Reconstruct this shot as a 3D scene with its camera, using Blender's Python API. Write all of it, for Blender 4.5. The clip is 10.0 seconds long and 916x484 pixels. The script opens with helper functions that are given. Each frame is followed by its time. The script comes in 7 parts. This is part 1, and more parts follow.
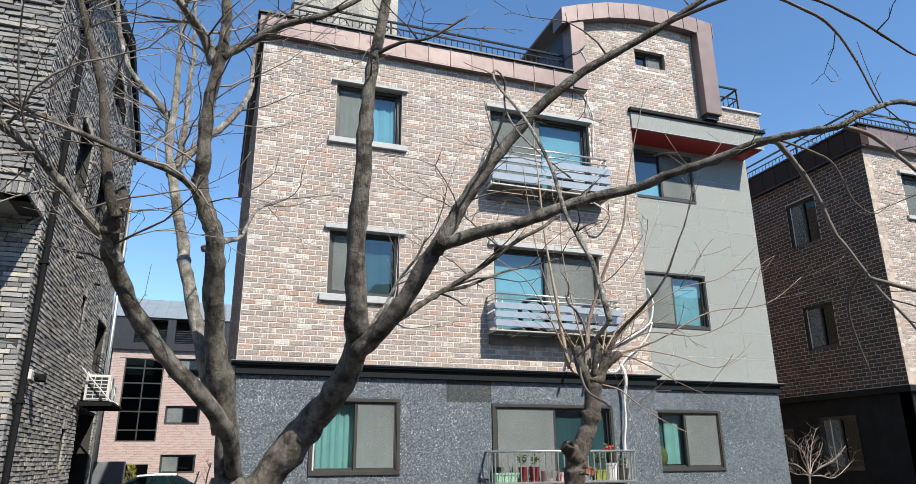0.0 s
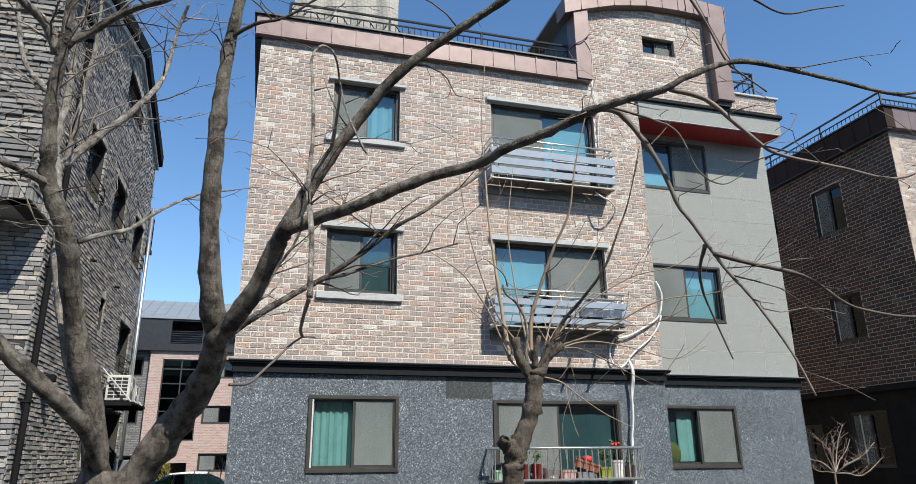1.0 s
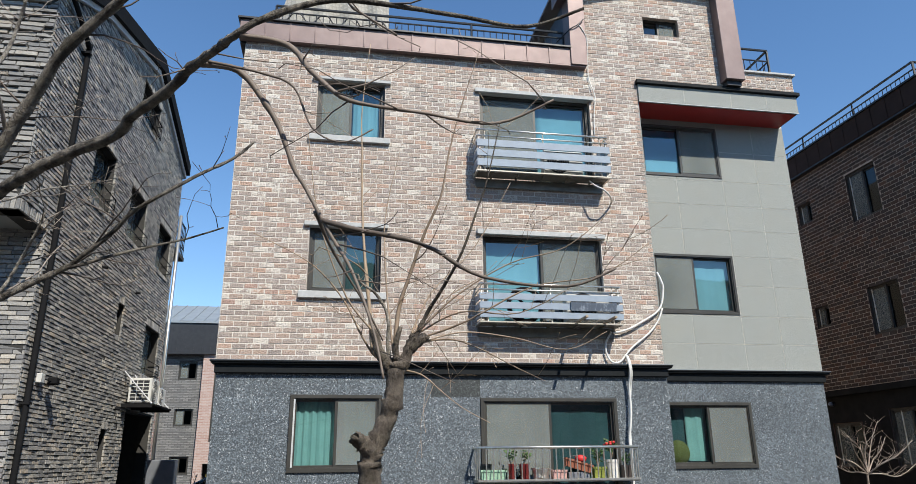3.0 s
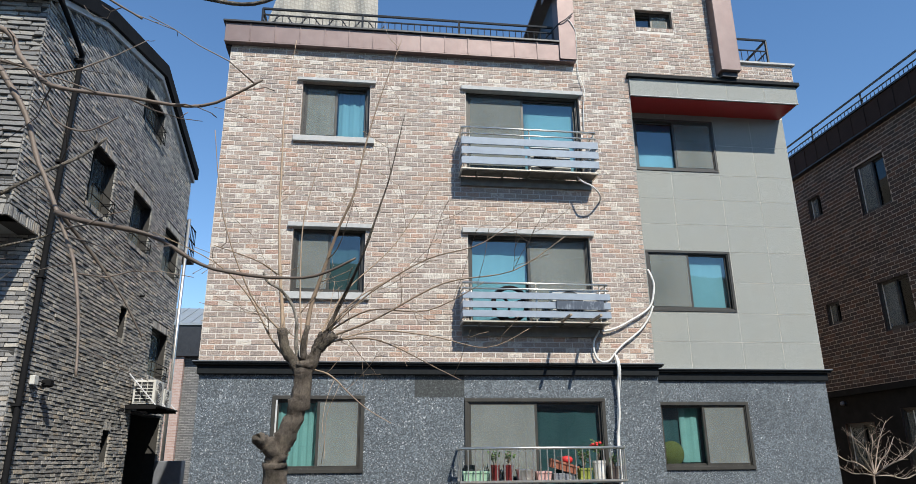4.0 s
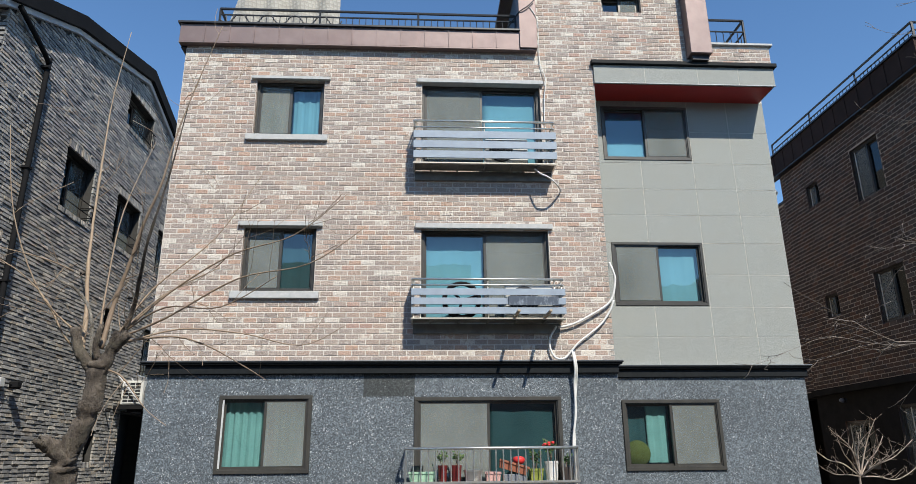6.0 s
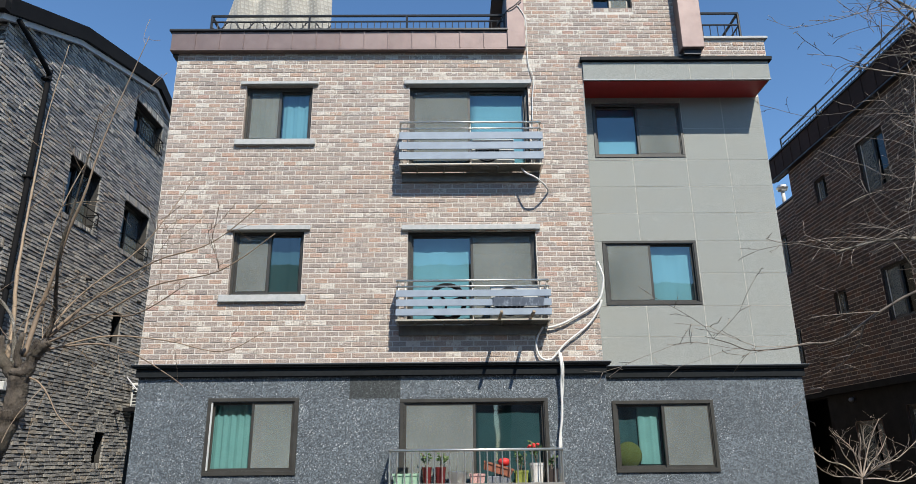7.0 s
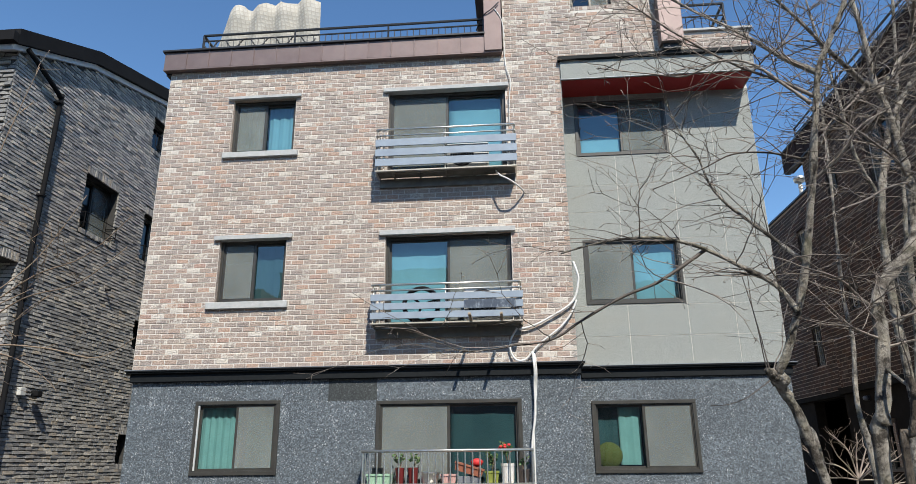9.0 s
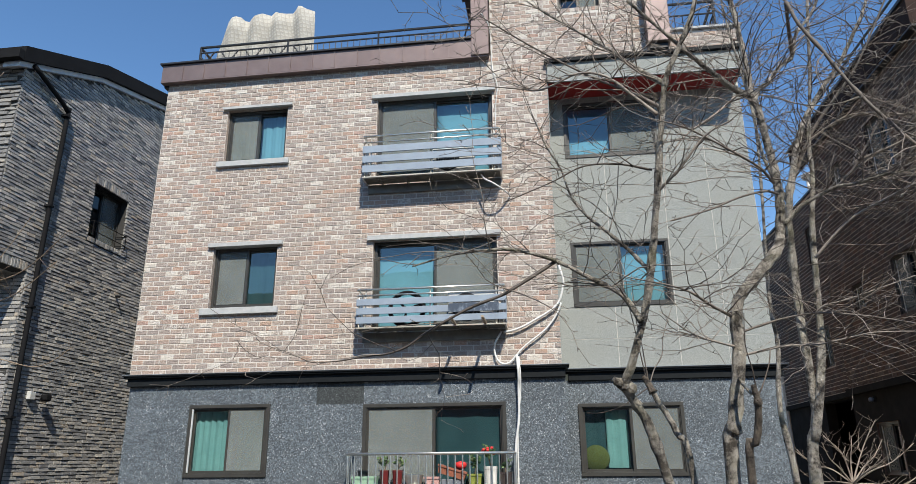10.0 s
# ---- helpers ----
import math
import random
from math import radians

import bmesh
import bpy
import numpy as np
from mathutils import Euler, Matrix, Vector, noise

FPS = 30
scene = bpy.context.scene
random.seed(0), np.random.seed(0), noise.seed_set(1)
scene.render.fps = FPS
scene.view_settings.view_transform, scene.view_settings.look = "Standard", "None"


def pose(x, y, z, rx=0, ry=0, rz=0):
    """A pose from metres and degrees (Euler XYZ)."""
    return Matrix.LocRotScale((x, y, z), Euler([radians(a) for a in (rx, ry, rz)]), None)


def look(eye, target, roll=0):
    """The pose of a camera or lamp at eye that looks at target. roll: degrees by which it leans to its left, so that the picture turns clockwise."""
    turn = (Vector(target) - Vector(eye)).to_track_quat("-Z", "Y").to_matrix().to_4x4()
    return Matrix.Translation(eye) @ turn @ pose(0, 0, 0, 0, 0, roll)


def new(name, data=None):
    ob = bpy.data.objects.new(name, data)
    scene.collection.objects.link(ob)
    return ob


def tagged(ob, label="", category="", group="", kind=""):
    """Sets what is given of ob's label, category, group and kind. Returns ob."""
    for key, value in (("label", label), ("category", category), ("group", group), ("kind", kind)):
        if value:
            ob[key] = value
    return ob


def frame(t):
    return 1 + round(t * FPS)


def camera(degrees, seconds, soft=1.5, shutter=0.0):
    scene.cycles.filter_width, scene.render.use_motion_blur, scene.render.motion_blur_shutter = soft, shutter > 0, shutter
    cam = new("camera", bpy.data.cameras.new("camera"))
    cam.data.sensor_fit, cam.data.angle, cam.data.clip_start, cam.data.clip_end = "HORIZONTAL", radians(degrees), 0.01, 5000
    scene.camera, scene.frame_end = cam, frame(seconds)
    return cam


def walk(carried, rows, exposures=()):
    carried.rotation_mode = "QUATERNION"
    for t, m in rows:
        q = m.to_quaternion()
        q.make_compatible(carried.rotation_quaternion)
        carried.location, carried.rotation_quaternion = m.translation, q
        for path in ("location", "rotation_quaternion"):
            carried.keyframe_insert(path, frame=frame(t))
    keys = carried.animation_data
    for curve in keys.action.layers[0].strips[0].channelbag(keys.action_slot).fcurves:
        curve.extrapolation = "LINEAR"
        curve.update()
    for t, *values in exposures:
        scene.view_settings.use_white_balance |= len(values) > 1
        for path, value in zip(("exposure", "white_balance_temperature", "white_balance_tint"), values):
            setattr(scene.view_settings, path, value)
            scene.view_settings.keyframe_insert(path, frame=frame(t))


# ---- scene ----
cam = camera(67.3, 10.0, soft=0.5)
PATH = [
    (0, (0.217, 0.372, 1.924), (0.855, 2.169, 2.527), -0.5),
    (0.5, (0.604, 0.268, 1.925), (1.187, 2.083, 2.529), -0.6),
    (1, (0.993, 0.261, 1.892), (1.514, 2.096, 2.493), -0.6),
    (1.5, (1.357, 0.29, 1.909), (1.837, 2.135, 2.512), -0.5),
    (2, (1.725, 0.222, 1.897), (2.157, 2.079, 2.503), -0.5),
    (2.5, (2.08, 0.202, 1.874), (2.461, 2.07, 2.478), -0.6),
    (4, (3.29, 0.192, 1.853), (3.53, 2.082, 2.461), -0.6),
    (4.5, (3.703, 0.229, 1.886), (3.908, 2.124, 2.492), -0.6),
    (5, (4.11, 0.214, 1.877), (4.274, 2.113, 2.485), -0.7),
    (5.5, (4.476, 0.215, 1.87), (4.612, 2.116, 2.476), -0.6),
    (6, (4.887, 0.313, 1.869), (5.0, 2.216, 2.474), -0.6),
    (7.5, (6.033, 0.267, 1.91), (6.004, 2.173, 2.514), -0.6),
    (8, (6.407, 0.211, 1.905), (6.333, 2.116, 2.511), -0.6),
    (8.5, (6.747, 0.163, 1.878), (6.63, 2.063, 2.492), -0.6),
    (9, (7.149, 0.199, 1.867), (6.994, 2.097, 2.477), -0.6),
    (9.5, (7.546, 0.208, 1.875), (7.358, 2.103, 2.488), -0.6),
    (10, (7.985, 0.189, 1.89), (7.734, 2.076, 2.503), -0.5),
]
walk(cam, [(t, look(eye, target, roll)) for t, eye, target, roll in PATH],
     [(0, 0.57), (0.5, 0.46), (1, 0.38), (2.5, 0.35), (5, 0.34), (10, 0.31)])

# ---- light ----
SUN = Vector((0.36, -1.0, 1.15)).normalized()
world = bpy.data.worlds.new("sky")
scene.world = world
world.use_nodes = True
wn = world.node_tree.nodes
sky = wn.new("ShaderNodeTexSky")
sky.sky_type = "NISHITA"
sky.sun_disc = False
sky.sun_elevation = math.asin(SUN.z)
sky.sun_rotation = math.atan2(SUN.x, SUN.y)
sky.air_density, sky.dust_density, sky.ozone_density = 1.0, 0.0, 2.4
wn["Background"].inputs["Strength"].default_value = 0.142
deep = wn.new("ShaderNodeHueSaturation")
deep.inputs["Saturation"].default_value = 1.15
world.node_tree.links.new(sky.outputs[0], deep.inputs["Color"])
world.node_tree.links.new(deep.outputs[0], wn["Background"].inputs["Color"])
sun_data = bpy.data.lights.new("sun", "SUN")
sun_data.energy, sun_data.angle, sun_data.color = 5.0, radians(0.53), (1.0, 0.945, 0.835)
sun = new("sun", sun_data)
sun.matrix_world = look(SUN * 40, (0, 0, 0))


# ---- materials ----
class Nodes:
    """Short hand for building one node material."""

    def __init__(self, name):
        self.m = bpy.data.materials.new(name)
        self.m.use_nodes = True
        self.t = self.m.node_tree
        self.t.nodes.clear()
        self.out = self.t.nodes.new("ShaderNodeOutputMaterial")
        self.pos = self.n("ShaderNodeNewGeometry").outputs["Position"]

    def n(self, kind, **inputs):
        node = self.t.nodes.new(kind)
        for k, v in inputs.items():
            self.put(node, k, v)
        return node

    def put(self, node, key, v):
        sock = node.inputs[key] if not key.startswith("i") or not key[1:].isdigit() else node.inputs[int(key[1:])]
        if isinstance(v, bpy.types.NodeSocket):
            self.t.links.new(v, sock)
        else:
            sock.default_value = v

    def noise(self, scale, detail=4.0, rough=0.6, vec=None, out="Fac"):
        return self.n("ShaderNodeTexNoise", Vector=vec or self.pos, Scale=scale, Detail=detail, Roughness=rough).outputs[out]

    def voronoi(self, scale, vec=None, feature="F1", out="Distance"):
        node = self.n("ShaderNodeTexVoronoi", Vector=vec or self.pos, Scale=scale)
        node.feature = feature
        return node.outputs[out]

    def math(self, op, a, b=0.0, c=0.0):
        node = self.n("ShaderNodeMath", i0=a, i1=b, i2=c)
        node.operation = op
        return node.outputs[0]

    def step(self, v, lo, hi):
        node = self.n("ShaderNodeMapRange", Value=v)
        node.inputs["From Min"].default_value, node.inputs["From Max"].default_value = lo, hi
        return node.outputs[0]

    def mix(self, f, a, b):
        node = self.t.nodes.new("ShaderNodeMix")
        node.data_type = "RGBA"
        for k, v in ((0, f), (6, a), (7, b)):
            if isinstance(v, bpy.types.NodeSocket):
                self.t.links.new(v, node.inputs[k])
            else:
                node.inputs[k].default_value = v if k == 0 else (*v, 1.0)
        return node.outputs[2]

    def ramp(self, f, stops, constant=False):
        node = self.n("ShaderNodeValToRGB", Fac=f)
        node.color_ramp.interpolation = "CONSTANT" if constant else "LINEAR"
        while len(node.color_ramp.elements) < len(stops):
            node.color_ramp.elements.new(0.5)
        for e, (p, c) in zip(node.color_ramp.elements, stops):
            e.position, e.color = p, (*c, 1.0)
        return node.outputs[0]

    def pick(self):
        """A random number for each piece, whether it is an object or an island."""
        a = self.n("ShaderNodeObjectInfo").outputs["Random"]
        b = self.n("ShaderNodeNewGeometry").outputs["Random Per Island"]
        return self.math("FRACT", self.math("ADD", a, b))

    def stretch(self, sx, sy, sz):
        return self.n("ShaderNodeMapping", Vector=self.pos, Scale=(sx, sy, sz)).outputs[0]

    def done(self, color, rough=0.7, metal=0.0, height=None, bump=0.3, dist=0.01, spec=0.5):
        p = self.n("ShaderNodeBsdfPrincipled", Roughness=rough, Metallic=metal)
        p.inputs["Specular IOR Level"].default_value = spec
        if isinstance(color, bpy.types.NodeSocket):
            self.put(p, "Base Color", color)
        else:
            p.inputs["Base Color"].default_value = (*color, 1.0)
        if height is not None:
            b = self.n("ShaderNodeBump", Height=height, Strength=bump, Distance=dist)
            self.put(p, "Normal", b.outputs[0])
        self.t.links.new(p.outputs[0], self.out.inputs[0])
        return self.m


def plain(name, a, b=None, scale=6.0, rough=0.6, metal=0.0, bump=0.15, fine=60.0, spec=0.5):
    """A surface that varies between two colours, with fine relief."""
    k = Nodes(name)
    b = b or tuple(c * 0.8 for c in a)
    f = k.step(k.noise(scale, 5.0), 0.3, 0.7)
    r = k.math("ADD", rough - 0.06, k.math("MULTIPLY", k.noise(scale * 2.3), 0.12))
    return k.done(k.mix(f, a, b), r, metal, k.noise(fine, 3.0), bump, 0.004, spec)


def brick_material(name):
    k = Nodes(name)
    r = k.pick()
    tone = k.ramp(r, [(0.0, (0.36, 0.272, 0.222)), (0.17, (0.30, 0.252, 0.225)), (0.33, (0.40, 0.272, 0.208)), (0.45, (0.335, 0.28, 0.248)), (0.58, (0.265, 0.224, 0.203)),
                      (0.68, (0.375, 0.312, 0.268)), (0.77, (0.485, 0.282, 0.186)), (0.85, (0.215, 0.182, 0.168)), (0.91, (0.45, 0.352, 0.292)), (0.965, (0.43, 0.232, 0.172))], True)
    tone = k.mix(0.34, tone, (0.52, 0.425, 0.365))
    tone = k.mix(k.step(k.noise(52.0, 5.0, 0.8), 0.46, 0.66), tone, k.mix(0.55, tone, (0.16, 0.125, 0.108)))
    tone = k.mix(k.math("MULTIPLY", k.step(k.noise(62.0, 5.0, 0.8), 0.5, 0.64), 0.72), tone, (0.60, 0.53, 0.46))
    r2 = k.math("FRACT", k.math("MULTIPLY", r, 37.3))
    patch = k.step(k.noise(1.3, 4.0, 0.6), 0.42, 0.72)
    limit = k.math("SUBTRACT", k.math("SUBTRACT", 0.655, k.math("MULTIPLY", patch, 0.085)), k.math("MULTIPLY", k.math("POWER", r2, 4.0), 0.26))
    lime = k.step(k.math("SUBTRACT", k.noise(17.0, 8.0, 0.82), limit), 0.0, 0.07)
    tone = k.mix(k.math("MULTIPLY", lime, 0.9), tone, (0.66, 0.61, 0.54))
    tone = k.mix(k.math("MULTIPLY", k.step(k.noise(0.8, 5.0, 0.65), 0.4, 0.75), 0.14), tone, (0.47, 0.415, 0.36))
    h = k.math("ADD", k.noise(48.0, 6.0, 0.75), k.math("MULTIPLY", k.noise(190.0), 0.5))
    return k.done(tone, 0.85, 0.0, h, 1.0, 0.018, 0.3)


# Brown brick with the shade of the side walls put into its colour.
def shaded_brick_material(name):
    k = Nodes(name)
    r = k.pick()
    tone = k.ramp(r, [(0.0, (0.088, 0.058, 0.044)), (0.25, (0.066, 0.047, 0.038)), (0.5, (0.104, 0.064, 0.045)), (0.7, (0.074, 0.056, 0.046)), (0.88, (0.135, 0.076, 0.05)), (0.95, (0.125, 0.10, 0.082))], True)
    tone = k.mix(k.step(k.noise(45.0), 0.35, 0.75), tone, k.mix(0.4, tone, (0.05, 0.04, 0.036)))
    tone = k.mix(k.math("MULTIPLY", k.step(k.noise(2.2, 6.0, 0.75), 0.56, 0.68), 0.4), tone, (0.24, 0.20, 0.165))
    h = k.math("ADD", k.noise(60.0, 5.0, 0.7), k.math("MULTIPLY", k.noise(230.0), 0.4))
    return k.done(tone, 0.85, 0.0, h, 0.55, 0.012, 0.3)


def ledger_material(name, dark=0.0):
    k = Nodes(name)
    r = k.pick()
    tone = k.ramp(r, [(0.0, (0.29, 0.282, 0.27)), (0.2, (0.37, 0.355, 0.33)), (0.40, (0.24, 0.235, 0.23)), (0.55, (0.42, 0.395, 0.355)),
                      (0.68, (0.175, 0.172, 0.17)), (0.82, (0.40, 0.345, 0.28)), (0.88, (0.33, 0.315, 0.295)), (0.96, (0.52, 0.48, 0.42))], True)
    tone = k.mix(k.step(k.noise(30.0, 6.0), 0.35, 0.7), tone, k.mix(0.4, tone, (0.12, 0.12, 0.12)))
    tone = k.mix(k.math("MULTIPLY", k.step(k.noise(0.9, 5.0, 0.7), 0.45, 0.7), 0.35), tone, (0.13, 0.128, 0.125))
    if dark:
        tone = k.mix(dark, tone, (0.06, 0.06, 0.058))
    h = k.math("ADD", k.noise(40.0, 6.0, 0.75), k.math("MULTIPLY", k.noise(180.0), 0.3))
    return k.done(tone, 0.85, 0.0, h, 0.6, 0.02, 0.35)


def granite_material(name, low, high, fleck, amount):
    k = Nodes(name)
    r = k.pick()
    grain = k.n("ShaderNodeSeparateColor", Color=k.voronoi(70.0, out="Color"))
    fine = k.n("ShaderNodeSeparateColor", Color=k.voronoi(150.0, out="Color"))
    f = k.math("ADD", k.math("MULTIPLY", k.math("POWER", grain.outputs[0], 2.2), 0.75), k.math("MULTIPLY", fine.outputs[0], 0.35))
    base = k.mix(f, low, high)
    shine = k.math("MULTIPLY", k.step(grain.outputs[1], 1.0 - amount, 1.0 - amount * 0.4), k.step(k.noise(80.0), 0.44, 0.6))
    base = k.mix(shine, base, fleck)
    base = k.mix(k.math("MULTIPLY", k.step(k.noise(1.2, 3.0), 0.35, 0.7), 0.22), base, low)
    base = k.mix(k.math("MULTIPLY", r, 0.16), base, (0.02, 0.022, 0.025))
    return k.done(base, k.math("SUBTRACT", 0.6, k.math("MULTIPLY", shine, 0.35)), 0.0, k.noise(120.0, 3.0), 0.35, 0.006, 0.45)


def stone_material(name):
    k = Nodes(name)
    r = k.pick()
    base = k.mix(k.step(k.noise(56.0, 7.0, 0.9), 0.36, 0.66), (0.142, 0.155, 0.145), (0.41, 0.426, 0.402))
    base = k.mix(k.math("MULTIPLY", k.step(k.noise(2.2, 5.0), 0.4, 0.75), 0.4), base, (0.28, 0.275, 0.24))
    base = k.mix(k.math("MULTIPLY", r, 0.16), base, (0.2, 0.21, 0.2))
    base = k.mix(k.math("MULTIPLY", k.step(k.noise(1.0, 6.0, 0.7, k.stretch(9.0, 9.0, 16.0)), 0.55, 0.72), 0.3), base, (0.42, 0.42, 0.40))
    return k.done(base, 0.75, 0.0, k.noise(160.0, 3.0), 0.25, 0.004, 0.35)


def copper_material(name):
    k = Nodes(name)
    r = k.pick()
    base = k.mix(k.step(k.noise(3.0, 5.0), 0.3, 0.7), (0.195, 0.148, 0.14), (0.15, 0.11, 0.105))
    base = k.mix(k.math("MULTIPLY", r, 0.2), base, (0.27, 0.215, 0.205))
    streak = k.step(k.noise(1.0, 4.0, 0.6, k.stretch(14.0, 14.0, 1.2)), 0.5, 0.8)
    base = k.mix(k.math("MULTIPLY", streak, 0.35), base, (0.22, 0.14, 0.13))
    return k.done(base, k.math("ADD", 0.46, k.math("MULTIPLY", k.noise(7.0), 0.14)), 0.40, k.noise(5.0, 2.0), 0.12, 0.02)


def bark_material(name, a, b, moss, lo=0.36, hi=0.68):
    k = Nodes(name)
    base = k.mix(k.step(k.noise(13.0, 6.0, 0.7), lo, hi), a, b)
    rings = k.noise(1.0, 4.0, 0.7, k.stretch(30.0, 30.0, 75.0))
    base = k.mix(k.math("MULTIPLY", k.step(rings, 0.56, 0.72), 0.55), base, (0.05, 0.04, 0.032))
    base = k.mix(k.math("MULTIPLY", k.step(k.noise(7.0, 5.0), 0.5, 0.7), 0.5), base, moss)
    flakes = k.voronoi(48.0)
    cracks = k.step(k.noise(34.0, 6.0, 0.8, k.stretch(1.0, 1.0, 0.45)), 0.36, 0.6)
    base = k.mix(k.math("MULTIPLY", k.math("SUBTRACT", 1.0, cracks), 0.38), base, (0.03, 0.024, 0.02))
    h = k.math("ADD", k.math("MULTIPLY", rings, 0.3), k.math("ADD", k.math("MULTIPLY", cracks, 0.9), k.math("MULTIPLY", flakes, 0.3)))
    return k.done(base, 0.8, 0.0, h, 0.85, 0.012, 0.3)


def twig_material(name, a, b):
    k = Nodes(name)
    base = k.mix(k.pick(), a, b)
    base = k.mix(k.math("MULTIPLY", k.step(k.noise(30.0, 4.0), 0.45, 0.7), 0.35), base, tuple(v * 0.5 for v in b))
    return k.done(base, 0.6, 0.0, k.noise(150.0, 3.0), 0.2, 0.003, 0.4)


def glass_material(name, tint, ior=1.75):
    k = Nodes(name)
    clear = k.n("ShaderNodeBsdfTransparent", Color=(*tint, 1.0))
    wave = k.n("ShaderNodeBump", Height=k.noise(1.3, 2.0), Strength=0.08, Distance=0.02)
    gloss = k.n("ShaderNodeBsdfGlossy", Roughness=0.02, Color=(0.95, 1.0, 1.0, 1.0), Normal=wave.outputs[0])
    f = k.n("ShaderNodeFresnel", IOR=ior)
    m = k.n("ShaderNodeMixShader", Fac=f.outputs[0], i1=clear.outputs[0], i2=gloss.outputs[0])
    k.t.links.new(m.outputs[0], k.out.inputs[0])
    return k.m


def screen_material(name):
    k = Nodes(name)
    clear = k.n("ShaderNodeBsdfTransparent", Color=(0.8, 0.85, 0.83, 1.0))
    tone = k.mix(k.step(k.noise(1.4, 4.0, 0.6, k.stretch(1.0, 1.0, 0.7)), 0.35, 0.68), (0.31, 0.33, 0.315), (0.215, 0.235, 0.228))
    cloth = k.n("ShaderNodeBsdfDiffuse", Color=tone)
    m = k.n("ShaderNodeMixShader", Fac=0.46, i1=clear.outputs[0], i2=cloth.outputs[0])
    k.t.links.new(m.outputs[0], k.out.inputs[0])
    return k.m


M_BRICK = brick_material("brown_brick")
M_BRICK_SHADE = shaded_brick_material("shaded_brown_brick")
M_MORTAR = plain("mortar", (0.67, 0.63, 0.57), (0.55, 0.515, 0.465), 9.0, 0.9, 0.0, 0.4, 120.0, 0.2)
# Mortar dimmed in colour to carry the shade of the side walls.
M_MORTAR_SHADE = plain("shaded_mortar", (0.53, 0.44, 0.36), (0.41, 0.34, 0.275), 9.0, 0.9, 0.0, 0.4, 120.0, 0.2)
M_LEDGER = ledger_material("grey_ledger_brick")
# Ledger brick again, darker in colour to tone down the sunward upper front.
M_SPLIT_TONED = ledger_material("toned_split_ledger", 0.26)
M_DARKJOINT = plain("dark_joint", (0.03, 0.029, 0.027), (0.045, 0.043, 0.04), 9.0, 0.95)
M_GRANITE = granite_material("dark_granite", (0.012, 0.017, 0.021), (0.24, 0.28, 0.315), (0.8, 0.82, 0.82), 0.075)
M_GRANITE_DARK = granite_material("darker_granite", (0.012, 0.015, 0.016), (0.09, 0.10, 0.10), (0.28, 0.3, 0.3), 0.03)
M_LEDGE = plain("polished_black_stone", (0.010, 0.012, 0.013), (0.016, 0.018, 0.02), 20.0, 0.6, 0.0, 0.1, 60.0, 0.12)
M_COPPER_SHADE = plain("shaded_copper_sheet", (0.05, 0.031, 0.026), (0.036, 0.024, 0.02), 3.0, 0.85, 0.0, 0.15, 60.0, 0.12)
M_LIT_EDGE = plain("sunlit_stone_edge", (0.22, 0.24, 0.27), (0.16, 0.175, 0.2), 6.0, 0.6)
M_STONE = stone_material("grey_green_stone")
M_SILL = plain("pale_sill_stone", (0.46, 0.46, 0.45), (0.36, 0.37, 0.365), 14.0, 0.75, 0.0, 0.25, 150.0)
M_COPPER = copper_material("copper_sheet")
M_DARKMETAL = plain("dark_metal", (0.022, 0.024, 0.027), (0.035, 0.036, 0.04), 6.0, 0.45, 0.2)
M_FRAME = plain("bronze_aluminium", (0.075, 0.072, 0.063), (0.055, 0.052, 0.047), 5.0, 0.4, 0.35, 0.05)
M_TRACK = plain("pale_track", (0.7, 0.7, 0.68), None, 9.0, 0.4, 0.3)
M_GLASS = glass_material("teal_glass", (0.27, 0.54, 0.57), 2.05)
M_GLASS_DARK = glass_material("dark_glass", (0.14, 0.26, 0.28), 1.55)
M_SCREEN = screen_material("insect_mesh")
M_CURTAIN = plain("curtain_cloth", (0.46, 0.52, 0.50), (0.36, 0.43, 0.42), 3.0, 0.9, 0.0, 0.2, 200.0, 0.1)
M_BLIND = plain("blind_cloth", (0.40, 0.48, 0.56), (0.34, 0.42, 0.50), 2.0, 0.9, 0.0, 0.1, 200.0, 0.1)
M_PALEBLIND = plain("pale_blind_cloth", (0.44, 0.52, 0.62), (0.39, 0.47, 0.57), 2.0, 0.9, 0.0, 0.1, 200.0, 0.1)
M_DIM_ROOM = plain("dim_room_cloth", (0.10, 0.13, 0.14), (0.06, 0.085, 0.095), 1.2, 0.95, 0.0, 0.1, 120.0, 0.1)
M_PLASTER = plain("inner_plaster", (0.30, 0.31, 0.30), (0.25, 0.26, 0.25), 1.0, 0.9)
M_STEEL = plain("brushed_steel", (0.74, 0.72, 0.67), (0.64, 0.62, 0.58), 9.0, 0.38, 0.95, 0.05)
M_SLAT = plain("blue_grey_board", (0.285, 0.34, 0.405), (0.22, 0.265, 0.325), 4.0, 0.6, 0.0, 0.25, 40.0)
M_RED = plain("red_painted_soffit", (0.42, 0.035, 0.03), (0.34, 0.03, 0.028), 3.0, 0.45)
M_WHITE = plain("white_plastic", (0.60, 0.60, 0.575), (0.50, 0.50, 0.48), 5.0, 0.45)
M_CABLE = plain("white_conduit", (0.72, 0.71, 0.68), (0.58, 0.57, 0.54), 12.0, 0.6)
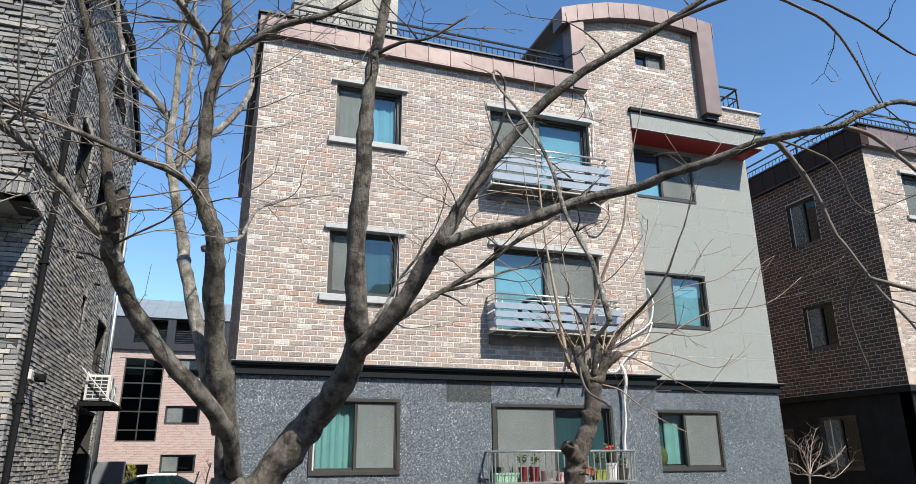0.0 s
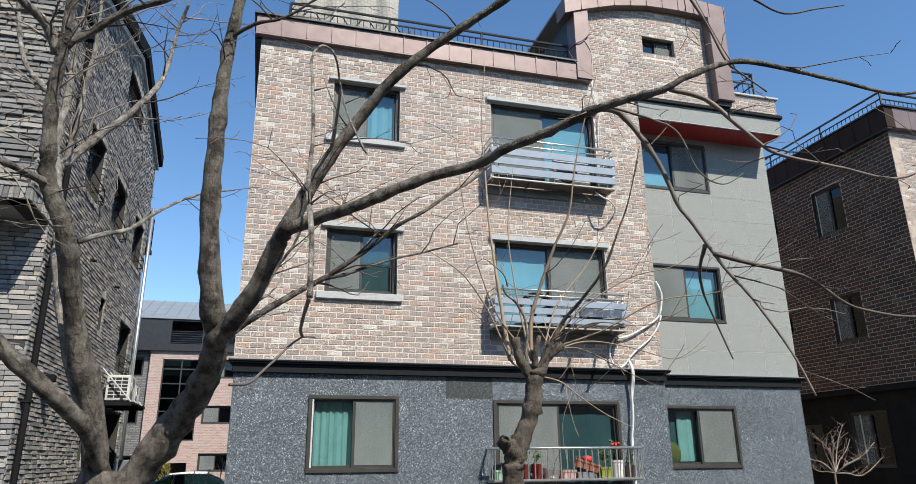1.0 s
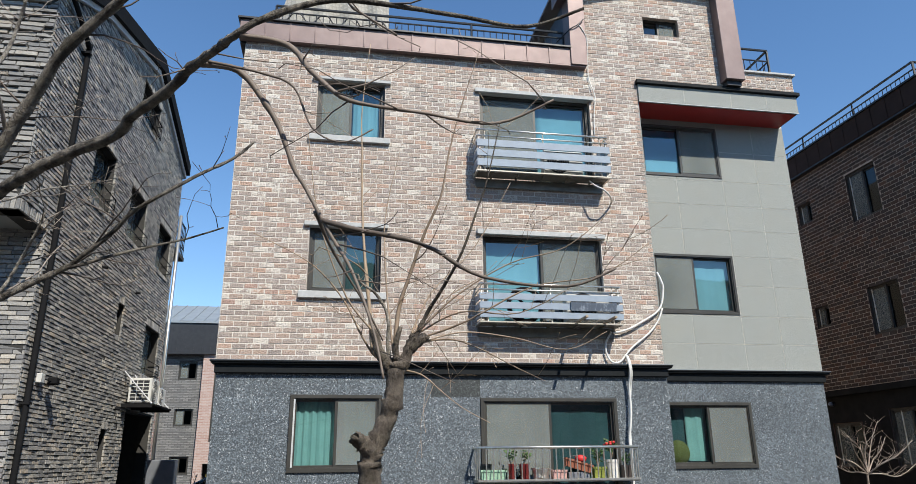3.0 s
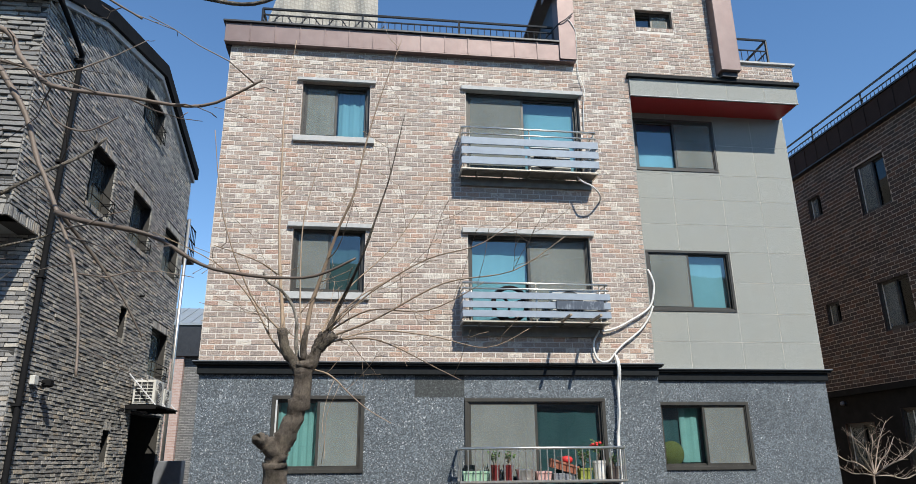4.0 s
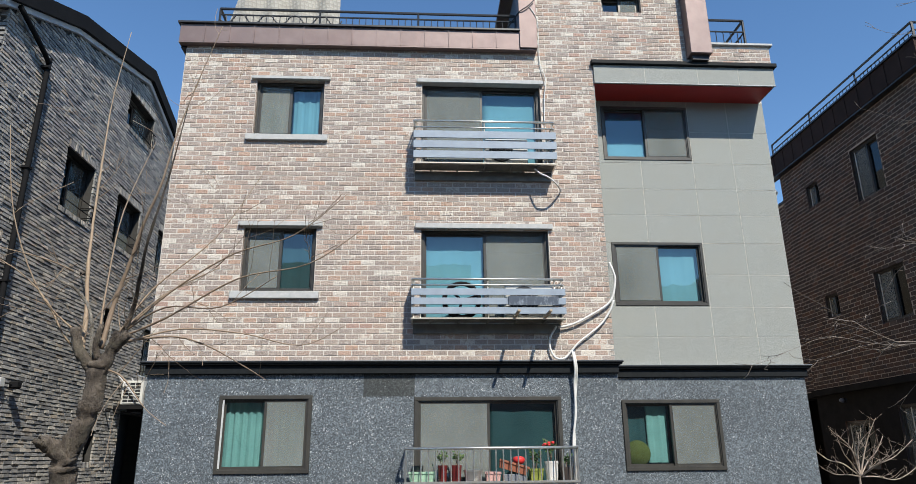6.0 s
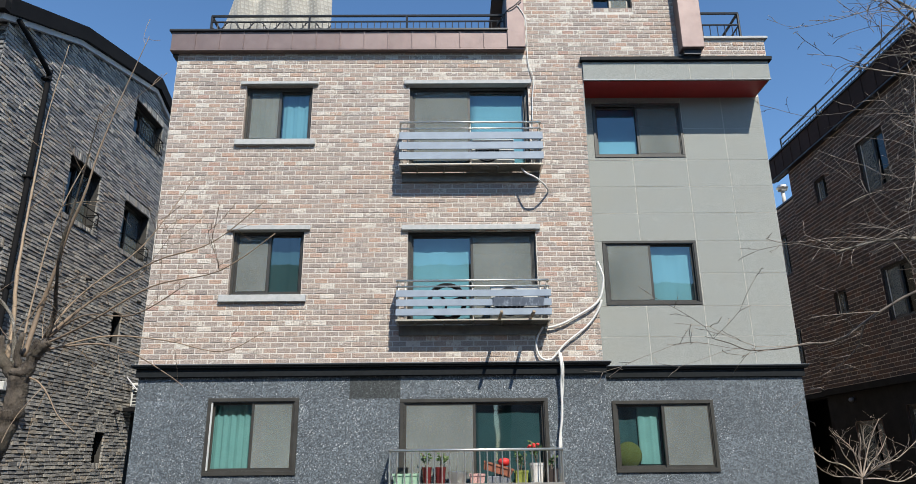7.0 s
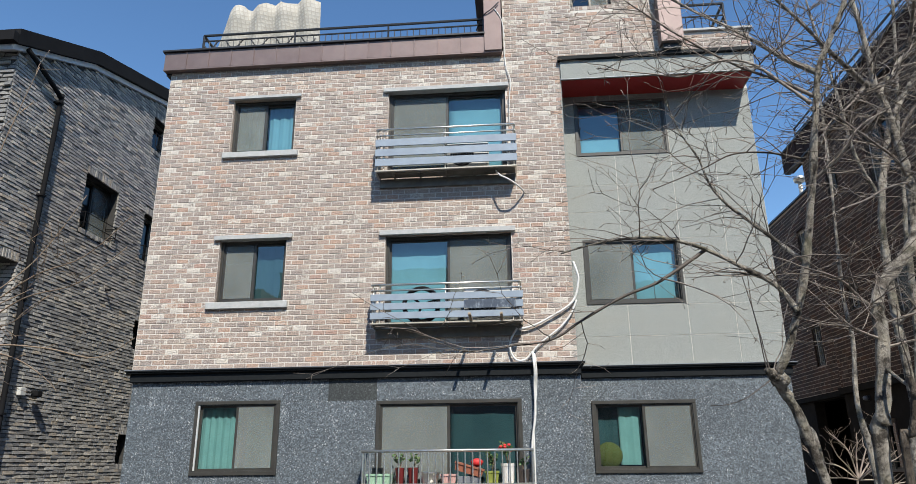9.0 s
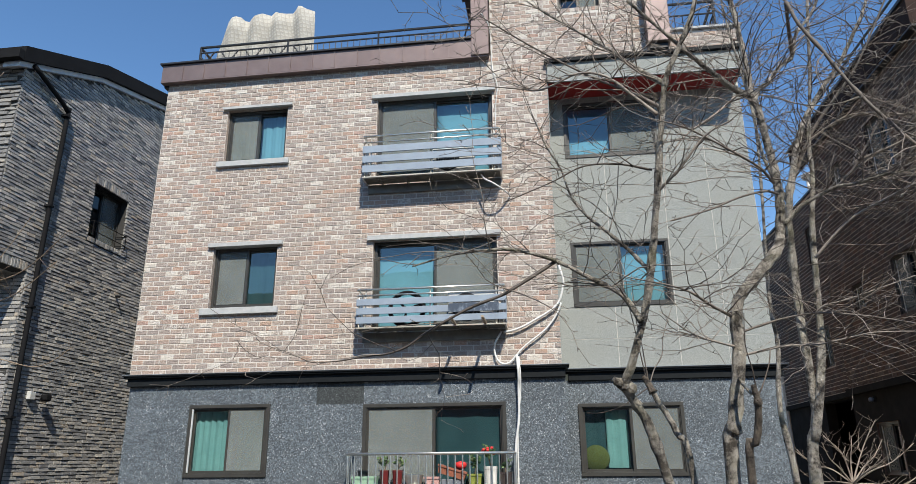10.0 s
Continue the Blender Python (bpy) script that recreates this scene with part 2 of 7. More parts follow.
M_ROOF = plain("black_roof_sheet", (0.012, 0.012, 0.013), (0.016, 0.016, 0.017), 3.0, 0.85, 0.0, 0.15, 60.0, 0.06)
M_ROOFGREY = plain("grey_roof_sheet", (0.30, 0.33, 0.35), (0.24, 0.27, 0.29), 2.0, 0.5, 0.3)
M_TRIM = plain("grey_white_fascia", (0.52, 0.53, 0.55), (0.42, 0.43, 0.46), 3.0, 0.6)
M_BARK = bark_material("grey_brown_bark", (0.295, 0.265, 0.225), (0.065, 0.055, 0.046), (0.22, 0.21, 0.15), 0.42, 0.60)
M_BARK_DARK = bark_material("dark_knobbly_bark", (0.21, 0.175, 0.142), (0.05, 0.041, 0.034), (0.14, 0.13, 0.09))
M_BARK_PALE = bark_material("pale_bark", (0.46, 0.425, 0.37), (0.15, 0.13, 0.11), (0.30, 0.29, 0.21), 0.42, 0.62)
M_TWIG = twig_material("twig_bark", (0.20, 0.16, 0.132), (0.06, 0.047, 0.038))
M_TWIG_PALE = twig_material("pale_twig_bark", (0.33, 0.283, 0.24), (0.06, 0.048, 0.04))
# Shrub bark made paler, with its sunlit look put into the colour.
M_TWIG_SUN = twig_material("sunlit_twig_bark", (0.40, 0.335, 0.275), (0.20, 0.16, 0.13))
# Dark stone blackened further in colour to hold the west side's shade.
M_STONE_SHADED = plain("shaded_dark_stone", (0.017, 0.0165, 0.016), (0.027, 0.0255, 0.024), 4.0, 0.92, 0.0, 0.2, 60.0, 0.05)
M_TRAY = plain("pale_metal_plate", (0.52, 0.48, 0.40), (0.42, 0.39, 0.33), 5.0, 0.45, 0.3)
M_GRATE = plain("dull_steel_grating", (0.20, 0.19, 0.165), (0.13, 0.125, 0.11), 7.0, 0.55, 0.4)
M_SHOOT = twig_material("tan_shoot_bark", (0.36, 0.27, 0.185), (0.19, 0.14, 0.10))
M_BARK_GREY = bark_material("blotched_grey_bark", (0.46, 0.42, 0.36), (0.075, 0.064, 0.053), (0.32, 0.31, 0.21), 0.46, 0.60)
M_GROUND = plain("earth_and_asphalt", (0.045, 0.044, 0.042), (0.068, 0.063, 0.056), 0.7, 0.95, 0.0, 0.6, 30.0)
M_SLATE = plain("grey_casing", (0.12, 0.13, 0.15), (0.17, 0.18, 0.2), 5.0, 0.5)


# ---- building blocks ----
def geo():
    return [], []


def add(g, verts, faces):
    k = len(g[0])
    g[0].extend(verts)
    g[1].extend([[k + i for i in f] for f in faces])
    return g


BOX = [(0, 3, 2, 1), (4, 5, 6, 7), (0, 1, 5, 4), (1, 2, 6, 5), (2, 3, 7, 6), (3, 0, 4, 7)]


def box(g, x0, x1, y0, y1, z0, z1):
    return add(g, [(x0, y0, z0), (x1, y0, z0), (x1, y1, z0), (x0, y1, z0), (x0, y0, z1), (x1, y0, z1), (x1, y1, z1), (x0, y1, z1)], BOX)


def pbox(g, P, u0, u1, d0, d1, z0, z1):
    """A box in the coordinates of a wall: along it, into it, up."""
    return add(g, [P(u0, d0, z0), P(u1, d0, z0), P(u1, d1, z0), P(u0, d1, z0), P(u0, d0, z1), P(u1, d0, z1), P(u1, d1, z1), P(u0, d1, z1)], BOX)


def spline(pts, radii, step=4):
    """Smooth points and radii through the given ones."""
    P = [Vector(p) for p in pts]
    out = []
    for i in range(len(P) - 1):
        a, b, c, d = P[max(i - 1, 0)], P[i], P[i + 1], P[min(i + 2, len(P) - 1)]
        for j in range(step):
            t = j / step
            q = 0.5 * ((2 * b) + (c - a) * t + (2 * a - 5 * b + 4 * c - d) * t * t + (3 * b - a - 3 * c + d) * t ** 3)
            out.append((q, radii[i] + (radii[i + 1] - radii[i]) * t))
    out.append((P[-1], radii[-1]))
    return out


def tube(g, line, sides=8, rough=0.0, seed=0):
    """A closed tube along (point, radius) pairs."""
    rng = random.Random(seed)
    verts, faces = [], []
    t0 = (line[1][0] - line[0][0]).normalized()
    ref = t0.orthogonal().normalized()
    for i, (p, r) in enumerate(line):
        t = (line[min(i + 1, len(line) - 1)][0] - line[max(i - 1, 0)][0]).normalized()
        ref = (ref - t * ref.dot(t)).normalized()
        side = t.cross(ref)
        for j in range(sides):
            a = math.tau * j / sides
            k = r * (1 + rough * (rng.random() - 0.5))
            verts.append(p + (ref * math.cos(a) + side * math.sin(a)) * k)
    n = len(line)
    for i in range(n - 1):
        for j in range(sides):
            a, b = i * sides + j, i * sides + (j + 1) % sides
            faces.append((a, b, b + sides, a + sides))
    faces.append(tuple(range(sides))[::-1])
    faces.append(tuple((n - 1) * sides + j for j in range(sides)))
    return add(g, [tuple(v) for v in verts], faces)


def rod(g, a, b, r, sides=8):
    return tube(g, [(Vector(a), r), (Vector(b), r)], sides)


def lathe(g, profile, x, y, z, sides=16):
    """A turned solid from (radius, height) pairs."""
    verts, faces = [], []
    for r, h in profile:
        for j in range(sides):
            a = math.tau * j / sides
            verts.append((x + r * math.cos(a), y + r * math.sin(a), z + h))
    for i in range(len(profile) - 1):
        for j in range(sides):
            a, b = i * sides + j, i * sides + (j + 1) % sides
            faces.append((a, b, b + sides, a + sides))
    faces.append(tuple(range(sides))[::-1])
    faces.append(tuple((len(profile) - 1) * sides + j for j in range(sides)))
    return add(g, verts, faces)


def to_mesh(name, g, material, bevel=0.0, smooth=False):
    me = bpy.data.meshes.new(name)
    me.from_pydata(g[0], [], g[1])
    bm = bmesh.new()
    bm.from_mesh(me)
    bmesh.ops.recalc_face_normals(bm, faces=bm.faces)
    if bevel:
        bmesh.ops.bevel(bm, geom=bm.edges[:], offset=bevel, segments=1, affect="EDGES", clamp_overlap=True)
    bm.to_mesh(me)
    bm.free()
    me.materials.append(material)
    if smooth:
        me.polygons.foreach_set("use_smooth", [True] * len(me.polygons))
    me.update()
    return me


def thing(name, at, label, category, group="", kind=""):
    ob = new(name)
    ob.location = at
    ob.empty_display_size = 0.2
    return tagged(ob, label, category, group, kind)


def part(name, g, material, parent=None, label="", bevel=0.0, smooth=False):
    ob = new(name, g if isinstance(g, bpy.types.Mesh) else to_mesh(name, g, material, bevel, smooth))
    if parent is not None:
        ob.parent = parent
        if parent.type == "EMPTY":
            ob.matrix_parent_inverse = Matrix.Translation(-parent.location)
    return tagged(ob, label)


def solo(name, g, material, label, category, bevel=0.0, smooth=False, kind="", group=""):
    return tagged(part(name, g, material, None, "", bevel, smooth), label, category, group, kind)


def panel(P, u0, u1, z0, z1, holes, thick):
    """A wall sheet with real openings and reveals."""
    us = sorted({u0, u1, *[v for h in holes for v in h[:2] if u0 < v < u1]})
    zs = sorted({z0, z1, *[v for h in holes for v in h[2:] if z0 < v < z1]})

    def solid(i, j):
        if not (0 <= i < len(us) - 1 and 0 <= j < len(zs) - 1):
            return False
        u, z = (us[i] + us[i + 1]) / 2, (zs[j] + zs[j + 1]) / 2
        return not any(h[0] < u < h[1] and h[2] < z < h[3] for h in holes)

    g = geo()
    for i in range(len(us) - 1):
        for j in range(len(zs) - 1):
            if not solid(i, j):
                continue
            a, b, c, d = us[i], us[i + 1], zs[j], zs[j + 1]
            for dd in (0, thick):
                add(g, [P(a, dd, c), P(b, dd, c), P(b, dd, d), P(a, dd, d)], [(0, 1, 2, 3)])
            for di, dj, e in ((-1, 0, ((a, c), (a, d))), (1, 0, ((b, c), (b, d))), (0, -1, ((a, c), (b, c))), (0, 1, ((a, d), (b, d)))):
                if not solid(i + di, j + dj):
                    (p, q), (r, s) = e
                    add(g, [P(p, 0, q), P(r, 0, s), P(r, thick, s), P(p, thick, q)], [(0, 1, 2, 3)])
    return g


def courses(u0, u1, z0, z1, holes, pu, pz, joint, jitter=0.0, seed=1):
    """Pieces in running bond, cut at openings: (u0, u1, z0, z1)."""
    rng = random.Random(seed)
    out = []
    rows = int((z1 - z0) / pz + 0.5)
    for r in range(rows):
        a, b = z0 + r * pz, z0 + (r + 1) * pz
        cuts = sorted((h[0], h[1]) for h in holes if min(b, h[3]) - max(a, h[2]) > pz * 0.45)
        free, u = [], u0
        for c, d in cuts:
            if c > u:
                free.append((u, min(c, u1)))
            u = max(u, d)
        if u < u1:
            free.append((u, u1))
        u = u0 - pu * (0.5 if r % 2 else 0.0) - (rng.random() * pu if jitter else 0.0)
        while u < u1:
            w = pu * (1 + jitter * (rng.random() - 0.5) * 2)
            for c, d in free:
                p, q = max(u, c), min(u + w, d)
                if q - p > 0.045:
                    out.append((p + joint / 2, q - joint / 2, a + joint / 2, b - joint / 2))
            u += w
    return out


def piece(g, P, u0, u1, z0, z1, proud, back, ch=0.004, skew=0.0, tilt=0.0):
    """One brick: a box with a chamfered face."""
    v = [P(u0, back, z0), P(u1, back, z0), P(u1, back, z1), P(u0, back, z1)]
    w = [P(u0 + ch, -proud - skew - tilt, z0 + ch), P(u1 - ch, -proud + skew - tilt, z0 + ch), P(u1 - ch, -proud + skew, z1 - ch), P(u0 + ch, -proud - skew, z1 - ch)]
    m = [P(u0, -proud + ch - tilt, z0), P(u1, -proud + ch - tilt, z0), P(u1, -proud + ch, z1), P(u0, -proud + ch, z1)]
    f = [(8, 9, 10, 11)]
    for i in range(4):
        j = (i + 1) % 4
        f += [(i, j, 4 + j, 4 + i), (4 + i, 4 + j, 8 + j, 8 + i)]
    return add(g, v + m + w, f)


def lay(P, pieces, material, parent, proud, back, rough=0.003, picked=None, name="brick", seed=2, tilt=0.0):
    """Bricks on a wall: those picked as parts of their own, the rest joined."""
    rng = random.Random(seed)
    rest = geo()
    shared, count = {}, 0
    for u0, u1, z0, z1 in pieces:
        k = proud + rng.uniform(-rough, rough)
        if picked and count < 300 and picked(u0, u1, z0, z1):
            w = round(u1 - u0, 2)
            if w not in shared:
                g = geo()
                piece(g, lambda u, d, z: tuple(Vector(P(u, d, z)) - Vector(P(0, 0, 0))), -(u1 - u0) / 2, (u1 - u0) / 2, -(z1 - z0) / 2, (z1 - z0) / 2, proud, back, 0.004, 0.0, tilt)
                shared[w] = to_mesh(name, g, material)
            ob = part(name, shared[w], material, parent)
            ob.location = Vector(P((u0 + u1) / 2, proud - k, (z0 + z1) / 2))
            count += 1
        else:
            piece(rest, P, u0, u1, z0, z1, k, back, 0.004, rng.uniform(-rough, rough) * 0.6, tilt * rng.uniform(0.4, 1.3))
    ob = part(name + "_field", rest, material, parent)
    tagged(ob, kind="stuff")
    return ob


# ---- walls of the main house ----
FY, GY, SY, HY = 11.66, 11.70, 12.30, 12.32     # faces of brick, granite, pale stone, granite beside it


def front(y):
    return lambda u, d, z: (u, y + d, z)


def facing_east(x):
    return lambda u, d, z: (x - d, u, z)


def facing_west(x):
    return lambda u, d, z: (x + d, u, z)


GROUND = 0.10
PU, PZ = 0.224, 0.0905
W3L, W2L = (1.89, 3.13, 7.46, 8.58), (1.89, 3.13, 4.58, 5.75)
W3C, W2C = (4.92, 7.13, 6.85, 8.58), (4.92, 7.15, 4.08, 5.72)
W1L, W1C, W1R = (1.74, 3.20, 1.70, 2.89), (4.83, 7.22, 1.0, 2.85), (8.40, 10.13, 1.67, 2.84)
W2R, W3R = (8.44, 10.16, 4.50, 5.70), (8.44, 10.17, 7.37, 8.52)
W4 = (8.44, 9.24, 10.25, 10.68)

ground = solo("ground", box(geo(), -400, 400, -400, 400, GROUND - 1.0, GROUND), M_GROUND, "dark earth and worn asphalt round the houses", "ground", kind="structure")

# the brick front with its openings, up to the gable of the top storey
FRONT = front(FY)
W4R = (W4[0], W4[1], W4[2] - PZ, W4[3])
brick_holes = [W3L, W2L, W3C, W2C, (8.17, 12, 3.0, 9.12), (0, 7.12, 9.35, 14), W4, (11.70, 13, 3, 14)]
wall_south = solo("wall_south", panel(front(FY + 0.006), 0.55, 11.70, 3.40, 11.5, [h for h in brick_holes] + [(10.2, 12, 9.53, 14)], 0.24), M_MORTAR,
                  "brown brick front wall with pale mortar joints", "wall", kind="structure")
BRICK_FRONT = courses(0.55, 11.70, 3.42, 11.45, brick_holes + [W4R, (10.2, 12, 9.53, 14)], PU, PZ, 0.0145)
BRICK_FRONT += [(W4[0] + i * 0.08 + 0.005, W4[0] + (i + 1) * 0.08 - 0.005, W4[2] - PZ + 0.005, W4[2] - 0.004) for i in range(10)]
for a, b, c, d in (W3L, W2L, W3C, W2C, W4):
    g = geo()
    for p, q, r, e in ((a, a + 0.006, c, d), (b - 0.006, b, c, d), (a + 0.006, b - 0.006, c, c + 0.006), (a + 0.006, b - 0.006, d - 0.006, d)):
        pbox(g, FRONT, p, q, 0.002, 0.088, r, e)
    part("reveal", g, M_BRICK, wall_south)

# granite ground storey
GRAN = front(GY)
granite_wall = solo("wall_ground_storey", panel(front(GY + 0.005), 0.57, 8.20, GROUND, 3.22, [W1L, W1C], 0.2), M_DARKJOINT,
                    "dark joint backing behind granite slabs", "wall", kind="structure")
granite_wall_r = solo("wall_ground_storey_recessed", panel(front(HY + 0.005), 8.20, 11.74, GROUND, 3.22, [W1R], 0.2), M_DARKJOINT,
                      "dark joint backing behind granite slabs", "wall", kind="structure")


def slabs(P, us, zs, holes, material, parent, thick, gap=0.004, name="slab", special=None):
    """Cladding slabs between the given joints, cut at the openings."""
    for j in range(len(zs) - 1):
        for i in range(len(us) - 1):
            u0, u1, z0, z1 = us[i] + gap / 2, us[i + 1] - gap / 2, zs[j] + gap / 2, zs[j + 1] - gap / 2
            live = [h for h in holes if h[0] < u1 and h[1] > u0 and h[2] < z1 and h[3] > z0]
            if any(h[0] <= u0 and h[1] >= u1 and h[2] <= z0 and h[3] >= z1 for h in live):
                continue
            g = panel(P, u0, u1, z0, z1, live, thick)
            part(name, g, special[1] if special and special[0](u0, z0) else material, parent)


slabs(GRAN, [0.57, 1.15, 1.74, 2.47, 3.20, 4.01, 4.83, 5.62, 6.42, 7.22, 8.20], [GROUND, 0.55, 1.13, 1.70, 2.28, 2.865, 3.22], [W1L, W1C], M_GRANITE, granite_wall, 0.005, 0.0028,
      special=(lambda u, z: 4.0 < u < 4.1 and z > 2.8, M_GRANITE_DARK))
part("corner_slab", box(geo(), 8.17, 8.2, GY + 0.005, HY + 0.03, GROUND, 3.22), M_GRANITE, granite_wall_r)
slabs(front(HY), [8.20, 9.30, 10.13, 10.95, 11.74], [GROUND, 0.55, 1.13, 1.67, 2.28, 2.85, 3.22], [W1R], M_GRANITE, granite_wall_r, 0.005, 0.0028)

# black moulded ledge above the granite
ledge = thing("ledge", (4.3, FY, 3.3), "polished black stone ledge over the granite storey", "ledge", kind="structure")


def ledge_run(x0, x1, y):
    g = geo()
    for z0, z1, out in ((3.388, 3.415, 0.105), (3.362, 3.388, 0.085), (3.222, 3.362, 0.03)):
        box(g, x0 - out * 0.9, x1 + out * 0.9, y - out, y + 0.25, z0, z1)
    part("moulding", g, M_LEDGE, ledge, bevel=0.006)
    # Pale strip paints the sun that catches the ledge's top lip.
    part("cap_strip", box(geo(), x0 - 0.097, x1 + 0.097, y - 0.108, y - 0.004, 3.4155, 3.424), M_LIT_EDGE, ledge, "thin pale strip for the sunlit top edge")


ledge_run(0.57, 8.18, FY)
ledge_run(8.29, 11.75, SY)

# pale stone bay on the right, with its canopy
stone_wall = solo("wall_stone_bay", panel(front(SY + 0.004), 8.18, 11.75, 3.40, 9.0, [W2R, W3R], 0.2), M_MORTAR, "grey-green stone wall of large slabs", "wall", kind="structure")
slabs(front(SY), [8.18, 9.15, 10.18, 10.98, 11.75], [3.41, 3.93, 4.475, 5.08, 5.69, 6.24, 6.77, 7.31, 7.98, 8.66], [W2R, W3R], M_STONE, stone_wall, 0.004, 0.008)
part("return_wall", box(geo(), 8.10, 8.178, FY + 0.004, SY + 0.02, 3.42, 8.66), M_STONE, stone_wall)
canopy = thing("canopy", (9.9, 11.9, 8.65), "stone-faced canopy with a red painted soffit", "canopy", kind="structure")
for a, b in ((8.175, 9.15), (9.158, 10.18), (10.188, 10.98), (10.988, 11.69)):
    part("facing_slab", box(geo(), a, b, FY - 0.04, FY + 0.02, 8.655, 9.03), M_STONE, canopy)
for x in (9.15, 10.18, 10.98):
    part("joint", box(geo(), x, x + 0.008, FY - 0.036, FY + 0.018, 8.657, 9.028), M_MORTAR, canopy)
part("end_slab", box(geo(), 11.64, 11.69, FY + 0.024, SY + 0.1, 8.655, 9.03), M_STONE, canopy)
part("soffit", box(geo(), 8.18, 11.66, FY + 0.02, SY + 0.05, 8.645, 8.66), M_RED, canopy, "red painted soffit")
part("cap", box(geo(), 8.13, 11.75, FY - 0.10, SY + 0.1, 9.034, 9.115), M_LEDGE, canopy, "black stone cap", 0.008)
part("edge_trim", box(geo(), 8.165, 11.7, FY - 0.045, FY - 0.02, 8.645, 8.655), M_TRIM, canopy)

# sides, back, floors and inner walls
solo("wall_west", box(geo(), 0.556, 0.8, FY + 0.26, 20.0, GROUND, 9.3), M_MORTAR, "brown brick side wall", "wall", kind="structure")
solo("wall_east", box(geo(), 11.5, 11.73, SY + 0.23, 20.0, GROUND, 9.5), M_MORTAR_SHADE, "shaded brick side wall", "wall", kind="structure")
solo("wall_north", box(geo(), 0.56, 11.73, 20.0, 20.25, GROUND, 9.5), M_MORTAR, "plain back wall", "wall", kind="structure")
solo("partition", box(geo(), 0.8, 11.5, 13.9, 14.0, GROUND, 9.0), M_PLASTER, "plain plaster wall inside the flats", "wall", kind="structure")
for z in (3.05, 5.95, 8.85):
    solo("floor_slab", box(geo(), 0.8, 11.5, SY + 0.25, 19.9, z, z + 0.2), M_PLASTER, "concrete floor slab between storeys", "floor", kind="structure")
    solo("floor_edge", box(geo(), 0.8, 8.0, FY + 0.28, SY + 0.24, z, z + 0.2), M_PLASTER, "concrete floor slab between storeys", "floor", kind="structure")
solo("roof_deck", box(geo(), 0.56, 11.7, FY + 0.3, 20.2, 9.3, 9.42), M_PLASTER, "flat concrete roof terrace", "roof", kind="structure")
solo("penthouse_wall", box(geo(), 7.15, 10.2, 14.9, 15.1, 9.42, 11.3), M_MORTAR, "brick back wall of the top storey", "wall", kind="structure")
solo("penthouse_side", box(geo(), 10.0, 10.2, FY + 0.26, 15.0, 9.42, 11.3), M_MORTAR, "brick side wall of the top storey", "wall", kind="structure")

# copper fascia, gable frame and barrel roof
fascia = thing("fascia", (3.8, 11.5, 9.3), "brown copper fascia of standing-seam panels", "fascia", kind="structure")
xs = [0.44 + i * 0.4528 for i in range(15)]
for a, b in zip(xs[:-1], xs[1:]):
    part("panel", box(geo(), a + 0.002, b - 0.002, 11.535, 11.66, 9.29, 9.66), M_COPPER, fascia, bevel=0.004)
    part("seam", box(geo(), b - 0.008, b + 0.008, 11.518, 11.54, 9.29, 9.665), M_COPPER, fascia)
part("drip_edge", box(geo(), 0.44, 7.08, 11.53, FY + 0.01, 9.262, 9.288), M_COPPER, fascia)
part("coping", box(geo(), 0.40, 6.78, 11.49, 11.95, 9.66, 9.70), M_DARKMETAL, fascia, "dark metal coping", 0.004)
part("side_panel", box(geo(), 0.44, 0.56, 11.665, 20.1, 9.29, 9.66), M_COPPER, fascia)
part("side_coping", box(geo(), 0.40, 0.75, 11.955, 20.1, 9.66, 9.70), M_DARKMETAL, fascia)
part("soffit_board", box(geo(), 0.45, 0.56, FY, 20.0, 9.22, 9.288), M_DARKMETAL, fascia)

gable = thing("gable_frame", (8.6, 11.5, 9.3), "brown copper frame and curved roof edge of the gable", "roof", kind="structure")
part("left_post", box(geo(), 6.765, 7.10, 11.50, FY + 0.2, 9.292, 11.0), M_COPPER, gable, "copper clad post", 0.006)
ROOF_LINE = [(6.56, 11.18), (7.05, 11.37), (7.7, 11.58), (8.56, 11.73), (9.5, 11.76), (10.52, 11.66)]


def roof_z(x):
    pts = ROOF_LINE
    for (a, p), (b, q) in zip(pts[:-1], pts[1:]):
        if x <= b or b == pts[-1][0]:
            return p + (q - p) * (x - a) / (b - a)


edges = [6.56 + i * 0.396 for i in range(11)]
for a, b in zip(edges[:-1], edges[1:]):
    za, zb = roof_z(a), roof_z(b)
    g = add(geo(), [(a, 11.47, za - 0.40), (b - 0.004, 11.47, zb - 0.40), (b - 0.004, 11.9, zb - 0.40), (a, 11.9, za - 0.40),
                    (a, 11.47, za), (b - 0.004, 11.47, zb), (b - 0.004, 11.9, zb), (a, 11.9, za)], BOX)
    part("band", g, M_COPPER, gable, bevel=0.004)
    g = add(geo(), [(a, 11.905, za - 0.06), (b, 11.905, zb - 0.06), (b, 15.2, zb - 0.06), (a, 15.2, za - 0.06),
                    (a, 11.905, za), (b, 11.905, zb), (b, 15.2, zb), (a, 15.2, za)], BOX)
    part("roof_sheet", g, M_COPPER, gable)
    part("band_seam", box(geo(), b - 0.012, b + 0.004, 11.455, 11.475, zb - 0.40, zb), M_COPPER, gable)
part("right_post", box(geo(), 10.03, 10.45, 11.42, FY + 0.2, 9.22, 11.30), M_COPPER, gable, "copper clad post", 0.008)
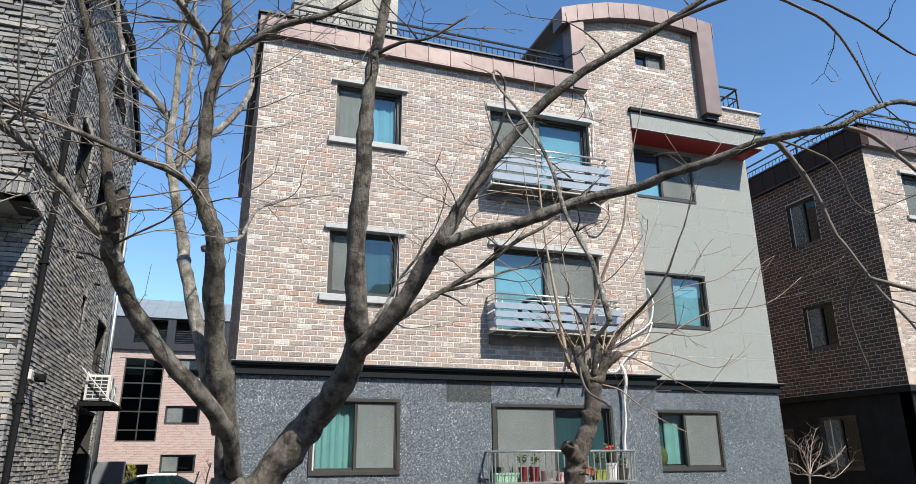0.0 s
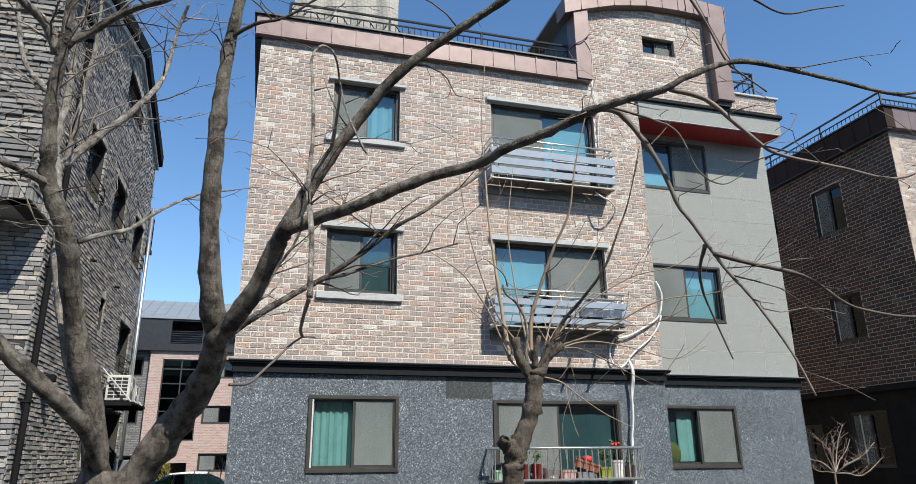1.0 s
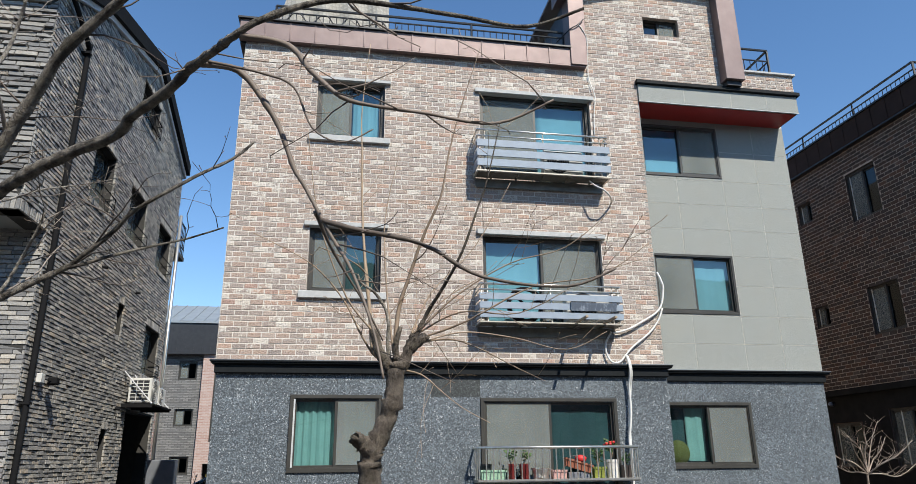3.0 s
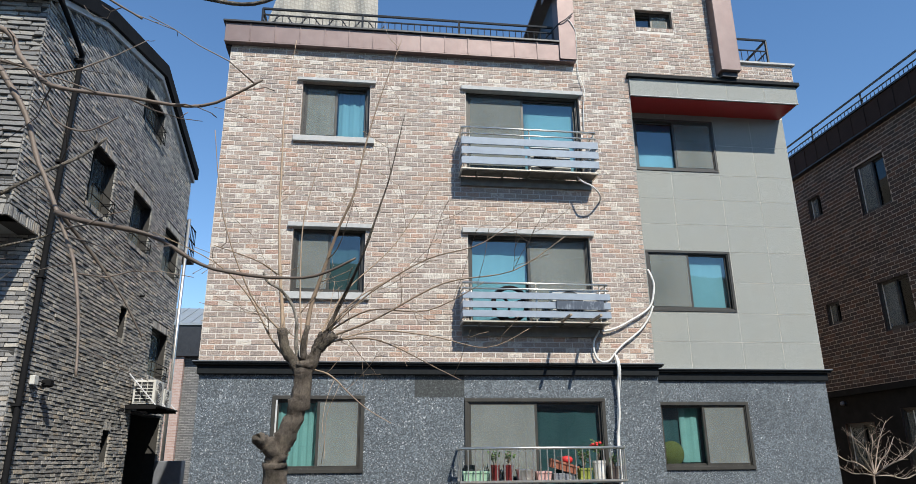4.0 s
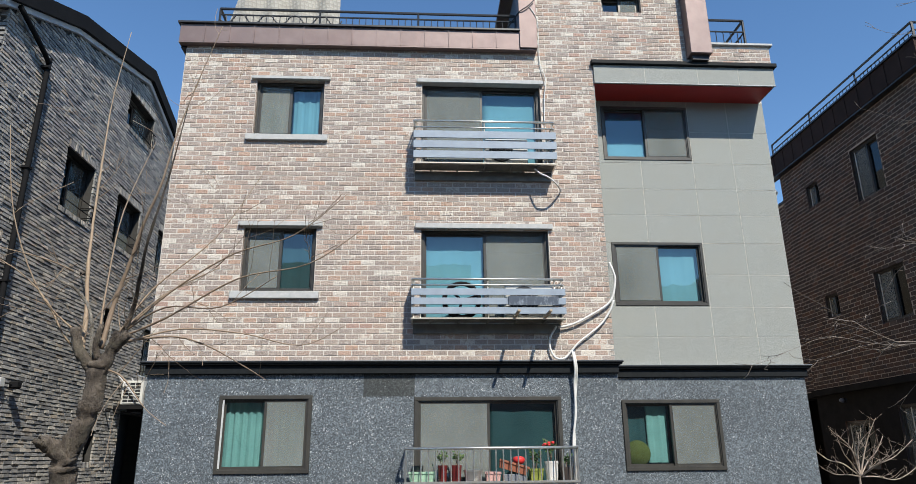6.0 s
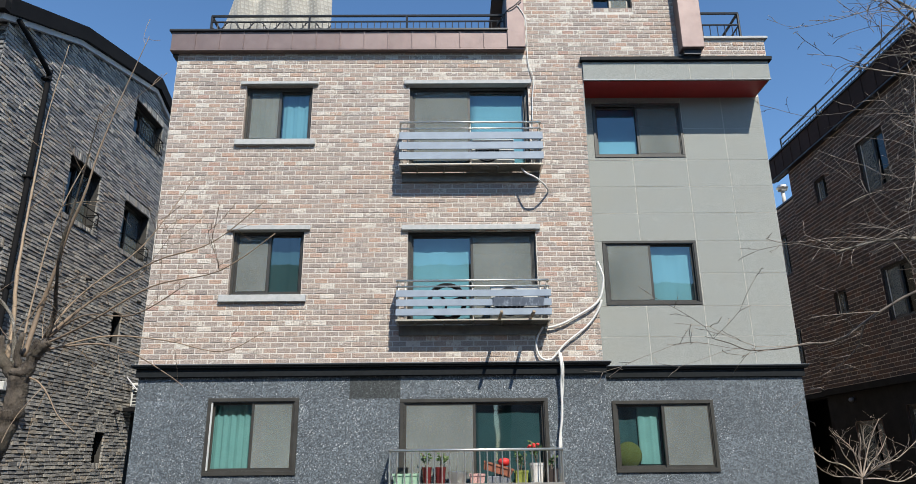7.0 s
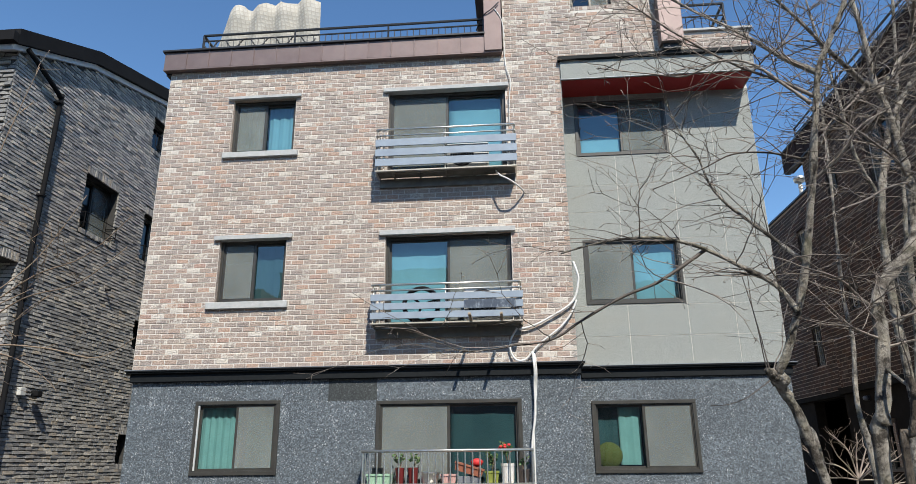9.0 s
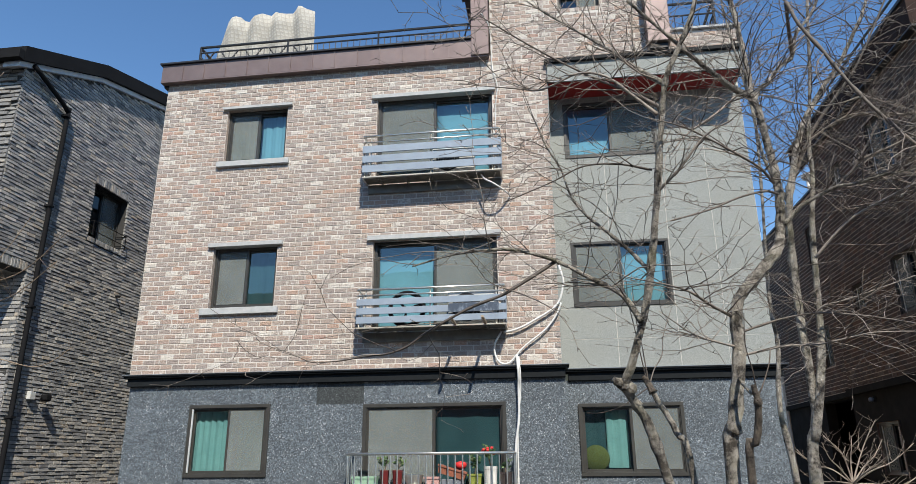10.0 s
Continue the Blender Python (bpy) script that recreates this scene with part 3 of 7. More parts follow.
part("post_shoe", box(geo(), 10.08, 10.40, 11.5, FY + 0.1, 9.12, 9.22), M_DARKMETAL, gable)
# Copper cheek lies in shadow; that shade is put in as dark metal.
part("side_cheek", box(geo(), 6.78, 6.9, FY + 0.204, 15.0, 9.42, 10.9), M_DARKMETAL, gable, "copper side wall darkened for its shade")
parapet = solo("parapet_coping", box(geo(), 10.46, 11.76, FY - 0.05, FY + 0.3, 9.535, 9.585), M_SILL, "pale stone coping on the brick parapet", "coping", 0.006, kind="structure")

# lintels and sills
for n, (a, b, c, d) in (("lintel", (1.80, 3.23, 8.58, 8.64)), ("sill", (1.78, 3.23, 7.35, 7.46)), ("lintel", (1.80, 3.23, 5.73, 5.81)), ("sill", (1.76, 3.22, 4.46, 4.58)),
                        ("lintel", (4.83, 7.19, 8.57, 8.65)), ("lintel", (4.82, 7.22, 5.71, 5.80))):
    solo(n, box(geo(), a, b, FY - 0.065, FY + 0.1, c, d), M_SILL, "pale grey stone %s at a window" % n, n, 0.006, kind="structure")


# ---- windows ----
def sheet(P, u0, u1, d, z0, z1, material):
    """A pane that faces out of its wall."""
    v = [P(u0, d, z0), P(u1, d, z0), P(u1, d, z1), P(u0, d, z1)]
    out = Vector(P(0, -1, 0)) - Vector(P(0, 0, 0))
    turn = (Vector(v[1]) - Vector(v[0])).cross(Vector(v[3]) - Vector(v[0])).dot(out) > 0
    me = bpy.data.meshes.new("pane")
    me.from_pydata(v, [], [(0, 1, 2, 3) if turn else (3, 2, 1, 0)])
    me.materials.append(material)
    return me


WINDOWS = [0]


def window(P, w, depth, screen, frame_w=0.05, glass=None, kind="sliding window with dark bronze frame", split=0.5):
    """A two-sash sliding window; screen says which half wears the insect mesh."""
    WINDOWS[0] += 1
    u0, u1, z0, z1 = w
    t = thing("window_%d" % WINDOWS[0], P(u0, depth, z0), kind, "window", kind="structure")
    g = geo()
    f = frame_w
    for a, b, c, d in ((u0, u1, z1 - f, z1), (u0, u1, z0, z0 + f), (u0, u0 + f, z0 + f, z1 - f), (u1 - f, u1, z0 + f, z1 - f)):
        pbox(g, P, a, b, depth, depth + 0.12, c, d)
    part("window_frame", g, M_FRAME, t, bevel=0.004)
    g = geo()
    e = 0.016
    for a, b, c, d in ((u0 + f, u1 - f, z1 - f - e, z1 - f), (u0 + f, u1 - f, z0 + f, z0 + f + e), (u0 + f, u0 + f + e, z0 + f + e, z1 - f - e), (u1 - f - e, u1 - f, z0 + f + e, z1 - f - e)):
        pbox(g, P, a, b, depth + 0.018, depth + 0.033, c, d)
    part("inner_frame", g, M_FRAME, t, bevel=0.002)
    mid = u0 + (u1 - u0) * split
    s = 0.045
    for k, (a, b) in enumerate(((u0 + f, mid + s / 2), (mid - s / 2, u1 - f))):
        d = depth + (0.035 if k == (0 if screen == "left" else 1) else 0.07)
        g = geo()
        c, e = z0 + f + 0.004, z1 - f - 0.004
        for p, q, r, v in ((a, b, e - s, e), (a, b, c, c + s), (a, a + s, c + s, e - s), (b - s, b, c + s, e - s)):
            pbox(g, P, p, q, d, d + 0.03, r, v)
        sash = part("sash", g, M_FRAME, t, bevel=0.003)
        g = geo()
        pane = part("pane", sheet(P, a + s, b - s, d + 0.015, c + s, e - s, glass or M_GLASS), None, sash)
        pane.visible_shadow = False
        if k == (0 if screen == "left" else 1) and screen:
            g = geo()
            pbox(g, P, a + s, b - s, d - 0.006, d - 0.004, c + s, e - s)
            part("insect_screen", g, M_SCREEN, sash, "grey insect mesh")
    return t


window(FRONT, W3L, 0.09, "left")
window(FRONT, W2L, 0.09, "left")
window(FRONT, W3C, 0.09, "left")
window(FRONT, W2C, 0.09, "right")
window(FRONT, W4, 0.1, "right", 0.035)
window(GRAN, W1L, -0.03, "right", 0.06)
window(GRAN, W1C, -0.03, "left", 0.06)
window(front(HY), W1R, -0.03, "right", 0.06)
window(front(SY), W2R, -0.015, "left")
window(front(SY), W3R, -0.015, "right")


def curtain(u0, u1, z0, z1, y, waves, label, material, amp=0.02, seed=0):
    """A hanging cloth with folds."""
    rng = random.Random(seed)
    n = max(int(waves * 8), 8)
    ph = [rng.random() * 6 for _ in range(3)]
    g = geo()
    for j in range(n + 1):
        s = j / n
        y1 = y + amp * (math.sin(s * waves * math.tau + ph[0]) + 0.5 * math.sin(s * waves * 2.7 * math.tau + ph[1]))
        for z in (z0, z1):
            k = 1.0 if z == z0 else 0.5
            g[0].append((u0 + (u1 - u0) * s, y + (y1 - y) * k, z))
    for j in range(n):
        g[1].append((2 * j, 2 * j + 2, 2 * j + 3, 2 * j + 1))
    back = [(a, b + 0.004, c) for a, b, c in g[0]]
    m = len(g[0])
    add(g, back, [f[::-1] for f in g[1]])
    for j in (0, n):
        g[1].append((2 * j, 2 * j + 1, m + 2 * j + 1, m + 2 * j))
    return solo("curtain", g, material, label, "curtain", smooth=True)


curtain(1.80, 2.50, 1.72, 2.89, GY + 0.15, 6, "pale cloth curtain hanging in folds behind glass", M_CURTAIN, 0.022, 1)
curtain(2.6, 3.15, 1.72, 2.89, GY + 0.16, 4, "pale cloth curtain hanging in folds behind glass", M_CURTAIN, 0.02, 2)
curtain(2.55, 3.1, 7.5, 8.58, FY + 0.225, 3, "pale curtain behind an upper window", M_BLIND, 0.015, 3)
curtain(1.92, 2.4, 7.5, 8.58, FY + 0.23, 4, "pale curtain behind an upper window", M_CURTAIN, 0.02, 4)
curtain(6.05, 7.1, 6.9, 8.58, FY + 0.225, 1, "flat pale blind behind a balcony window", M_BLIND, 0.004, 5)
curtain(4.98, 6.0, 4.2, 5.72, FY + 0.225, 2, "pale curtain behind a balcony window", M_BLIND, 0.008, 6)
curtain(9.32, 10.1, 4.55, 5.70, SY + 0.15, 2, "pale blind behind a window of the stone bay", M_BLIND, 0.008, 7)
curtain(8.48, 9.34, 7.4, 8.52, SY + 0.10, 1, "flat pale blind behind a window of the stone bay", M_PALEBLIND, 0.002, 8)
curtain(8.85, 9.22, 1.80, 2.84, HY + 0.15, 2, "white cloth hanging on a line behind the window", M_CURTAIN, 0.012, 9)


# Cloths added behind panes, coloured like the dim rooms seen through them.
curtain(6.05, 7.15, 1.1, 2.85, GY + 0.12, 2, "cloth toned as the dim room behind the balcony window", M_DIM_ROOM, 0.01, 10)
curtain(2.52, 3.1, 4.6, 5.75, FY + 0.225, 2, "cloth toned as the dim room behind an upper window", M_DIM_ROOM, 0.008, 11)


curtain(8.44, 9.24, 1.72, 2.84, HY + 0.19, 3, "cloth toned as the dim room behind the stone bay ground window", M_DIM_ROOM, 0.008, 12)


# ---- balconies ----
def slat_balcony(x0, x1, z0, z1, y, label):
    """A shallow balcony: steel rails, three blue-grey boards and a slotted floor."""
    t = thing("balcony", ((x0 + x1) / 2, FY, z0), label, "balcony")
    h = z1 - z0
    part("top_rail", rod(geo(), (x0, y, z1), (x1, y, z1), 0.019, 10), M_STEEL, t, "polished steel rail", smooth=True)
    part("mid_rail", rod(geo(), (x0, y, z0 + h * 0.85), (x1, y, z0 + h * 0.85), 0.014, 10), M_STEEL, t, smooth=True)
    for zz in (z1, z0 + h * 0.85):
        for x in (x0, x1):
            part("side_rail", rod(geo(), (x, y, zz), (x, FY, zz), 0.015, 8), M_STEEL, t, smooth=True)
    for x in (x0 + 0.03, x0 + 0.14, (x0 + x1) / 2, x1 - 0.14, x1 - 0.03):
        part("post", rod(geo(), (x, y + 0.015, z0), (x, y + 0.015, z1), 0.013, 8), M_STEEL, t, smooth=True)
    for k in range(3):
        zc = z0 + h * (0.665 - 0.235 * k)
        part("board", box(geo(), x0 - 0.01, x1 + 0.03, y - 0.035, y - 0.012, zc - h * 0.085, zc + h * 0.085), M_SLAT, t, "blue-grey painted board", 0.004)
        for x in (x0, x1):
            part("side_board", box(geo(), x - 0.012, x + 0.012, y + 0.02, FY - 0.01, zc - h * 0.085, zc + h * 0.085), M_SLAT, t, bevel=0.004)
    part("bottom_rail", box(geo(), x0 - 0.01, x1 + 0.02, y - 0.02, y + 0.02, z0 - 0.012, z0 + 0.012), M_STEEL, t, bevel=0.004)
    for x in (x0, x1):
        part("side_bearer", box(geo(), x - 0.015, x + 0.015, y + 0.022, FY, z0 - 0.02, z0 + 0.02), M_STEEL, t)
    part("wall_bearer", box(geo(), x0 + 0.02, x1 - 0.02, FY - 0.05, FY - 0.002, z0 - 0.19, z0 - 0.022), M_GRATE, t, bevel=0.004)
    n = 7
    w = (FY - 0.055 - y - 0.022) / n
    for k in range(n):
        for a, q in ((x0 + 0.018, (x0 + x1) / 2 - 0.006), ((x0 + x1) / 2 + 0.006, x1 - 0.018)):
            part("floor_plate", box(geo(), a, q, y + 0.022 + k * w, y + 0.022 + (k + 1) * w - 0.010, z0 - 0.012, z0 + 0.004), M_GRATE, t)
    part("front_lip", box(geo(), x0 - 0.01, x1 + 0.02, y - 0.024, y - 0.0205, z0 - 0.008, z0 + 0.013), M_TRAY, t, "pale metal lip")
    for k in range(5):
        x = x0 + 0.3 + (x1 - x0 - 0.6) * k / 4
        part("cross_bar", box(geo(), x - 0.015, x + 0.015, y + 0.02, FY - 0.05, z0 - 0.035, z0 - 0.013), M_GRATE, t)
    return t


BY = 11.30
slat_balcony(4.785, 7.27, 6.80, 7.615, BY, "shallow steel balcony with three blue-grey boards")
slat_balcony(4.775, 7.275, 4.06, 4.72, BY, "shallow steel balcony with weathered blue-grey boards")
rail = thing("balcony", (6.05, GY, 1.54), "steel balcony with thin upright bars and flower pots", "balcony")
part("top_rail", rod(geo(), (4.69, BY, 2.045), (7.37, BY, 2.045), 0.022, 10), M_STEEL, rail, "polished steel rail", smooth=True)
part("bottom_rail", box(geo(), 4.69, 7.37, BY - 0.018, BY + 0.018, 1.535, 1.565), M_STEEL, rail)
for x in (4.70, 7.36):
    part("side_rail", rod(geo(), (x, BY, 2.04), (x, GY, 2.04), 0.018, 8), M_STEEL, rail, smooth=True)
    part("side_bearer", box(geo(), x - 0.015, x + 0.015, BY + 0.02, GY, 1.535, 1.565), M_STEEL, rail)
bar = to_mesh("bar", rod(geo(), (0, 0, 0), (0, 0, 0.475), 0.0105, 6), M_STEEL)
for k in range(24):
    part("bar", bar, M_STEEL, rail).location = (4.71 + k * 2.64 / 23, BY, 1.565)
for x in (4.70, 7.36):
    for yy in (11.42, 11.55):
        part("bar", bar, M_STEEL, rail).location = (x, yy, 1.565)
part("floor_plate", box(geo(), 4.70, 7.36, BY + 0.02, GY - 0.002, 1.515, 1.535), M_STEEL, rail)


# ---- roof railings ----
def roof_rail(name, a, b, z0, z1, label, gap=0.13, mid=0.62):
    """A black railing from a to b with two top rails, posts and short bars."""
    a, b = Vector((*a, 0)), Vector((*b, 0))
    t = thing(name, (a.x, a.y, z0), label, "railing")
    L, n = (b - a).length, int((b - a).length / gap)
    up = Vector((0, 0, 1))
    for z, r in ((z1, 0.028), (z0 + (z1 - z0) * mid, 0.018), (z0 + 0.06, 0.014)):
        part("rail", rod(geo(), a + up * z, b + up * z, r, 6), M_DARKMETAL, t)
    short = to_mesh("bar", rod(geo(), (0, 0, 0), (0, 0, (z1 - z0) * mid - 0.06), 0.009, 5), M_DARKMETAL)
    for k in range(n + 1):
        p = a + (b - a) * k / n
        part("bar", short, M_DARKMETAL, t).location = (p.x, p.y, z0 + 0.06)
    m = max(int(L / 1.6), 1)
    for k in range(m + 1):
        p = a + (b - a) * k / m
        part("post", rod(geo(), p + up * z0, p + up * z1, 0.022, 6), M_DARKMETAL, t)
    return t


roof_rail("roof_railing", (1.02, 11.88), (6.75, 11.88), 9.70, 10.25, "black metal railing along the roof terrace", 0.125, 0.76)
roof_rail("roof_railing", (10.5, 11.88), (11.38, 11.88), 9.585, 10.28, "black metal railing over the stone bay")
roof_rail("roof_railing", (11.38, 11.9), (11.38, 14.0), 9.585, 10.28, "black metal railing over the stone bay")
roof_rail("roof_railing", (1.02, 11.9), (1.02, 16.0), 9.70, 10.25, "black metal railing along the roof terrace")

# ---- left house: grey ledger brick ----
LX, LY = -2.60, 11.45
EAST = facing_east(LX)
LW = [(14.15, 15.47, 7.05, 8.37), (16.75, 18.2, 7.05, 8.32), (19.55, 21.0, 7.05, 8.32), (16.62, 18.3, 10.2, 11.12), (16.95, 17.40, 4.72, 5.45), (19.45, 20.92, 4.12, 5.40),
      (16.9, 17.35, 1.92, 2.60), (18.6, 21.2, GROUND, 3.12)]
LTOP = [(LY, 9.86), (13.7, 10.83), (17.55, 11.82), (21.5, 10.54)]


def left_top(y):
    for (a, p), (b, q) in zip(LTOP[:-1], LTOP[1:]):
        if y <= b:
            return p + (q - p) * (y - a) / (b - a)
    return LTOP[-1][1]


left_house = thing("grey_house", (-6, 16, GROUND), "neighbouring house clad in rough grey ledger brick", "house")
LOW, LSTEP = 12.52, 5.72       # the lower front stands back under the overhang
UNDER = (LY - 1, LOW, GROUND - 1, LSTEP)
g = panel(facing_east(LX - 0.036), LY, 21.5, GROUND, 10.0, LW + [UNDER], 0.3)
wall_l = part("wall", g, M_DARKJOINT, left_house)
g = geo()
for (a, p), (b, q) in zip(LTOP[:-1], LTOP[1:]):
    for u0, u1 in ((a, min(b, 16.62)), (max(a, 16.62), min(b, 18.3)), (max(a, 18.3), b)):
        if u1 - u0 > 0.01:
            z0 = 11.12 if u0 >= 16.6 and u1 <= 18.31 else 10.0
            za, zb = left_top(u0), left_top(u1)
            add(g, [(LX - 0.33, u0, z0), (LX - 0.03, u0, z0), (LX - 0.03, u1, z0), (LX - 0.33, u1, z0), (LX - 0.33, u0, za), (LX - 0.03, u0, za), (LX - 0.03, u1, zb), (LX - 0.33, u1, zb)], BOX)
box(g, LX - 0.33, LX - 0.03, 16.62, 18.3, 10.0, 10.2)
part("gable_wall", g, M_DARKJOINT, left_house)
# ledger courses, with upright bricks over and under the openings and along the overhang
LHOLES = [(a, b, c - 0.13, d + 0.20) for a, b, c, d in LW[:7]] + [LW[7], (LY - 1, LOW, GROUND - 1, LSTEP + 0.2)]
LB = [p for p in courses(LY, 21.5, GROUND + 0.05, 12.3, LHOLES, 0.23, 0.075, 0.010, 0.3, 5) if p[3] < left_top((p[0] + p[1]) / 2) - 0.02]


def soldiers(u0, u1, z0, z1, w=0.075, joint=0.010):
    n = max(int((u1 - u0) / w + 0.5), 1)
    w = (u1 - u0) / n
    return [(u0 + i * w + joint / 2, u0 + (i + 1) * w - joint / 2, z0 + joint / 2, z1 - joint / 2) for i in range(n)]


for a, b, c, d in LW[:7]:
    LB += soldiers(a, b, d, d + 0.20) + soldiers(a, b, c - 0.13, c)
LB += soldiers(LY, LOW, LSTEP, LSTEP + 0.2)
SOUTH = front(LY)
part("front_wall", panel(front(LY + 0.036), -9.0, LX - 0.02, LSTEP, 10.0, [], 0.3), M_DARKJOINT, left_house)
part("lower_front_wall", panel(front(LOW + 0.036), -9.0, LX - 0.02, GROUND, LSTEP, [], 0.3), M_DARKJOINT, left_house)
part("overhang_soffit", box(geo(), -9.0, LX - 0.05, LY + 0.04, LOW + 0.03, LSTEP + 0.01, LSTEP + 0.12), M_PLASTER, left_house, "grey rendered underside of the overhang")
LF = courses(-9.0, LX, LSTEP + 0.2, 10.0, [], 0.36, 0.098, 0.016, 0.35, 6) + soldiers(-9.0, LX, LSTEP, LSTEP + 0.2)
LF_LOW = courses(-9.0, LX, GROUND + 0.05, LSTEP, [], 0.30, 0.08, 0.011, 0.35, 16)
part("back_wall", box(geo(), -9.0, LX - 0.34, 21.2, 21.5, GROUND, 10.9), M_DARKJOINT, left_house)
part("far_wall", box(geo(), -9.3, -9.0, LY, 21.5, GROUND, 10.0), M_DARKJOINT, left_house)
part("inner_wall", box(geo(), -3.7, -3.6, 13.7, 21.4, GROUND, 11.0), M_PLASTER, left_house)
for (a, p), (b, q) in zip(LTOP[:-1], LTOP[1:]):
    for dz0, dz1, x1, mat in ((0.0, 0.12, LX + 0.06, M_TRIM), (0.12, 0.46, LX + 0.16, M_ROOF)):
        a2 = a - (0.25 if a == LY else 0)
        b2 = b + (0.15 if b == 21.5 else 0)
        p2, q2 = p - (0.25 if a == LY else 0) * 0.49, q - (0.15 if b == 21.5 else 0) * 0.34
        x0 = -9.4 if mat is M_ROOF else LX - 0.3
        g = add(geo(), [(x0, a2, p2 + dz0), (x1, a2, p2 + dz0), (x1, b2, q2 + dz0), (x0, b2, q2 + dz0), (x0, a2, p2 + dz1), (x1, a2, p2 + dz1), (x1, b2, q2 + dz1), (x0, b2, q2 + dz1)], BOX)
        part("roof" if mat is M_ROOF else "bargeboard", g, mat, left_house)
part("eaves_board", box(geo(), -9.0, LX + 0.02, LY - 0.14, LY - 0.02, 9.86, 9.98), M_TRIM, left_house)
part("gutter", box(geo(), -9.0, LX + 0.16, LY - 0.40, LY - 0.26, 9.86, 10.06), M_ROOF, left_house)
for w in LW[:6]:
    t = window(facing_east(LX), w, 0.2, "right" if w[0] != 16.95 else "left", 0.045, M_GLASS_DARK, "dark window deep in grey ledger brick")
    g = geo()
    pbox(g, facing_east(LX), w[0] + 0.05, w[0] + 0.085, 0.19, 0.198, w[2] + 0.05, w[3] - 0.05)
    pbox(g, facing_east(LX), w[0] + 0.09, w[1] - 0.05, 0.19, 0.198, w[2] + 0.05, w[2] + 0.08)
    part("sash_edge", g, M_TRACK, t, "pale sash edge")
window(facing_east(LX), LW[6], 0.2, "left", 0.04, M_GLASS_DARK, "small dark window deep in grey ledger brick")
# Dark sheet set back in the doorway stands for the unlit entry.
part("entry_panel", box(geo(), LX - 0.9, LX - 0.8, 18.5, 21.3, GROUND, 3.2), M_DARKMETAL, left_house)

pipe = thing("downpipe", (LX + 0.08, 12.85, GROUND), "black rainwater downpipe on the grey house", "pipe")
part("pipe", tube(geo(), spline([(LX + 0.1, 11.55, 9.95), (LX + 0.1, 12.2, 9.72), (LX + 0.1, 12.7, 9.5), (LX + 0.09, 12.74, 9.3), (LX + 0.09, 12.7, 6.0), (LX + 0.09, 12.7, GROUND)],
                               [0.05] * 6, 3), 8), M_ROOF, pipe, smooth=True)
for z in (9.35, 7.2, 5.0, 2.8):
    part("bracket", box(geo(), LX, LX + 0.15, 12.64, 12.77, z, z + 0.04), M_ROOF, pipe)
pipe = thing("downpipe", (LX + 0.08, 21.5, GROUND), "grey metal rainwater pipe at the back corner", "pipe")
part("pipe", rod(geo(), (LX + 0.08, 21.5, GROUND), (LX + 0.08, 21.5, 9.2), 0.05, 8), M_STEEL, pipe, smooth=True)

# ---- right house: brown brick over dark granite ----
RX, RY = 14.60, 11.5
WEST = facing_west(RX)
RW = [(13.1, 14.05, 7.22, 8.45), (13.1, 14.05, 4.50, 5.62), (15.40, 15.92, 7.75, 8.34), (15.40, 15.92, 4.97, 5.53), (13.0, 14.1, 1.6, 2.85), (14.98, 15.97, 1.6, 2.62)]
RX2, RSTEP = 14.80, 17.0
RW2 = [(18.05, 18.58, 4.08, 5.12), (18.0, 18.5, 6.58, 7.70), (17.15, 19.2, GROUND, 3.25)]
right_house = thing("brick_house", (18, 15, GROUND), "neighbouring brown brick house on a dark granite storey", "house")
part("wall", panel(facing_west(RX + 0.006), RY, RSTEP, 3.40, 9.2, RW, 0.25), M_MORTAR_SHADE, right_house)
part("wing_wall", panel(facing_west(RX2 + 0.006), RSTEP, 22.0, 3.40, 8.45, RW2, 0.25), M_MORTAR_SHADE, right_house)
part("back_coping", box(geo(), RX2 - 0.05, RX2 + 0.3, 17.21, 22.3, 8.452, 8.50), M_DARKMETAL, right_house)
# West storey takes the shade-blackened stone; the front keeps plain granite.
part("granite_wall", panel(facing_west(RX + 0.03), RY, RSTEP, GROUND, 3.40, RW, 0.25), M_STONE_SHADED, right_house)
part("wing_granite_wall", panel(facing_west(RX2 + 0.03), RSTEP, 22.0, GROUND, 3.40, RW2, 0.25), M_STONE_SHADED, right_house)
part("ledge", box(geo(), RX - 0.08, RX + 0.1, RY - 0.08, RSTEP, 3.26, 3.40), M_STONE_SHADED, right_house)
part("wing_ledge", box(geo(), RX2 - 0.05, RX2 + 0.1, RSTEP, 22.0, 3.28, 3.40), M_STONE_SHADED, right_house)
RFW = [(15.75, 17.0, 7.45, 8.55), (15.75, 17.0, 4.6, 5.7)]
part("front_wall", panel(front(RY + 0.006), RX + 0.012, 24.0, 3.40, 9.2, RFW, 0.25), M_MORTAR, right_house)
part("front_granite", box(geo(), RX + 0.03, 24.0, RY + 0.03, RY + 0.3, GROUND, 3.40), M_GRANITE, right_house)
part("front_ledge", box(geo(), RX + 0.1, 24.0, RY - 0.08, RY + 0.03, 3.26, 3.40), M_LEDGE, right_house)
part("back_wall", box(geo(), RX2, 24.0, 22.0, 22.25, GROUND, 8.45), M_MORTAR_SHADE, right_house)
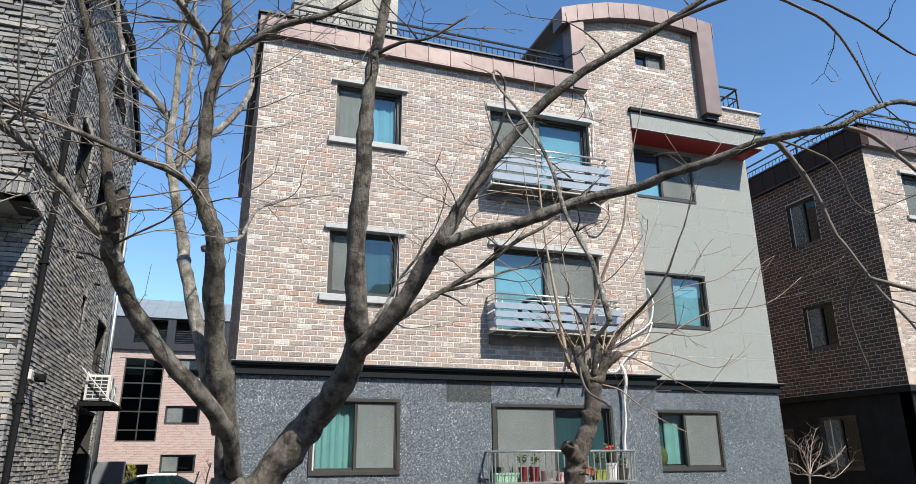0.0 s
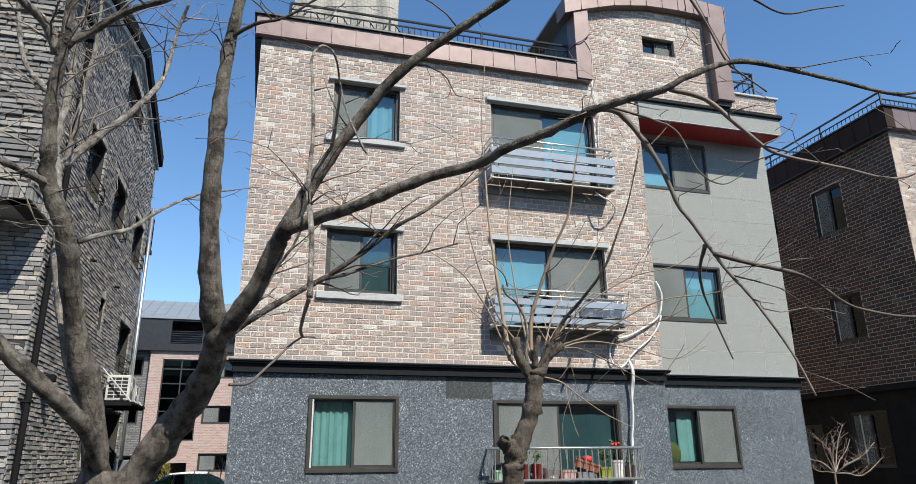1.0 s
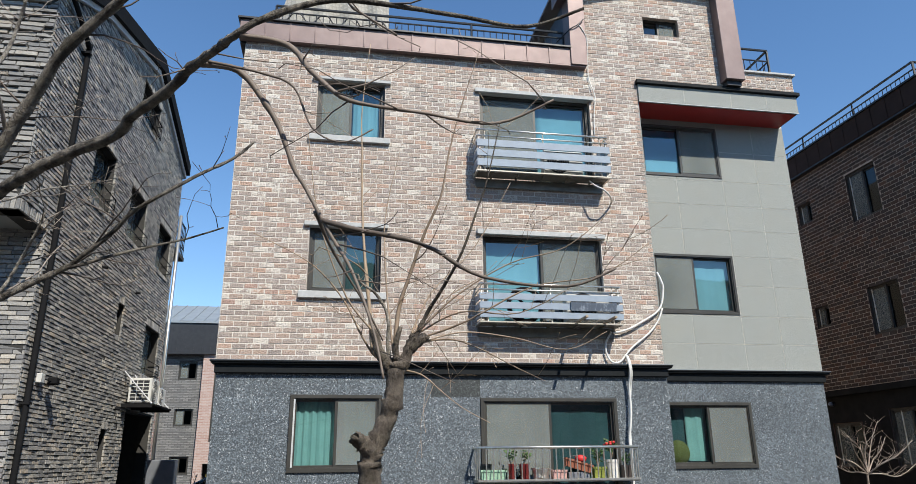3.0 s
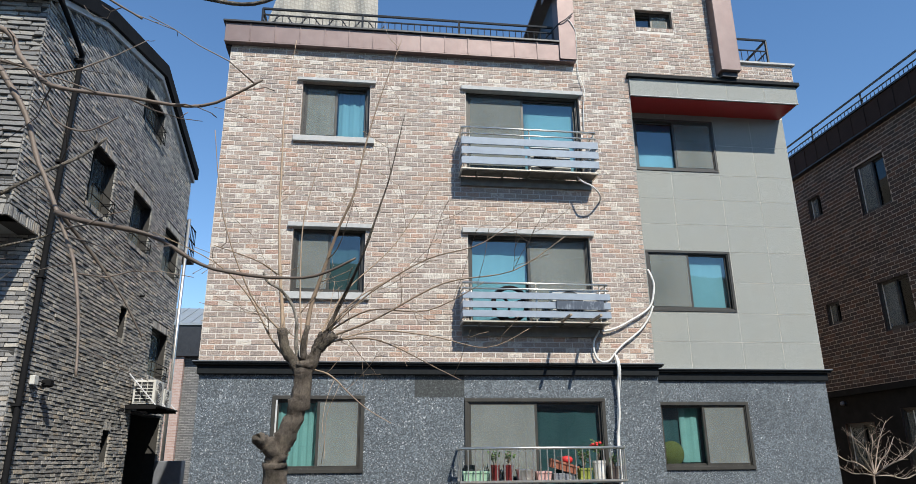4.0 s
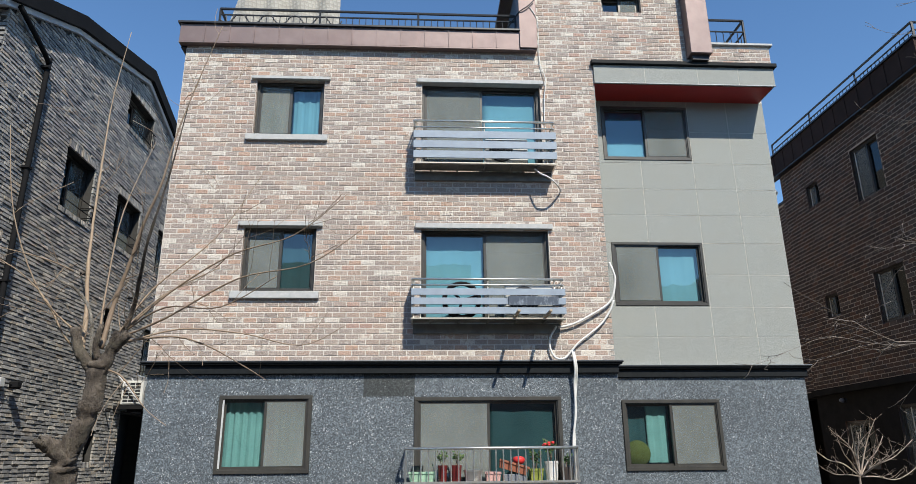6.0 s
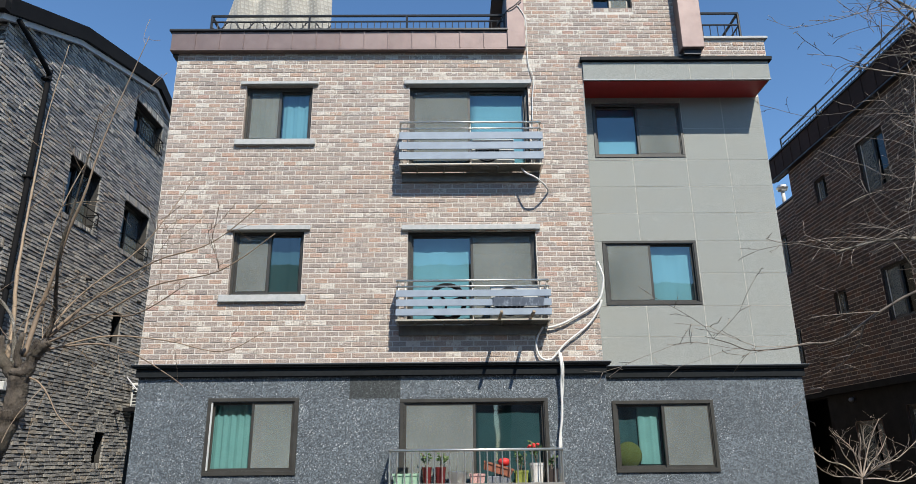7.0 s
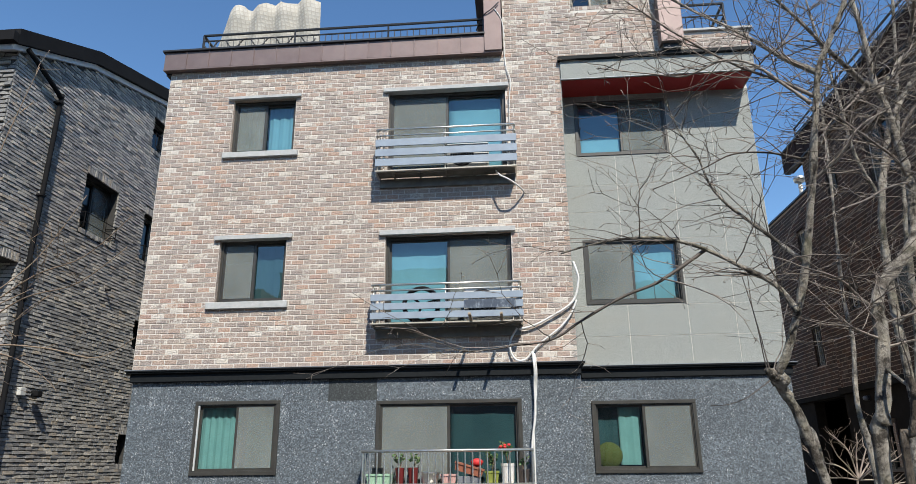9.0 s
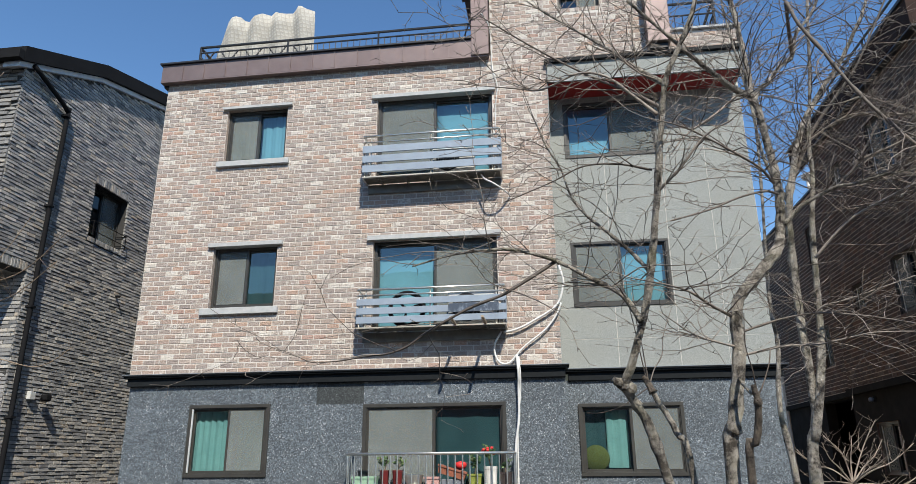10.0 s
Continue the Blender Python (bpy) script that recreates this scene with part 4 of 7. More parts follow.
part("step_wall", box(geo(), RX + 0.27, 24.0, 17.0, 17.2, 8.2, 9.2), M_BRICK_SHADE, right_house)
part("far_wall", box(geo(), 24.0, 24.25, RY, 22.25, GROUND, 9.2), M_MORTAR_SHADE, right_house)
part("inner_wall", box(geo(), 16.0, 16.1, RY + 0.4, 22.0, GROUND, 9.0), M_STONE_SHADED, right_house)
part("roof_deck", box(geo(), RX + 0.27, 24.0, RY + 0.3, 17.0, 9.05, 9.2), M_PLASTER, right_house)
part("back_deck", box(geo(), RX2 + 0.27, 24.0, 17.2, 22.0, 8.3, 8.44), M_PLASTER, right_house)
# West fascia is the front's copper, darkened in colour as its shaded side.
for k in range(14):
    y = RY - 0.15 + k * 0.46
    part("fascia_panel", box(geo(), RX - 0.15, RX + 0.1, y + 0.002, y + 0.458, 9.10, 9.62), M_COPPER_SHADE, right_house, bevel=0.004)
    part("fascia_seam", box(geo(), RX - 0.162, RX - 0.145, y - 0.008, y + 0.008, 9.10, 9.62), M_COPPER_SHADE, right_house)
for k in range(20):
    x = RX + 0.1 + k * 0.46
    part("fascia_panel", box(geo(), x + 0.002, x + 0.458, RY - 0.15, RY + 0.1, 9.10, 9.62), M_COPPER, right_house, bevel=0.004)
part("fascia_soffit", box(geo(), RX - 0.14, RX, RY - 0.14, 17.78, 9.06, 9.096), M_DARKMETAL, right_house)
part("coping", box(geo(), RX - 0.19, RX + 0.12, RY - 0.19, 17.8, 9.62, 9.66), M_DARKMETAL, right_house)
part("front_coping", box(geo(), RX + 0.124, 24.0, RY - 0.19, RY + 0.12, 9.62, 9.66), M_DARKMETAL, right_house)
for plane, (a, q, r, s) in [(WEST, w) for w in RW] + [(facing_west(RX2), w) for w in RW2[:2]]:
    g = geo()
    for p in ((a, a + 0.005, r, s), (q - 0.005, q, r, s), (a + 0.005, q - 0.005, r, r + 0.005), (a + 0.005, q - 0.005, s - 0.005, s)):
        pbox(g, plane, p[0], p[1], 0.004, 0.049, p[2], p[3])
    part("reveal", g, M_BRICK_SHADE, right_house)
for k, (plane, w) in enumerate([(WEST, w) for w in RW] + [(facing_west(RX2), w) for w in RW2[:2]]):
    t = window(plane, w, 0.05, "right", 0.04, M_GLASS_DARK, "dark window in the shaded brick side wall")
    g = geo()
    u = w[1] - 0.3 if k == 4 else w[1] - 0.09
    pbox(g, plane, u, u + 0.03, 0.074, 0.08, w[2] + 0.06, w[3] - 0.06)
    part("sash_edge", g, M_TRACK, t, "pale sash edge")
for w in RFW:
    window(front(RY), w, 0.1, "left", 0.05, M_GLASS, "bronze-framed window of the neighbouring brick house")
    for n, c, d in (("lintel", w[3], w[3] + 0.08), ("sill", w[2] - 0.1, w[2])):
        solo(n, box(geo(), w[0] - 0.09, w[1] + 0.09, RY - 0.06, RY + 0.1, c, d), M_SILL, "pale grey stone %s at a window" % n, n, 0.006, kind="structure")
roof_rail("roof_railing", (RX + 0.05, RY + 0.05), (RX + 0.05, 17.2), 9.66, 10.12, "black metal railing on the neighbouring roof")
roof_rail("roof_railing", (RX + 0.07, RY + 0.05), (23.8, RY + 0.05), 9.66, 10.12, "black metal railing on the neighbouring roof")

lamp = thing("wall_lamp", (RX, 15.86, 3.09), "small round dark lamp under the ledge of the brick house", "lamp")
part("mount", rod(geo(), (RX + 0.031, 15.86, 3.09), (RX - 0.02, 15.86, 3.09), 0.06, 14), M_DARKMETAL, lamp)
part("shade", tube(geo(), [(Vector((RX - 0.02, 15.86, 3.09)), 0.055), (Vector((RX - 0.06, 15.86, 3.085)), 0.052), (Vector((RX - 0.09, 15.86, 3.08)), 0.036), (Vector((RX - 0.10, 15.86, 3.08)), 0.01)], 12), M_SLATE, lamp, "dull grey dome", smooth=True)

# ---- house at the back ----
BYY = 39.0
back_house = thing("back_house", (-1, 41, GROUND), "pink brick house with a dark metal top storey", "house")
BKW = [(-4.0, -2.15, 2.90, 7.0), (-1.86, -0.2, 3.73, 4.65), (-1.84, -0.19, 1.38, 2.28), (-1.92, 0.05, 6.05, 7.05), (-4.2, -2.35, GROUND, 1.83)]
GKW = [(-5.9, -4.95, 6.1, 7.1), (-5.9, -4.95, 3.7, 4.6), (-5.9, -4.95, 1.3, 2.2)]
TOP = [(-3.75, -2.2, 7.8, 9.0), (-1.8, -0.4, 7.8, 9.05)]
k = Nodes("pink_brick_far")
r = k.n("ShaderNodeTexBrick", Vector=k.n("ShaderNodeMapping", Vector=k.pos, Rotation=(radians(90), 0, 0)).outputs[0], Scale=1.0)
r.inputs["Brick Width"].default_value, r.inputs["Row Height"].default_value, r.inputs["Mortar Size"].default_value = 0.24, 0.08, 0.010
for key, tone in (("Color1", (0.33, 0.195, 0.16)), ("Color2", (0.43, 0.31, 0.27)), ("Mortar", (0.46, 0.41, 0.375))):
    r.inputs[key].default_value = (*tone, 1)
M_PINK = k.done(k.mix(k.math("MULTIPLY", k.step(k.noise(2.5, 6.0, 0.7), 0.35, 0.7), 0.5), r.outputs[0], (0.40, 0.32, 0.29)), 0.9, 0.0, r.outputs[1], 0.3, 0.01, 0.2)
part("wall", panel(front(BYY), -4.63, 6.0, GROUND, 7.55, BKW, 0.3), M_PINK, back_house)
k = Nodes("grey_brick_far")
r = k.n("ShaderNodeTexBrick", Vector=k.n("ShaderNodeMapping", Vector=k.pos, Rotation=(radians(90), 0, 0)).outputs[0], Scale=1.0)
r.inputs["Brick Width"].default_value, r.inputs["Row Height"].default_value, r.inputs["Mortar Size"].default_value = 0.30, 0.085, 0.014
for key, tone in (("Color1", (0.13, 0.13, 0.13)), ("Color2", (0.26, 0.255, 0.245)), ("Mortar", (0.07, 0.07, 0.07))):
    r.inputs[key].default_value = (*tone, 1)
M_GREYFAR = k.done(k.mix(k.math("MULTIPLY", k.step(k.noise(1.5, 6.0, 0.7), 0.35, 0.7), 0.5), r.outputs[0], (0.16, 0.16, 0.158)), 0.9, 0.0, r.outputs[1], 0.3, 0.01, 0.2)
part("grey_wall", panel(front(BYY + 0.3), -6.75, -4.63, GROUND, 7.55, GKW, 0.3), M_GREYFAR, back_house)
part("far_wing_wall", box(geo(), -12.0, -6.754, BYY - 0.02, BYY + 0.3, GROUND, 7.55), M_PINK, back_house)
part("top_storey", panel(front(BYY - 0.08), -12.0, 6.0, 7.55, 9.1, TOP, 0.3), M_DARKMETAL, back_house, "dark standing-seam metal storey")
g = add(geo(), [(-12, BYY - 0.15, 9.1), (6, BYY - 0.15, 9.1), (6, BYY + 4, 9.6), (-12, BYY + 4, 9.6), (-12, BYY - 0.15, 9.2), (6, BYY - 0.15, 9.2), (6, BYY + 4, 10.9), (-12, BYY + 4, 10.9)], BOX)
part("roof", g, M_ROOFGREY, back_house, "grey standing-seam roof")
for i in range(30):
    x = -12 + i * 0.6
    g = add(geo(), [(x, BYY - 0.16, 9.2), (x + 0.03, BYY - 0.16, 9.2), (x + 0.03, BYY + 4, 10.9), (x, BYY + 4, 10.9), (x, BYY - 0.16, 9.25), (x + 0.03, BYY - 0.16, 9.25), (x + 0.03, BYY + 4, 10.95), (x, BYY + 4, 10.95)], BOX)
    part("roof_seam", g, M_ROOFGREY, back_house)
part("lower_band", box(geo(), -12.0, 6.0, BYY - 0.16, BYY - 0.082, 7.42, 7.62), M_DARKMETAL, back_house)
for i in range(40):
    part("metal_seam", box(geo(), -11.8 + i * 0.44, -11.77 + i * 0.44, BYY - 0.11, BYY - 0.08, 7.62, 7.8), M_DARKMETAL, back_house)
part("rear_wall", box(geo(), -12.0, 6.0, BYY + 4, BYY + 4.2, GROUND, 9.6), M_PLASTER, back_house)
part("inner_wall", box(geo(), -12.0, 6.0, BYY + 1.5, BYY + 1.6, GROUND, 9.2), M_DARKMETAL, back_house)
glaz = thing("window_stair", (-4.0, BYY, 2.9), "tall dark curtain-wall window with black bars", "window", kind="structure")
part("pane", sheet(front(BYY), -4.0, -2.15, 0.12, 2.90, 7.0, M_GLASS_DARK), None, glaz)
for z in (2.93, 3.45, 4.35, 5.0, 5.75, 6.5, 6.97):
    part("transom", box(geo(), -4.0, -2.15, BYY + 0.05, BYY + 0.11, z - 0.03, z + 0.03), M_FRAME, glaz)
for x in (-3.97, -3.07, -2.18):
    part("mullion", box(geo(), x - 0.03, x + 0.03, BYY + 0.046, BYY + 0.105, 2.9, 7.0), M_FRAME, glaz)
for w in BKW[1:4]:
    window(front(BYY), w, 0.08, "left", 0.06, M_GLASS_DARK, "sliding window of the pink brick house")
for w in GKW:
    window(front(BYY + 0.3), w, 0.08, "left", 0.06, M_GLASS_DARK, "dark window of the grey brick wing")
for w in TOP:
    t = thing("loggia_railing", (w[0], BYY, 7.8), "black railing in a recessed top-storey loggia", "railing")
    for i in range(6):
        part("rail", box(geo(), w[0], w[1], BYY + 0.02, BYY + 0.05, 7.86 + i * 0.12, 7.89 + i * 0.12), M_DARKMETAL, t)


# ---- trees ----
def limb(pts, r0, r1, parent, material, seed, name="limb", sides=9, step=5):
    """One tapered limb through the given points, with knots and swellings."""
    n = len(pts)
    rng = random.Random(seed)
    r0, r1 = r0 * (0.80 if name in ("limb", "trunk") else 0.85), r1 * 0.8
    radii = [r0 + (r1 - r0) * (i / (n - 1)) ** 0.8 for i in range(n)]
    line = spline(pts, radii, step)
    line = [(p + Vector((rng.uniform(-1, 1), rng.uniform(-1, 1), rng.uniform(-1, 1))) * r * 0.10, r * (1 + rng.uniform(-0.08, 0.10) + (0.22 if rng.random() < 0.06 else 0))) for p, r in line]
    part(name, tube(geo(), line, sides, 0.10 if name == "limb" else 0.17, seed), material, parent, smooth=True)
    return line


def twig(g, rng, p, way, length, r, depth, droop, wiggle, fork):
    """A thin wandering twig that forks and ends in a bud."""
    n = 9 if length > 0.25 else 5
    line = [(p, r)]
    q, d = p.copy(), way.normalized()
    turn = Vector((rng.gauss(0, 1), rng.gauss(0, 1), rng.gauss(0, 1))) * wiggle * 0.22
    for i in range(n):
        d = (d + turn + Vector((rng.gauss(0, 1), rng.gauss(0, 1), rng.gauss(0, 1))) * wiggle * 0.42 + Vector((0, 0, droop * 0.6))).normalized()
        q = q + d * (length / n)
        line.append((q, max(r * (1 - 0.85 * (i + 1) / n), 0.0017)))
        if depth and rng.random() < fork * 0.6:
            side = d.cross(Vector((rng.gauss(0, 1), rng.gauss(0, 1), rng.gauss(0, 1)))).normalized()
            twig(g, rng, q.copy(), d * 0.75 + side * 0.7, length * rng.uniform(0.3, 0.6), max(line[-1][1] * 0.75, 0.0019), depth - 1, droop, wiggle, fork)
    line += [(q + d * 0.006, 0.0032), (q + d * 0.016, 0.001)]
    tube(g, line, 5 if r > 0.004 else 4)


def twigs(lines, count, lo, hi, parent, material, seed, up=0.35, depth=2, droop=0.03, wiggle=0.22, fork=0.55, thick=0.0065, start=0.15):
    """Many twigs grown from the limbs."""
    rng = random.Random(seed)
    g = geo()
    for _ in range(count):
        line = rng.choice(lines)
        i = rng.randrange(int(len(line) * start), len(line) - 1)
        p, r = line[i]
        along = (line[i + 1][0] - p).normalized()
        side = along.cross(Vector((rng.gauss(0, 1), rng.gauss(0, 1), rng.gauss(0, 1)))).normalized()
        way = along * 0.6 + side + Vector((0, 0, up))
        twig(g, rng, p.copy(), way, rng.uniform(lo, hi), min(r * 0.5, thick * rng.uniform(0.6, 1.2)), depth, droop, wiggle, fork)
    ob = part("spray", g, material, parent, smooth=True)
    return tagged(ob, kind="stuff")


def lateral(g, rng, p, way, length, r, order, sag):
    """A long, slightly zigzag shoot with short alternate spurs."""
    n = max(int(length / 0.075), 3)
    line, q, d = [(p, r)], p.copy(), way.normalized()
    bend = Vector((rng.gauss(0, 1), rng.gauss(0, 1), rng.gauss(0, 1))) * 0.10
    turn = rng.uniform(0.35, 0.75)
    wave, swing = rng.uniform(0, math.tau), rng.uniform(0.7, 1.3)
    side = d.cross(Vector((0, 0, 1)) + Vector((rng.gauss(0, 0.4), rng.gauss(0, 0.4), 0))).normalized()
    rise = d.cross(side)
    for i in range(n):
        d = (d + side * 0.17 * math.sin(wave + i * swing) + rise * 0.17 * math.cos(wave * 2 + i * swing * 0.8) + bend * (1 if i < n * turn else -1) + side * (0.15 if i % 2 else -0.15) + Vector((rng.gauss(0, 0.07), rng.gauss(0, 0.07), rng.gauss(0, 0.07) + sag))).normalized()
        q = q + d * (length / n)
        rr = max(r * (1 - 0.85 * (i + 1) / n), 0.0012)
        line.append((q, rr))
        if order and rng.random() < 0.62:
            s = side * (1 if i % 2 else -1) + Vector((rng.gauss(0, 0.35), rng.gauss(0, 0.35), rng.gauss(0, 0.45)))
            lateral(g, rng, q.copy(), d * 0.8 + s.normalized() * 0.8, length * rng.uniform(0.06, 0.27) * (1.15 - 0.6 * i / n), max(rr * 0.6, 0.0013), order - 1, sag * 0.5)
    tube(g, line, 5 if r > 0.004 else 4)


def spray(lines, count, lo, hi, parent, seed, thick=0.005, lift=0.15, name="spray", start=0.1, material=None, order=2):
    rng = random.Random(seed)
    g = geo()
    for _ in range(count):
        line = rng.choice(lines)
        i = rng.randrange(int(len(line) * start), len(line) - 1)
        p, r = line[i]
        along = (line[i + 1][0] - p).normalized()
        a = rng.uniform(0, math.tau)
        way = along * 0.55 + Vector((math.cos(a), math.sin(a) * 0.8, lift + rng.gauss(0, 0.2)))
        lateral(g, rng, p.copy(), way, rng.uniform(lo, hi), min(r * 0.6, thick * rng.uniform(0.6, 1.15)), order, -0.004)
    return tagged(part(name, g, material or M_TWIG_PALE, parent, smooth=True), kind="stuff")


# forked tree beside the start of the path
tree = thing("tree", (0.38, 3.85, GROUND), "bare grey-barked forked tree with long wandering branches", "tree")
limb([(0.40, 3.85, 0.02), (0.38, 3.84, 1.0), (0.37, 3.82, 1.55), (0.36, 3.78, 1.86)], 0.20, 0.13, tree, M_BARK, 1, "trunk", 14)
m = limb([(0.40, 3.82, 1.72), (0.57, 3.72, 1.96), (0.69, 3.60, 2.13), (0.77, 3.45, 2.27), (0.80, 3.35, 2.39), (0.77, 3.24, 2.52), (0.74, 3.13, 2.85), (0.74, 3.05, 3.05), (0.74, 3.03, 3.25),
          (0.75, 3.0, 3.5), (0.78, 2.95, 3.75), (0.82, 2.9, 4.1), (0.9, 2.85, 4.9)], 0.098, 0.018, tree, M_BARK, 2)
r1 = limb([(0.79, 3.30, 2.36), (0.90, 3.15, 2.49), (1.00, 3.00, 2.68), (1.04, 2.92, 2.76), (1.11, 2.88, 2.90), (1.19, 2.82, 3.04), (1.31, 2.73, 3.21), (1.41, 2.64, 3.33), (1.56, 2.57, 3.46),
           (1.70, 2.47, 3.54), (1.84, 2.36, 3.62), (2.0, 2.2, 3.72)], 0.055, 0.014, tree, M_BARK, 3)
r2 = limb([(1.03, 2.90, 2.75), (1.17, 2.82, 2.79), (1.28, 2.70, 2.80), (1.40, 2.62, 2.84), (1.54, 2.56, 2.89), (1.70, 2.46, 2.92), (1.77, 2.36, 2.94), (1.89, 2.25, 2.97), (1.99, 2.13, 3.00),
           (2.08, 2.02, 3.00), (2.14, 1.93, 2.99), (2.22, 1.90, 3.035), (2.40, 1.89, 3.11), (2.58, 1.88, 3.105), (2.78, 1.86, 3.075), (2.95, 1.8, 3.02), (3.10, 1.75, 3.06)], 0.034, 0.005, tree, M_BARK, 4)
r3 = limb([(2.02, 2.10, 3.00), (2.12, 2.16, 3.02), (2.20, 2.16, 2.93), (2.26, 2.16, 2.83), (2.31, 2.16, 2.70), (2.34, 2.15, 2.65), (2.43, 2.12, 2.48), (2.49, 2.08, 2.37), (2.55, 2.02, 2.2), (2.58, 1.98, 2.06)],
          0.015, 0.004, tree, M_TWIG, 5, sides=7)
r4 = limb([(2.40, 2.13, 2.53), (2.50, 2.08, 2.49), (2.63, 2.05, 2.46), (2.72, 2.05, 2.43), (2.86, 2.05, 2.355), (3.10, 2.03, 2.33), (3.24, 2.0, 2.38)], 0.011, 0.004, tree, M_TWIG, 16, sides=6)
r5 = limb([(2.16, 1.92, 2.99), (2.29, 1.92, 2.97), (2.36, 1.88, 2.87), (2.44, 1.86, 2.79), (2.51, 1.84, 2.76), (2.66, 1.81, 2.73), (2.85, 1.8, 2.71), (3.0, 1.76, 2.77)], 0.012, 0.004, tree, M_TWIG, 17, sides=6)
r9 = limb([(2.38, 2.14, 2.56), (2.42, 2.24, 2.50), (2.47, 2.3, 2.43), (2.54, 2.34, 2.33), (2.60, 2.36, 2.22)], 0.009, 0.003, tree, M_TWIG, 129, sides=6)
r6 = limb([(1.84, 2.36, 3.62), (2.02, 2.1, 3.62), (2.19, 2.00, 3.51), (2.31, 2.00, 3.45), (2.39, 2.00, 3.33), (2.45, 2.00, 3.19), (2.50, 2.00, 3.15), (2.60, 2.00, 3.09)], 0.011, 0.003, tree, M_TWIG, 18, sides=6)
r7 = limb([(1.95, 2.25, 3.69), (2.2, 2.05, 3.62), (2.40, 2.00, 3.54), (2.60, 2.00, 3.47), (2.73, 2.00, 3.43), (2.89, 2.00, 3.48), (3.02, 2.00, 3.52)], 0.010, 0.003, tree, M_TWIG, 19, sides=6)
r8 = limb([(2.03, 2.10, 3.01), (2.21, 2.10, 2.98), (2.30, 2.10, 2.94), (2.36, 2.10, 2.81), (2.45, 2.10, 2.77), (2.54, 2.10, 2.82)], 0.006, 0.0025, tree, M_TWIG, 22, sides=5)
l1 = limb([(0.33, 3.78, 1.78), (0.29, 3.66, 2.10), (0.22, 3.54, 2.39), (0.19, 3.40, 2.62), (0.18, 3.28, 2.77), (0.15, 3.23, 2.87), (0.10, 3.20, 2.98), (0.10, 3.14, 3.09), (0.10, 3.08, 3.28),
           (0.12, 3.02, 3.45), (0.14, 2.98, 3.62), (0.12, 2.95, 3.85), (0.05, 2.9, 4.6)], 0.070, 0.02, tree, M_BARK, 6)
l2 = limb([(0.36, 3.74, 1.84), (0.30, 3.52, 2.03), (0.20, 3.34, 2.15), (0.06, 3.24, 2.29), (-0.08, 3.15, 2.46), (-0.16, 3.02, 2.63), (-0.16, 2.90, 2.70), (-0.15, 2.87, 2.77)], 0.046, 0.034, tree, M_BARK, 7)
limb([(-0.16, 2.90, 2.68), (-0.15, 2.88, 2.74), (-0.135, 2.87, 2.80), (-0.15, 2.86, 2.83)], 0.044, 0.028, tree, M_BARK_DARK, 130, "stub", 12, 4)
q1 = limb([(-0.13, 2.98, 2.60), (-0.17, 2.91, 2.65), (-0.25, 2.84, 2.73), (-0.31, 2.76, 2.80), (-0.39, 2.69, 2.87), (-0.47, 2.62, 2.92), (-0.55, 2.55, 2.98)], 0.026, 0.014, tree, M_BARK_PALE, 131, sides=8)
q2 = limb([(-0.14, 2.84, 2.72), (-0.17, 2.82, 2.80), (-0.20, 2.79, 2.96), (-0.23, 2.77, 3.14), (-0.28, 2.75, 3.29), (-0.32, 2.72, 3.41), (-0.37, 2.70, 3.58)], 0.024, 0.013, tree, M_BARK_DARK, 132, sides=8)
p2 = limb([(-0.10, 3.88, 3.47), (-0.115, 3.94, 3.60), (-0.14, 3.98, 3.69), (-0.22, 4.00, 3.79), (-0.29, 4.01, 3.86), (-0.36, 4.03, 3.96), (-0.41, 4.05, 4.09), (-0.45, 4.07, 4.24), (-0.48, 4.08, 4.40), (-0.53, 4.10, 4.63)], 0.026, 0.012, tree, M_BARK_PALE, 133, sides=8)
p3 = limb([(-0.05, 3.90, 3.33), (-0.04, 3.96, 3.61), (-0.05, 4.02, 3.89), (-0.05, 4.08, 4.14), (-0.07, 4.14, 4.37), (-0.10, 4.20, 4.74)], 0.020, 0.010, tree, M_BARK_PALE, 134, sides=8)
l3 = limb([(0.28, 3.70, 2.05), (0.16, 3.62, 2.42), (0.06, 3.67, 2.75), (0.03, 3.73, 2.90), (-0.04, 3.80, 3.19), (-0.10, 3.87, 3.46), (-0.10, 3.93, 3.73), (-0.12, 4.00, 4.20), (-0.1, 4.1, 5.0)],
          0.05, 0.012, tree, M_BARK_PALE, 8)
l5 = limb([(0.13, 3.0, 3.50), (0.22, 3.0, 3.58), (0.36, 2.94, 3.66), (0.54, 2.85, 3.70), (0.75, 2.8, 3.85)], 0.028, 0.010, tree, M_BARK, 10, sides=7)
l7 = limb([(0.10, 3.19, 2.97), (0.01, 2.97, 2.96), (-0.06, 2.83, 2.93), (-0.20, 2.70, 2.93), (-0.5, 2.6, 3.0)], 0.022, 0.008, tree, M_BARK, 12, sides=7)
l8 = limb([(0.11, 3.03, 3.48), (0.05, 2.98, 3.58), (-0.03, 2.86, 3.62), (-0.2, 2.75, 3.8)], 0.034, 0.012, tree, M_BARK_PALE, 13, sides=8)
l10 = limb([(0.76, 2.97, 3.62), (0.86, 2.9, 3.66), (0.98, 2.85, 3.68), (1.12, 2.8, 3.78)], 0.014, 0.005, tree, M_TWIG, 15, sides=6)
